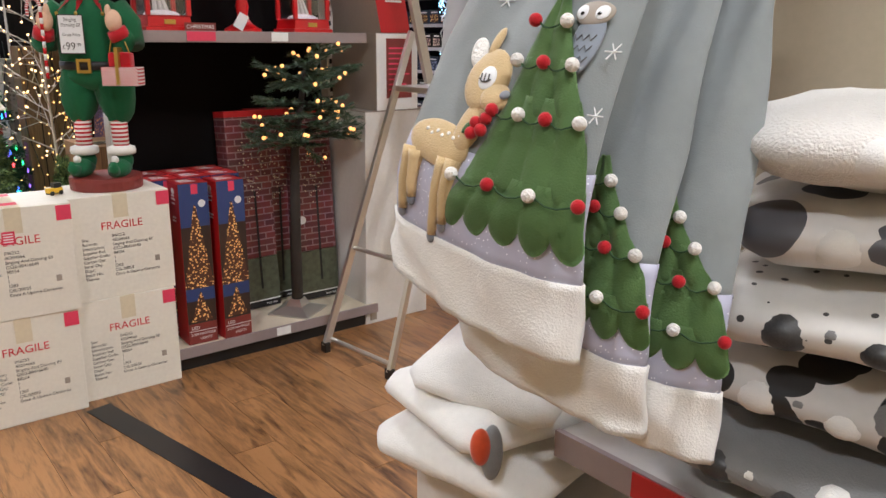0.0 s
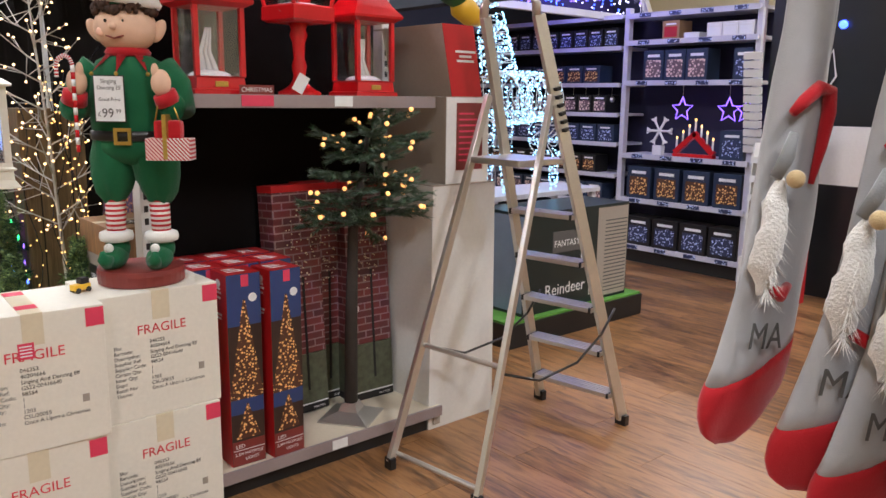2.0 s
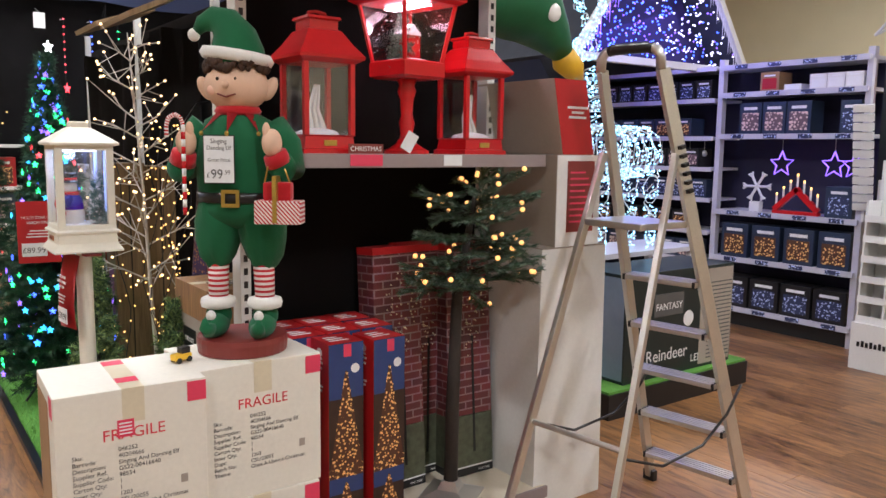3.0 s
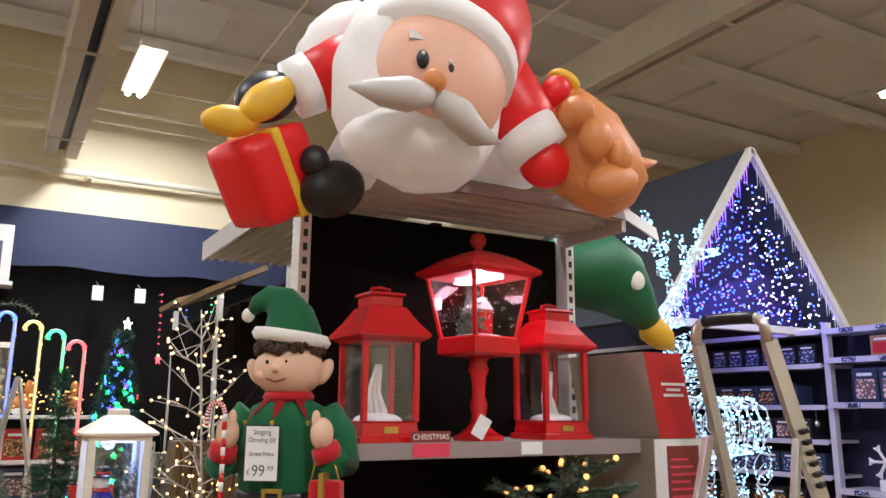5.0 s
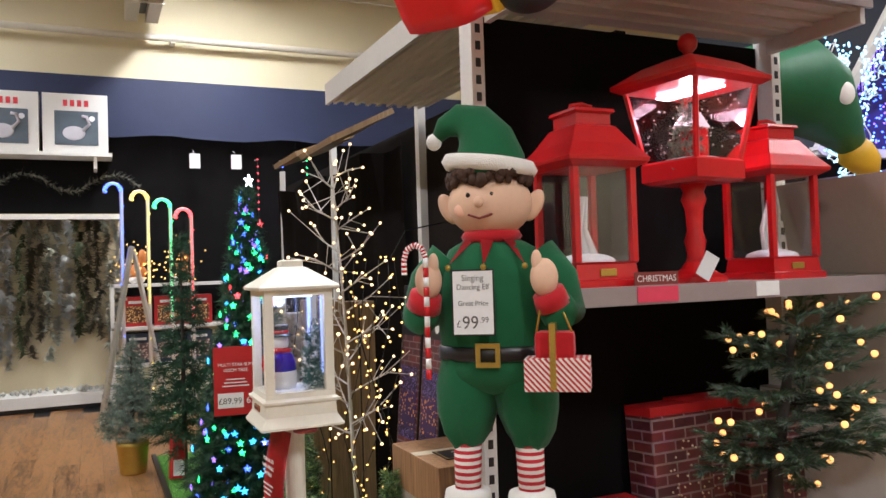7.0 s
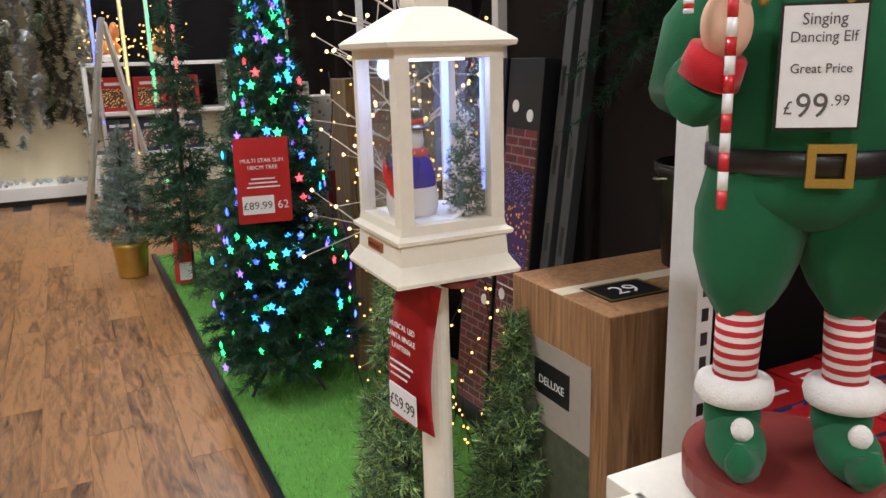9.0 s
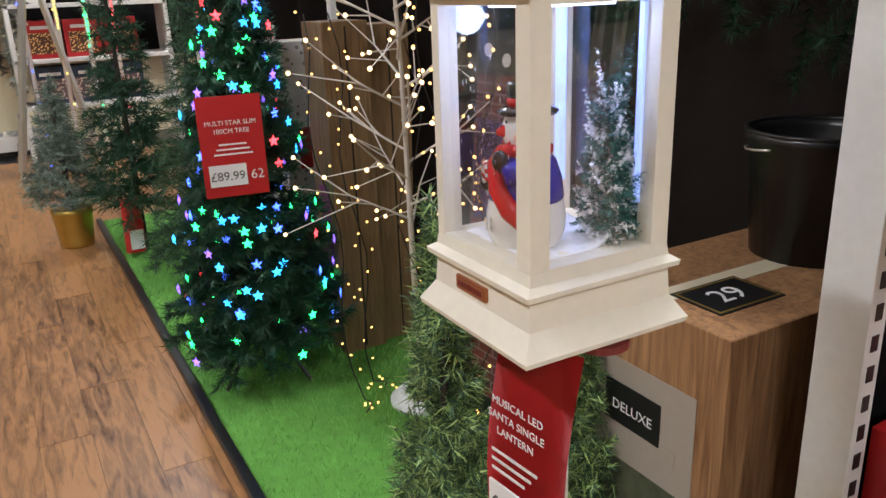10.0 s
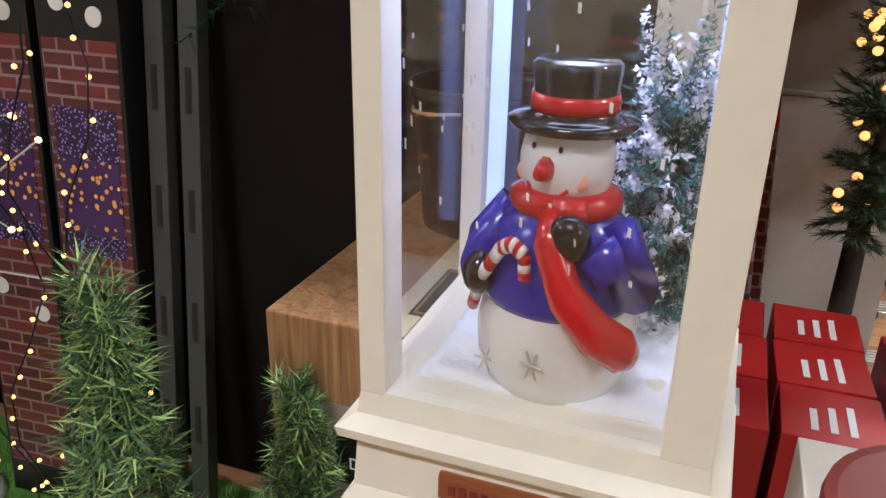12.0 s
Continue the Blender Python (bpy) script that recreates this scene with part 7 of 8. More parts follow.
for s in (-1, 1):
    part("front_stile", tube(bmesh.new(), [(-0.30, s * 0.2, 0.0), (0.05, s * 0.16, 1.95)], 0.028, 6), M_ALU, l2)
    part("rear_stile", tube(bmesh.new(), [(0.42, s * 0.2, 0.0), (0.07, s * 0.16, 1.9)], 0.022, 6), M_ALU, l2)
for k in range(6):
    f = 0.14 + 0.14 * k
    part("tread", B(-0.30 + 0.35 * f - 0.04, -0.30 + 0.35 * f + 0.04, -0.19, 0.19, 1.95 * f - 0.02, 1.95 * f), M_ALU, l2)
for k, x in enumerate((1.35, 1.9)):
    tc_ = thing("hang_card", "white price card hanging at the curtain", "card", pose(x, 12.75, 3.15), "hanging cards")
    part("card", B(-0.07, 0.07, -0.002, 0.002, -0.1, 0.1), M_WHITEINK, tc_)
    part("cord", C((0, 0, 0.1), (0, 0.31, 0.2), 0.003, seg=5), M_WHITE, tc_)
for k, (x, lm) in enumerate(((2.2, L_RED), (2.55, L_BLUE), (2.9, L_GREEN))):
    dl = thing("drop_light", "string of coloured drop lights on the curtain", "string lights", pose(x, 12.8, 3.2), "drop lights")
    part("cable", C((0, 0, 0), (0, 0, -0.9 + 0.2 * k), 0.004, seg=5), M_BLACKPLASTIC, dl)
    tagged(part("lamps", bulbs([(0, -0.01, -0.1 * i) for i in range(8 - 2 * k)], 0.012), lm, dl), kind="stuff")
    part("star", star_mesh([(0.01, -0.01, -0.92 + 0.2 * k)], 0.08), lm, dl)
    part("hook", C((0, 0, 0), (0, 0.24, 0.02), 0.004, seg=5), M_WHITE, dl)


# ================================================================ hanging sacks and cushions
M_GREYOWL = mat("blue_grey_plush", (0.24, 0.27, 0.31), 0.95, vary=0.2, scale=60, sheen=0.4)
M_SEAM = mat("dark_green_thread", (0.02, 0.06, 0.02), 0.9)
M_HOOF = mat("grey_plush_hoof", (0.22, 0.23, 0.26), 0.95, vary=0.1, sheen=0.4)


SACK_MID = -0.030


def sack_half(z):
    """Half width of the sack at a height."""
    if z < 0.40:
        return 0.157 - 0.05 * max(0.0, z - 0.17)
    return 0.1455 - 0.17 * (z - 0.40)


def sack_face(x, z, seed):
    """How far the front of the sack stands back at a place: flat low down, leaning back above, with soft folds."""
    lean = 0.46 * max(0.0, z - 0.22) ** 1.25 / 0.25 ** 0.25
    fold = 0.014 * noise.noise(Vector((x * 9 + seed, z * 3.0, seed))) + 0.004 * noise.noise(Vector((x * 26, z * 12 + seed, 3.0)))
    up = min(1.0, max(0.0, (z - 0.38) / 0.22))
    fold += up * (0.020 * math.sin(44 * x - 9 * z + seed) + 0.009 * math.sin(83 * x - 6 * z + seed * 2))
    low = max(0.0, 1 - max(0.0, z - 0.08) / 0.10)
    fold += low * (0.012 * noise.noise(Vector((x * 22 + seed, z * 16, 5.0))) + 0.005 * math.sin(40 * x + 60 * z + seed))
    edge = min(1.0, abs(x - SACK_MID) / sack_half(z))
    return lean + fold - 0.018 * (1 - edge ** 6)


def sack_drop(x, z):
    """The slope of the pattern: its lower parts sink towards one side."""
    return -0.16 * (x - SACK_MID) * max(0.0, min(1.0, 1.25 - 1.1 * z / 0.42))


def sack_band(z0, z1, nz, seed, proud=0.0, wide=1.0, hem=False):
    """A closed stretch of the sack between two heights, with a front, a back and soft sides."""
    bm, nx = bmesh.new(), 44
    front, back = [], []
    for i in range(nz + 1):
        z = z0 + (z1 - z0) * i / nz
        w = sack_half(z) * wide
        fr_, bk_ = [], []
        for k in range(nx + 1):
            q = -1 + 2 * k / nx
            x = SACK_MID + w * q
            y = sack_face(x, z, seed)
            zz = z + sack_drop(x, z)
            if hem:
                zz += (0.022 * max(0.0, -q) ** 3) * (1 - i / nz)
            roll = 0.020 * abs(q) ** 5
            fr_.append(bm.verts.new((x, y - proud + roll, zz)))
            bk_.append(bm.verts.new((x, y + 0.052 - 0.030 * abs(q) ** 5 + proud, zz)))
        front.append(fr_)
        back.append(bk_)
    for a, b in zip(front, front[1:]):
        for k in range(nx):
            bm.faces.new((a[k], a[k + 1], b[k + 1], b[k]))
    for a, b in zip(back, back[1:]):
        for k in range(nx):
            bm.faces.new((a[k + 1], a[k], b[k], b[k + 1]))
    for i in range(nz):
        bm.faces.new((front[i][0], front[i + 1][0], back[i + 1][0], back[i][0]))
        bm.faces.new((front[i + 1][nx], front[i][nx], back[i][nx], back[i + 1][nx]))
    for row, rob in ((front[0], back[0]), (front[-1], back[-1])):
        for k in range(nx):
            bm.faces.new((row[k], rob[k], rob[k + 1], row[k + 1]))
    return bm


def tree_side(z, low=1.0):
    """Middle and half width of the applique tree at a height."""
    z = 0.196 + (z - 0.196) * low
    rows = ((0.15, 0.040, 0.106), (0.20, 0.043, 0.104), (0.25, 0.056, 0.082), (0.295, 0.058, 0.066), (0.335, 0.056, 0.052), (0.375, 0.048, 0.038), (0.418, 0.038, 0.022), (0.470, 0.036, 0.003), (0.60, 0.036, 0.003))
    for a, b in zip(rows, rows[1:]):
        if z <= b[0]:
            f = max(0.0, (z - a[0]) / (b[0] - a[0]))
            return a[1] + (b[1] - a[1]) * f, a[2] + (b[2] - a[2]) * f
    return rows[-1][1:]


def tree_tier(z0, z1, lobes, seed, lift, low):
    """One quilted, scalloped tier of the applique tree."""
    bm, nu, nv, rows = bmesh.new(), 12 * lobes, 9, []
    for j in range(nv + 1):
        v = j / nv
        row = []
        for k in range(nu + 1):
            u = k / nu
            sc = abs(math.sin(math.pi * lobes * u))
            zb = z0 - 0.020 * sc ** 0.7 + 0.010
            z = zb + (z1 - zb) * v
            cc, hh = tree_side(max(z, z0), low)
            x = cc + hh * (2 * u - 1)
            puff = 0.0085 * (math.sin(math.pi * min(1.0, 0.5 * (v + 0.02) ** 0.55)) ** 0.8) * (1 - abs(2 * u - 1) ** 8) * (0.62 + 0.38 * sc)
            puff += 0.0016 * noise.noise(Vector((x * 55, z * 55, seed)))
            if v < 0.02:
                puff = 0.0
            row.append(bm.verts.new((x, sack_face(x, z, seed) - 0.002 - lift - puff, z + sack_drop(x, z))))
        rows.append(row)
    for a, b in zip(rows, rows[1:]):
        for k in range(nu):
            bm.faces.new((a[k], a[k + 1], b[k + 1], b[k]))
    bmesh.ops.solidify(bm, geom=bm.faces, thickness=0.003)
    return bm


def on_sack(x, z, seed, out):
    return Vector((x, sack_face(x, z, seed) - out, z + sack_drop(x, z)))


def pad(x, z, rx, rz, seed, out=0.003, thick=0.008, turn=0.0):
    """A stuffed oval patch lying on the front."""
    bm = ball(bmesh.new(), (0, 0, 0), 1, rx, thick, rz, 20, 12, Matrix.Rotation(turn, 4, "Y"))
    for v in bm.verts:
        q = on_sack(x + v.co.x, z + v.co.z, seed, out)
        v.co = Vector((q.x, q.y + v.co.y, q.z))
    return bm


def sack(m, seed, front=True):
    th = thing("gift_sack", "grey velvet gift sack with plush tree applique and fleece hem", "gift sack", m, "hanging tree sacks")
    part("hem", sack_band(0.072, 0.162, 10, seed, 0.004, 1.02, True), M_FLEECE, th, "creased white fleece hem", True)
    part("snow_panel", sack_band(0.158, 0.275, 8, seed, 0.0015, 1.008), M_SPARKLE, th, "silver sparkle panel", True)
    part("bag", sack_band(0.268, 0.80, 34, seed), M_VELVET, th, "grey velvet bag", True)
    y = sack_face(0.012, 0.80, seed) + 0.03
    part("loop", tube(bmesh.new(), [(0.012, y, 0.79), (-0.01, y, 0.83), (0.012, y, 0.86), (0.034, y, 0.83), (0.012, y, 0.79)], 0.004, 6), M_VELVET, th)
    tiers = ((0.196, 0.262, 5), (0.246, 0.308, 4), (0.292, 0.348, 4), (0.332, 0.388, 3), (0.370, 0.468, 2))
    low = 1.0 if front else 1.45
    for i, (z0, z1, n) in enumerate(tiers):
        z0, z1 = 0.196 + (z0 - 0.196) / low, 0.196 + (z1 - 0.196) / low
        part("tree_tier", tree_tier(z0, z1, n, seed, 0.002 * i, low), M_TREEPLUSH, th, "quilted green tree tier", True)
    for r, (z, n) in enumerate(((0.242, 4), (0.318, 4), (0.374, 3), (0.418, 2))):
        z = 0.196 + (z - 0.196) / low
        c, hw = tree_side(z, low)
        pts_ = [on_sack(c - hw + 2 * hw * k / 14, z + 0.012 - 0.010 * abs(math.sin(math.pi * (n - 1) * k / 14)), seed, 0.017 + 0.002 * r) for k in range(15)]
        part("chain", tube(bmesh.new(), pts_, 0.0011, 5), M_SEAM, th, "dark stitched chain")
        for k in range(n):
            x = c - hw + 2 * hw * k / (n - 1)
            part("pompom", blob(on_sack(x, z + 0.010, seed, 0.019 + 0.002 * r), 0.0082, u=12, v=8, rough=0.0008), M_REDFELT if (k + r) % 2 else M_FUR, th, smooth=True)
    if not front:
        return th
    p = on_sack(0.040, 0.488, seed, 0.010)
    st5 = bmesh.new()
    mid_ = st5.verts.new(p + Vector((0, -0.006, 0)))
    rim = [st5.verts.new(p + Vector(((0.036 if j % 2 == 0 else 0.016) * math.sin(math.pi * j / 5 + 0.15), 0.004 + 0.012 * math.cos(math.pi * j / 5), (0.036 if j % 2 == 0 else 0.016) * math.cos(math.pi * j / 5 + 0.15)))) for j in range(10)]
    for j in range(10):
        st5.faces.new((mid_, rim[j], rim[(j + 1) % 10]))
    bmesh.ops.solidify(st5, geom=st5.faces, thickness=0.004)
    part("star", st5, M_REDFELT, th, "red sequin star")
    part("deer_body", pad(-0.084, 0.277, 0.056, 0.027, seed, turn=0.08), M_DEERPLUSH, th, "tan plush deer body", True)
    part("deer_neck", pad(-0.038, 0.304, 0.020, 0.034, seed, 0.004, turn=0.35), M_DEERPLUSH, th, "tan plush deer neck", True)
    for x0, x1, z0, z1 in ((-0.130, -0.136, 0.264, 0.180), (-0.118, -0.118, 0.260, 0.200), (-0.060, -0.074, 0.262, 0.164), (-0.046, -0.054, 0.262, 0.184)):
        leg = [on_sack(x0 + (x1 - x0) * k / 6, z0 + (z1 - z0) * k / 6, seed, 0.004) for k in range(7)]
        part("deer_leg", taper_tube(leg, [0.012, 0.0105, 0.009, 0.008, 0.0075, 0.007, 0.006], 10), M_DEERPLUSH, th, "tan plush deer leg", True)
        part("hoof", blob(leg[-1] + Vector((-0.001, 0, -0.003)), 1, 0.0065, 0.005, 0.009, u=10, v=8), M_HOOF, th, smooth=True)
    part("deer_head", pad(-0.036, 0.358, 0.033, 0.036, seed, 0.006, 0.010), M_DEERPLUSH, th, "tan plush deer head", True)
    part("deer_muzzle", pad(-0.012, 0.340, 0.021, 0.016, seed, 0.009, 0.010, 0.2), M_DEERPLUSH, th, "tan plush muzzle", True)
    part("deer_nose", pad(0.005, 0.345, 0.006, 0.005, seed, 0.015, 0.006), M_HOOF, th, smooth=True)
    part("deer_ear", pad(-0.066, 0.388, 0.011, 0.019, seed, 0.006, 0.006, -0.35), M_FUR, th, "pale plush ear", True)
    part("deer_ear", pad(-0.046, 0.402, 0.007, 0.017, seed, 0.006, 0.006, 0.1), M_DEERPLUSH, th, smooth=True)
    part("eye", pad(-0.030, 0.361, 0.0135, 0.0135, seed, 0.0145, 0.003), M_WHITEINK, th, smooth=True)
    part("lash", tube(bmesh.new(), [on_sack(-0.039 + 0.006 * k, 0.360 - 0.0035 * math.sin(math.pi * k / 3), seed, 0.0185) for k in range(4)], 0.0011, 5), M_INK, th)
    for k in range(3):
        part("lash", tube(bmesh.new(), [on_sack(-0.036 + 0.006 * k, 0.358, seed, 0.0185), on_sack(-0.037 + 0.006 * k, 0.366, seed, 0.0185)], 0.0009, 4), M_INK, th)
    for k in range(7):
        part("coat_spot", pad(-0.104 + 0.010 * k, 0.292 - 0.004 * (k % 2), 0.0028, 0.0022, seed, 0.0095, 0.002), M_FUR, th)
    for x, z in ((-0.018, 0.312), (-0.006, 0.318), (-0.008, 0.305), (-0.020, 0.300)):
        part("berry", blob(on_sack(x, z, seed, 0.019), 0.0078, u=12, v=8), M_REDFELT, th, smooth=True)
    for x, t in ((-0.032, -0.8), (-0.024, 0.5)):
        part("holly_leaf", pad(x, 0.305, 0.011, 0.005, seed, 0.013, 0.003, t), M_TREEPLUSH2, th, smooth=True)
    part("owl_body", pad(0.078, 0.405, 0.018, 0.034, seed, 0.003, 0.006), M_GREYOWL, th, "grey owl applique", True)
    part("owl_face", pad(0.076, 0.436, 0.021, 0.013, seed, 0.005, 0.006), M_BROWNCARD, th, "beige owl face", True)
    for s_ in (-1, 1):
        part("owl_eye", pad(0.076 + s_ * 0.010, 0.437, 0.0075, 0.0075, seed, 0.009, 0.003), M_WHITEINK, th, smooth=True)
        part("owl_pupil", pad(0.076 + s_ * 0.009, 0.436, 0.002, 0.002, seed, 0.012, 0.002), M_BLACKGLAZE, th)
    for k in range(3):
        part("feather_stitch", tube(bmesh.new(), [on_sack(0.066 + 0.0042 * j, 0.414 - 0.011 * k - 0.006 * abs(math.sin(j * 1.57)), seed, 0.0095) for j in range(7)], 0.0008, 4), M_INK, th)
    for x, z in ((-0.062, 0.452), (0.112, 0.398), (0.105, 0.47), (-0.01, 0.53), (0.118, 0.335)):
        for k in range(3):
            a = k * math.pi / 3
            part("stitched_flake", tube(bmesh.new(), [on_sack(x - 0.009 * math.cos(a), z - 0.009 * math.sin(a), seed, 0.002), on_sack(x + 0.009 * math.cos(a), z + 0.009 * math.sin(a), seed, 0.002)], 0.0009, 4), M_WHITEINK, th)
    return th


sack(pose(0.588, 0.655, 1.10, 0, 0, -86), 1.0)
sack(pose(0.672, 0.622, 0.991, 0, 0, -85), 4.0, False)
sack(pose(0.752, 0.575, 0.945, 0, 0, -80), 7.0, False)
M_PALEVELVET = mat("pale_grey_velvet", (0.42, 0.42, 0.43), 0.95, vary=0.1, scale=9, sheen=0.5, bump=0.15, bump_scale=500)


def stocking_side(z):
    """Front and rear edge of the stocking's outline at a height."""
    rows = ((0.0, 0.030, 0.075), (0.02, 0.004, 0.120), (0.05, -0.004, 0.160), (0.085, 0.0, 0.178), (0.13, 0.020, 0.186), (0.20, 0.042, 0.192), (0.30, 0.066, 0.200), (0.42, 0.090, 0.208), (0.55, 0.108, 0.214), (0.90, 0.128, 0.222))
    for a, b in zip(rows, rows[1:]):
        if z <= b[0]:
            f = (z - a[0]) / (b[0] - a[0])
            return a[1] + (b[1] - a[1]) * f, a[2] + (b[2] - a[2]) * f
    return rows[-1][1:]


def stocking_piece(z0, z1, nz, seed, slope, proud=0.0):
    """A puffed stretch of the stocking, cut off along a slope where it meets the next."""
    bm, seg, rings = bmesh.new(), 30, []
    for i in range(nz + 1):
        z = z0 + (z1 - z0) * i / nz
        ring = []
        for k in range(seg):
            a = 2 * math.pi * k / seg
            e0, e1 = stocking_side(z)
            q = math.cos(a)
            x = (e0 + e1) / 2 + (e1 - e0) / 2 * math.copysign(abs(q) ** 0.85, q) * (1 + proud * 3)
            y = (0.020 + proud) * math.sin(a) * min(1.0, 0.35 + z * 9) + 0.010 * noise.noise(Vector((x * 16 + seed, z * 5, math.sin(a)))) + 0.007 * math.sin(60 * x + seed) * min(1.0, z * 2)
            zz = z + slope[0] * (x - 0.07) * (1 - i / nz) + slope[1] * (x - 0.07) * (i / nz)
            ring.append(bm.verts.new((x, y, zz)))
        rings.append(ring)
    for a, b in zip(rings, rings[1:]):
        for k in range(seg):
            bm.faces.new((a[k], a[(k + 1) % seg], b[(k + 1) % seg], b[k]))
    bm.faces.new(list(reversed(rings[0])))
    bm.faces.new(rings[-1])
    return bm


def gonk_stocking(m, seed):
    th = thing("stocking", "pale grey plush stocking with bearded gonk and red toe", "stocking", m, "hanging gonk stockings")
    part("toe", stocking_piece(0.0, 0.105, 8, seed, (0.0, 0.30), 0.002), M_REDFELT, th, "red plush toe", True)
    part("leg", stocking_piece(0.098, 0.90, 26, seed, (0.30, 0.0)), M_PALEVELVET, th, "pale grey plush leg", True)
    bd = blob((0, 0, 0), 1, 0.024, 0.018, 0.075, u=20, v=16)
    for v in bd.verts:
        v.co += 0.010 * noise.noise_vector(v.co * 40 + Vector((seed, 0, 0)))
        v.co += Vector((0.068 - 0.25 * v.co.z * 0 + 0.12 * v.co.z, -0.030, 0.295))
    part("beard", bd, M_FUR, th, "white fur beard", True)
    fur_ = [((0.068 + 0.12 * z, -0.034, 0.295 + z), (0.066 + 0.12 * z, -0.038, 0.28 + z)) for z in (-0.06, -0.04, -0.02, 0.0, 0.02, 0.04)]
    part("beard_fur", needles(fur_, 3000, 0.032, 0.0022, int(seed) + 5, 0.9, 0.7), M_FUR, th)
    part("nose", blob((0.080, -0.050, 0.372), 0.012), M_DEERPLUSH, th, smooth=True)
    part("hat_trim", taper_tube([(0.072, -0.026, 0.372), (0.088, -0.030, 0.40), (0.098, -0.030, 0.43)], [0.008, 0.010, 0.006], 10), M_GREYPLUSH, th, "grey curved hat edge", True)
    part("hat", taper_tube([(0.096, -0.026, 0.455), (0.112, -0.030, 0.470), (0.140, -0.032, 0.488), (0.164, -0.032, 0.484), (0.170, -0.030, 0.455), (0.164, -0.028, 0.41), (0.152, -0.026, 0.36)], [0.006, 0.009, 0.010, 0.010, 0.010, 0.008, 0.004], 10), M_REDFELT, th, "red curled hat", True)
    part("gonk_body", taper_tube([(0.078, -0.024, 0.225), (0.10, -0.030, 0.212), (0.122, -0.026, 0.222)], [0.008, 0.010, 0.006], 10), M_REDFELT, th, smooth=True)
    text(th, "MA", 0.052, pose(0.070, -0.034, 0.142, 90, 8, 0), M_INK)
    return th


g0 = gonk_stocking(pose(0.892, 1.245, 1.058, 0, 0, -8), 2.0)
for x, y, z, r in ((0.925, 1.165, 1.018, -34), (0.925, 1.105, 0.975, -24), (0.985, 1.10, 1.00, -50), (1.035, 1.07, 1.0, -52), (1.085, 1.04, 1.01, -48), (1.13, 1.0, 1.01, -54)):
    copy_thing(g0, pose(x, y, z, 0, 0, r))

un = thing("cushion_shelf_unit", "cream-backed shelf unit with hanging arms and cushions", "shelf unit", pose(1.42, 0.4, 0))
part("back_panel", B(0, 0.03, -1.6, 0.69, 0, 2.4), mat("cream_back_panel", (0.44, 0.38, 0.28), 0.6, vary=0.08, scale=2), un)
part("panel_joint", B(-0.002, -0.0003, -1.6, 0.69, 1.60, 1.606), M_BLACKPLASTIC, un)
for z in (0.16, 0.84):
    s = part("shelf", B(-0.50, 0, -1.6, 0.42, z - 0.03, z, bevel=0.003), M_SHELF, un)
    part("price_rail", B(-0.512, -0.50, -1.6, 0.42, z - 0.045, z + 0.005), M_RAIL, s)
    part("ticket", B(-0.516, -0.5125, 0.05, 0.25, z - 0.04, z + 0.004), M_REDCARD, s)
for y, z, x0 in ((0.20, 1.925, -0.66), (0.62, 1.93, -0.50), (0.29, 1.975, -0.66)):
    part("hanging_arm", C((0, y, z), (x0, y + (0.05 if y < 0.6 else 0.06), z), 0.007, seg=10), M_ALU, un)


def cushion(m, material, label, w=0.21, h=0.062, spots=None):
    th = thing("cushion", label, "cushion", m, "stacked cushions")
    bm = bmesh.new()
    bmesh.ops.create_uvsphere(bm, u_segments=28, v_segments=16, radius=1)
    for v in bm.verts:
        x, y, z = v.co
        k = max(abs(x), abs(y), 1e-6)
        r = math.hypot(x, y)
        sq = r / k if r > 1e-6 else 1
        v.co = Vector((x * sq * w, y * sq * w, z * h * (1 + 0.25 * noise.noise(Vector((x * 3, y * 3, m[0][3] * 9))))))
    part("cover", bm, material, th, smooth=True)
    if spots:
        for i in range(9):
            a = 2.2 + i * 0.28
            part("motif", blob((0.93 * w * math.cos(a), 0.93 * w * math.sin(a), 0.012 * math.sin(i * 3)), 0.017 + 0.012 * (i % 3), 1, 1, 0.7, u=10, v=8), spots[i % len(spots)], th, smooth=True)
    return th


M_SEQUIN = mat("black_sequin", (0.05, 0.05, 0.05), 0.4, vary=0.3, fine=0.5, fine_scale=300)
M_BWPRINT = dots_mat("black_white_print", (0.60, 0.58, 0.55), (0.025, 0.025, 0.025), 11, 0.46)
M_BWPRINT2 = dots_mat("spotted_fleece", (0.72, 0.70, 0.66), (0.05, 0.05, 0.05), 34, 0.17)
M_BWPRINT3 = dots_mat("penguin_print", (0.70, 0.68, 0.65), (0.10, 0.10, 0.11), 7, 0.33)
for k, (mt, lb, sp) in enumerate(((M_GREYPLUSH, "grey and black printed cushion lying on the shelf", (M_SEQUIN, M_FLEECE)), (M_BWPRINT, "black and white patterned cushion in the stack", (M_FLEECE, M_GREYPLUSH)), (M_BWPRINT2, "white spotted fleece cushion in the stack", (M_SEQUIN, M_GREYPLUSH)), (M_BWPRINT3, "white penguin-motif cushion in the stack", (M_GREYPLUSH, M_SEQUIN, M_FLEECE)), (M_FUR, "fluffy white cushion with black hat motif on top of the stack", (M_SEQUIN, M_SEQUIN, M_FLEECE)))):
    cushion(pose(1.15 + 0.03 * (k % 2), 0.45 - 0.01 * k, 0.905 + 0.118 * k, 0, 0, 8 * k), mt, lb, 0.225, 0.066, sp)
for k in range(3):
    cushion(pose(1.16, -0.02 - 0.01 * k, 0.905 + 0.118 * k, 0, 0, -6 * k), (M_FLEECE, M_GREYPLUSH, M_SEQUIN)[k], "printed cushion in the next stack", 0.21, 0.063, (M_SEQUIN, M_FLEECE))
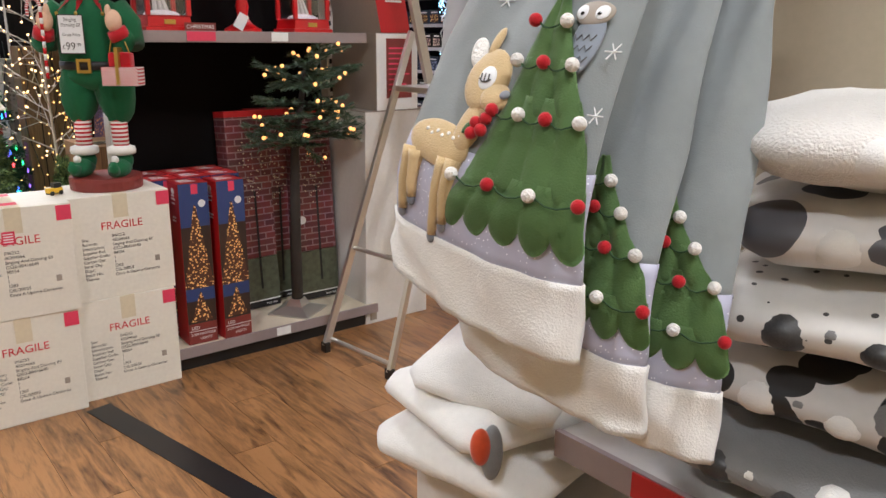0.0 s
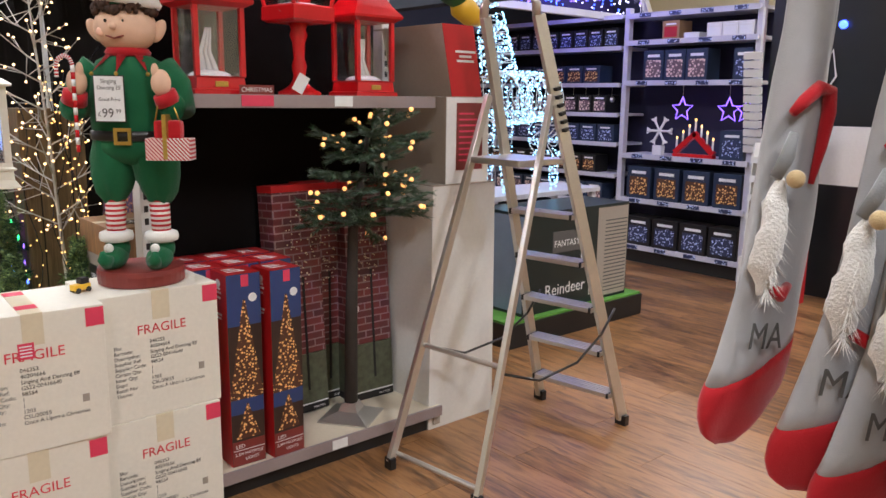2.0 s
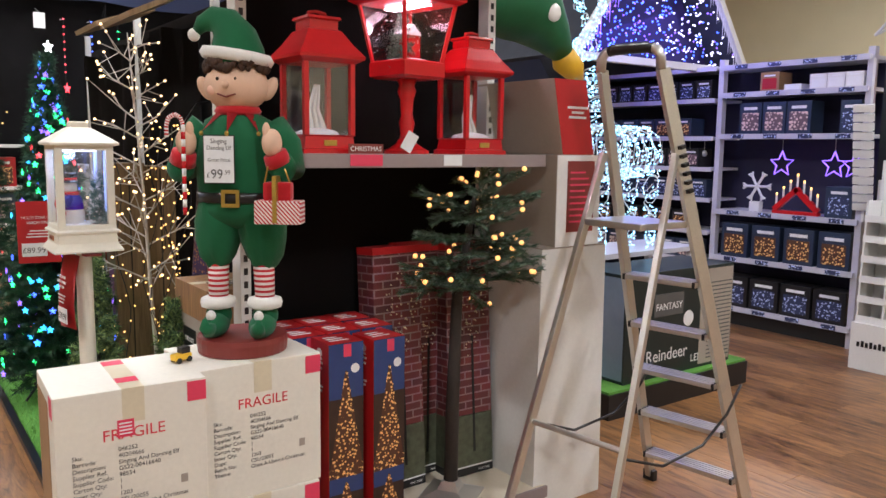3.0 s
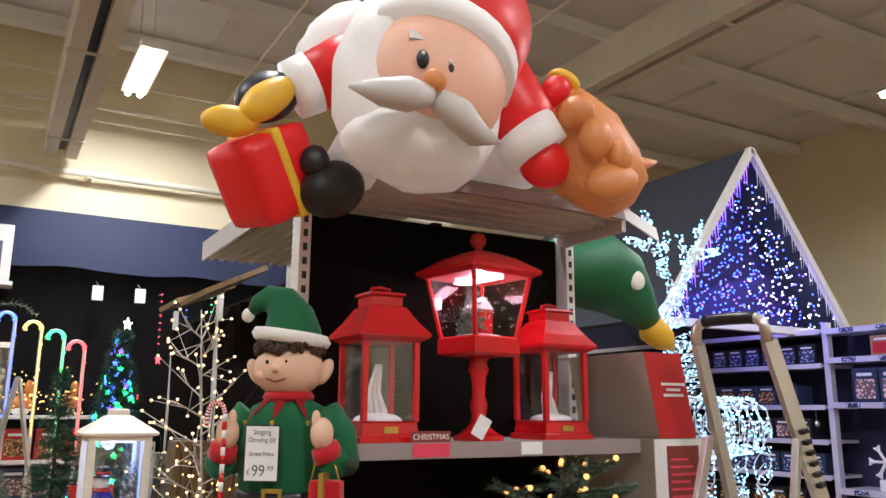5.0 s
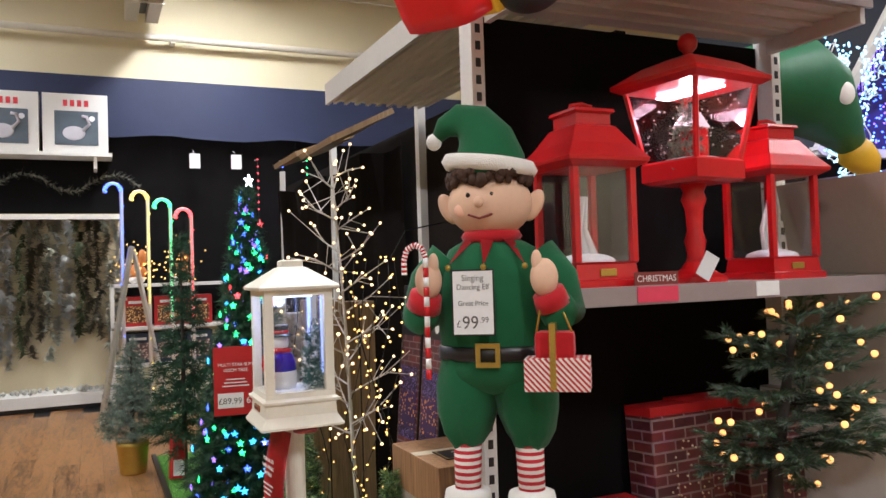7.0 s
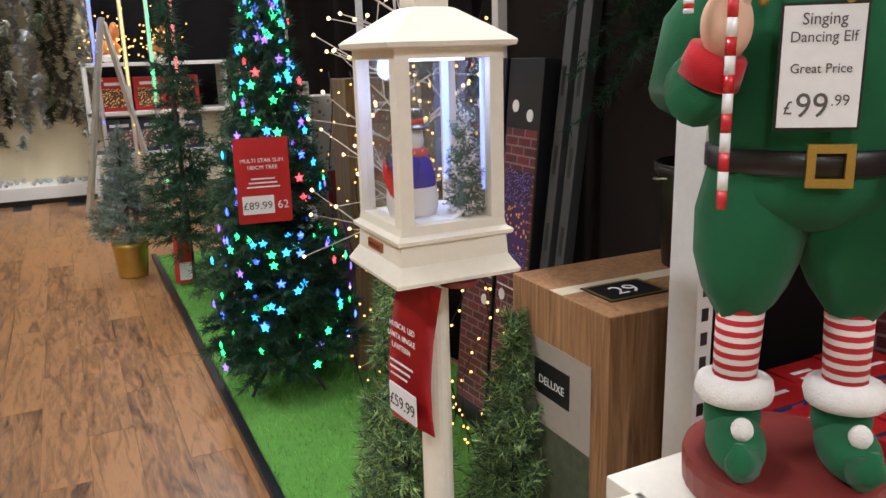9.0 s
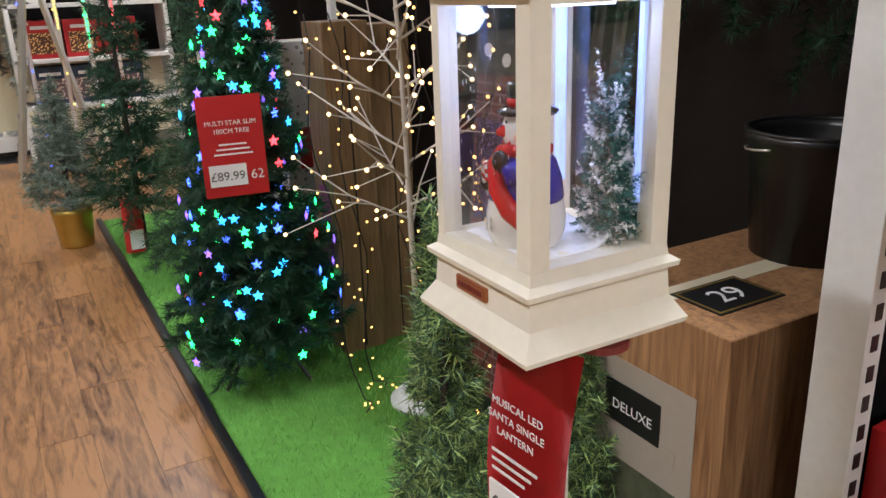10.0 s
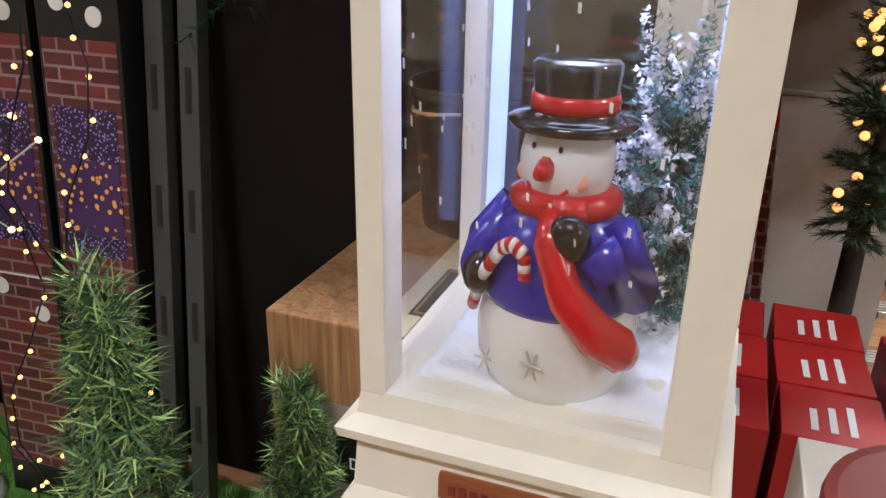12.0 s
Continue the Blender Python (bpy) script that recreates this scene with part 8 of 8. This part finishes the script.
for k in range(4):
    cushion(pose(1.16, 0.42 - 0.45 * (k % 2), 0.225 + 0.125 * (k // 2), 0, 0, 5 * k), (M_GREYPLUSH, M_SEQUIN)[k % 2], "grey printed cushion on the bottom shelf", 0.21, 0.063, (M_FLEECE,))
bn_ = thing("display_bin", "white wire-sided display bin with soft throws", "bin", pose(1.0, 1.0, 0))
part("body", B(-0.14, 0.24, -0.22, 0.16, 0.06, 0.66, bevel=0.006), M_SHELF, bn_)
for sx in (-0.1, 0.2):
    for sy in (-0.18, 0.12):
        part("foot", C((sx, sy, 0), (sx, sy, 0.06), 0.02), M_BLACKPLASTIC, bn_)
low = cushion(pose(0.98, 1.03, 0.725, 0, 0, 12), M_FLEECE, "white fleece throw with a robin motif folded in the bin", 0.20, 0.065)
part("robin_back", blob((-0.215, -0.127, 0.096), 1, 0.022, 0.018, 0.052), M_GREYPLUSH, low, "grey plush bird back", True)
part("robin_breast", blob((-0.237, -0.119, 0.113), 1, 0.018, 0.018, 0.034), mat("orange_red_plush", (0.55, 0.07, 0.02), 0.95, vary=0.2, scale=60, sheen=0.4), low, "orange-red bird breast", True)
cushion(pose(0.95, 1.02, 0.825, 0, 0, -8), M_FLEECE, "white fleece throw folded in the bin", 0.175, 0.055)
cushion(pose(0.96, 1.0, 0.895, 6, -10, 20), M_FLEECE, "plain white fleece cushion lying on the throws", 0.15, 0.045)

# ================================================================ floor planks
pm = B(-0.0892, 0.0892, -0.5992, 0.5992, -0.006, 0.0, bevel=0)
mesh = bpy.data.meshes.new("plank")
pm.to_mesh(mesh)
pm.free()
mesh.materials.append(M_FLOOR)
rest = []
for i in range(122):
    for j in range(16):
        x = -7.9 + 0.18 * i
        y = -5.7 + 1.2 * j + 0.4 * (i % 3) - 0.4
        if not (-5.9 < y < 12.6):
            continue
        if -1.0 < x < 3.5 and 1.5 < y < 12.0:
            ob = new("plank", mesh)
            ob.parent = floor
            ob.location = (x, y, 0)
        else:
            rest.append((x, y))
vs, fs = [], []
for x, y in rest:
    k = len(vs)
    vs += [(x - 0.0892, y - 0.5992, 0), (x + 0.0892, y - 0.5992, 0), (x + 0.0892, y + 0.5992, 0), (x - 0.0892, y + 0.5992, 0)]
    fs.append((k, k + 1, k + 2, k + 3))
tagged(part("plank_field", nmesh("plank_field", vs, fs), M_FLOOR, floor), kind="stuff")
tp2 = thing("floor_tape", "strip of black tape stuck across the floor", "floor tape", pose(0.86, 2.6, 0.001, 0, 0, 12))
part("strip", B(-0.05, 0.05, -1.0, 0.62, 0, 0.002), M_BLACKPLASTIC, tp2)
part("worn_end", B(-0.048, 0.048, -1.15, -1.005, 0, 0.0018), M_SEQUIN, tp2)
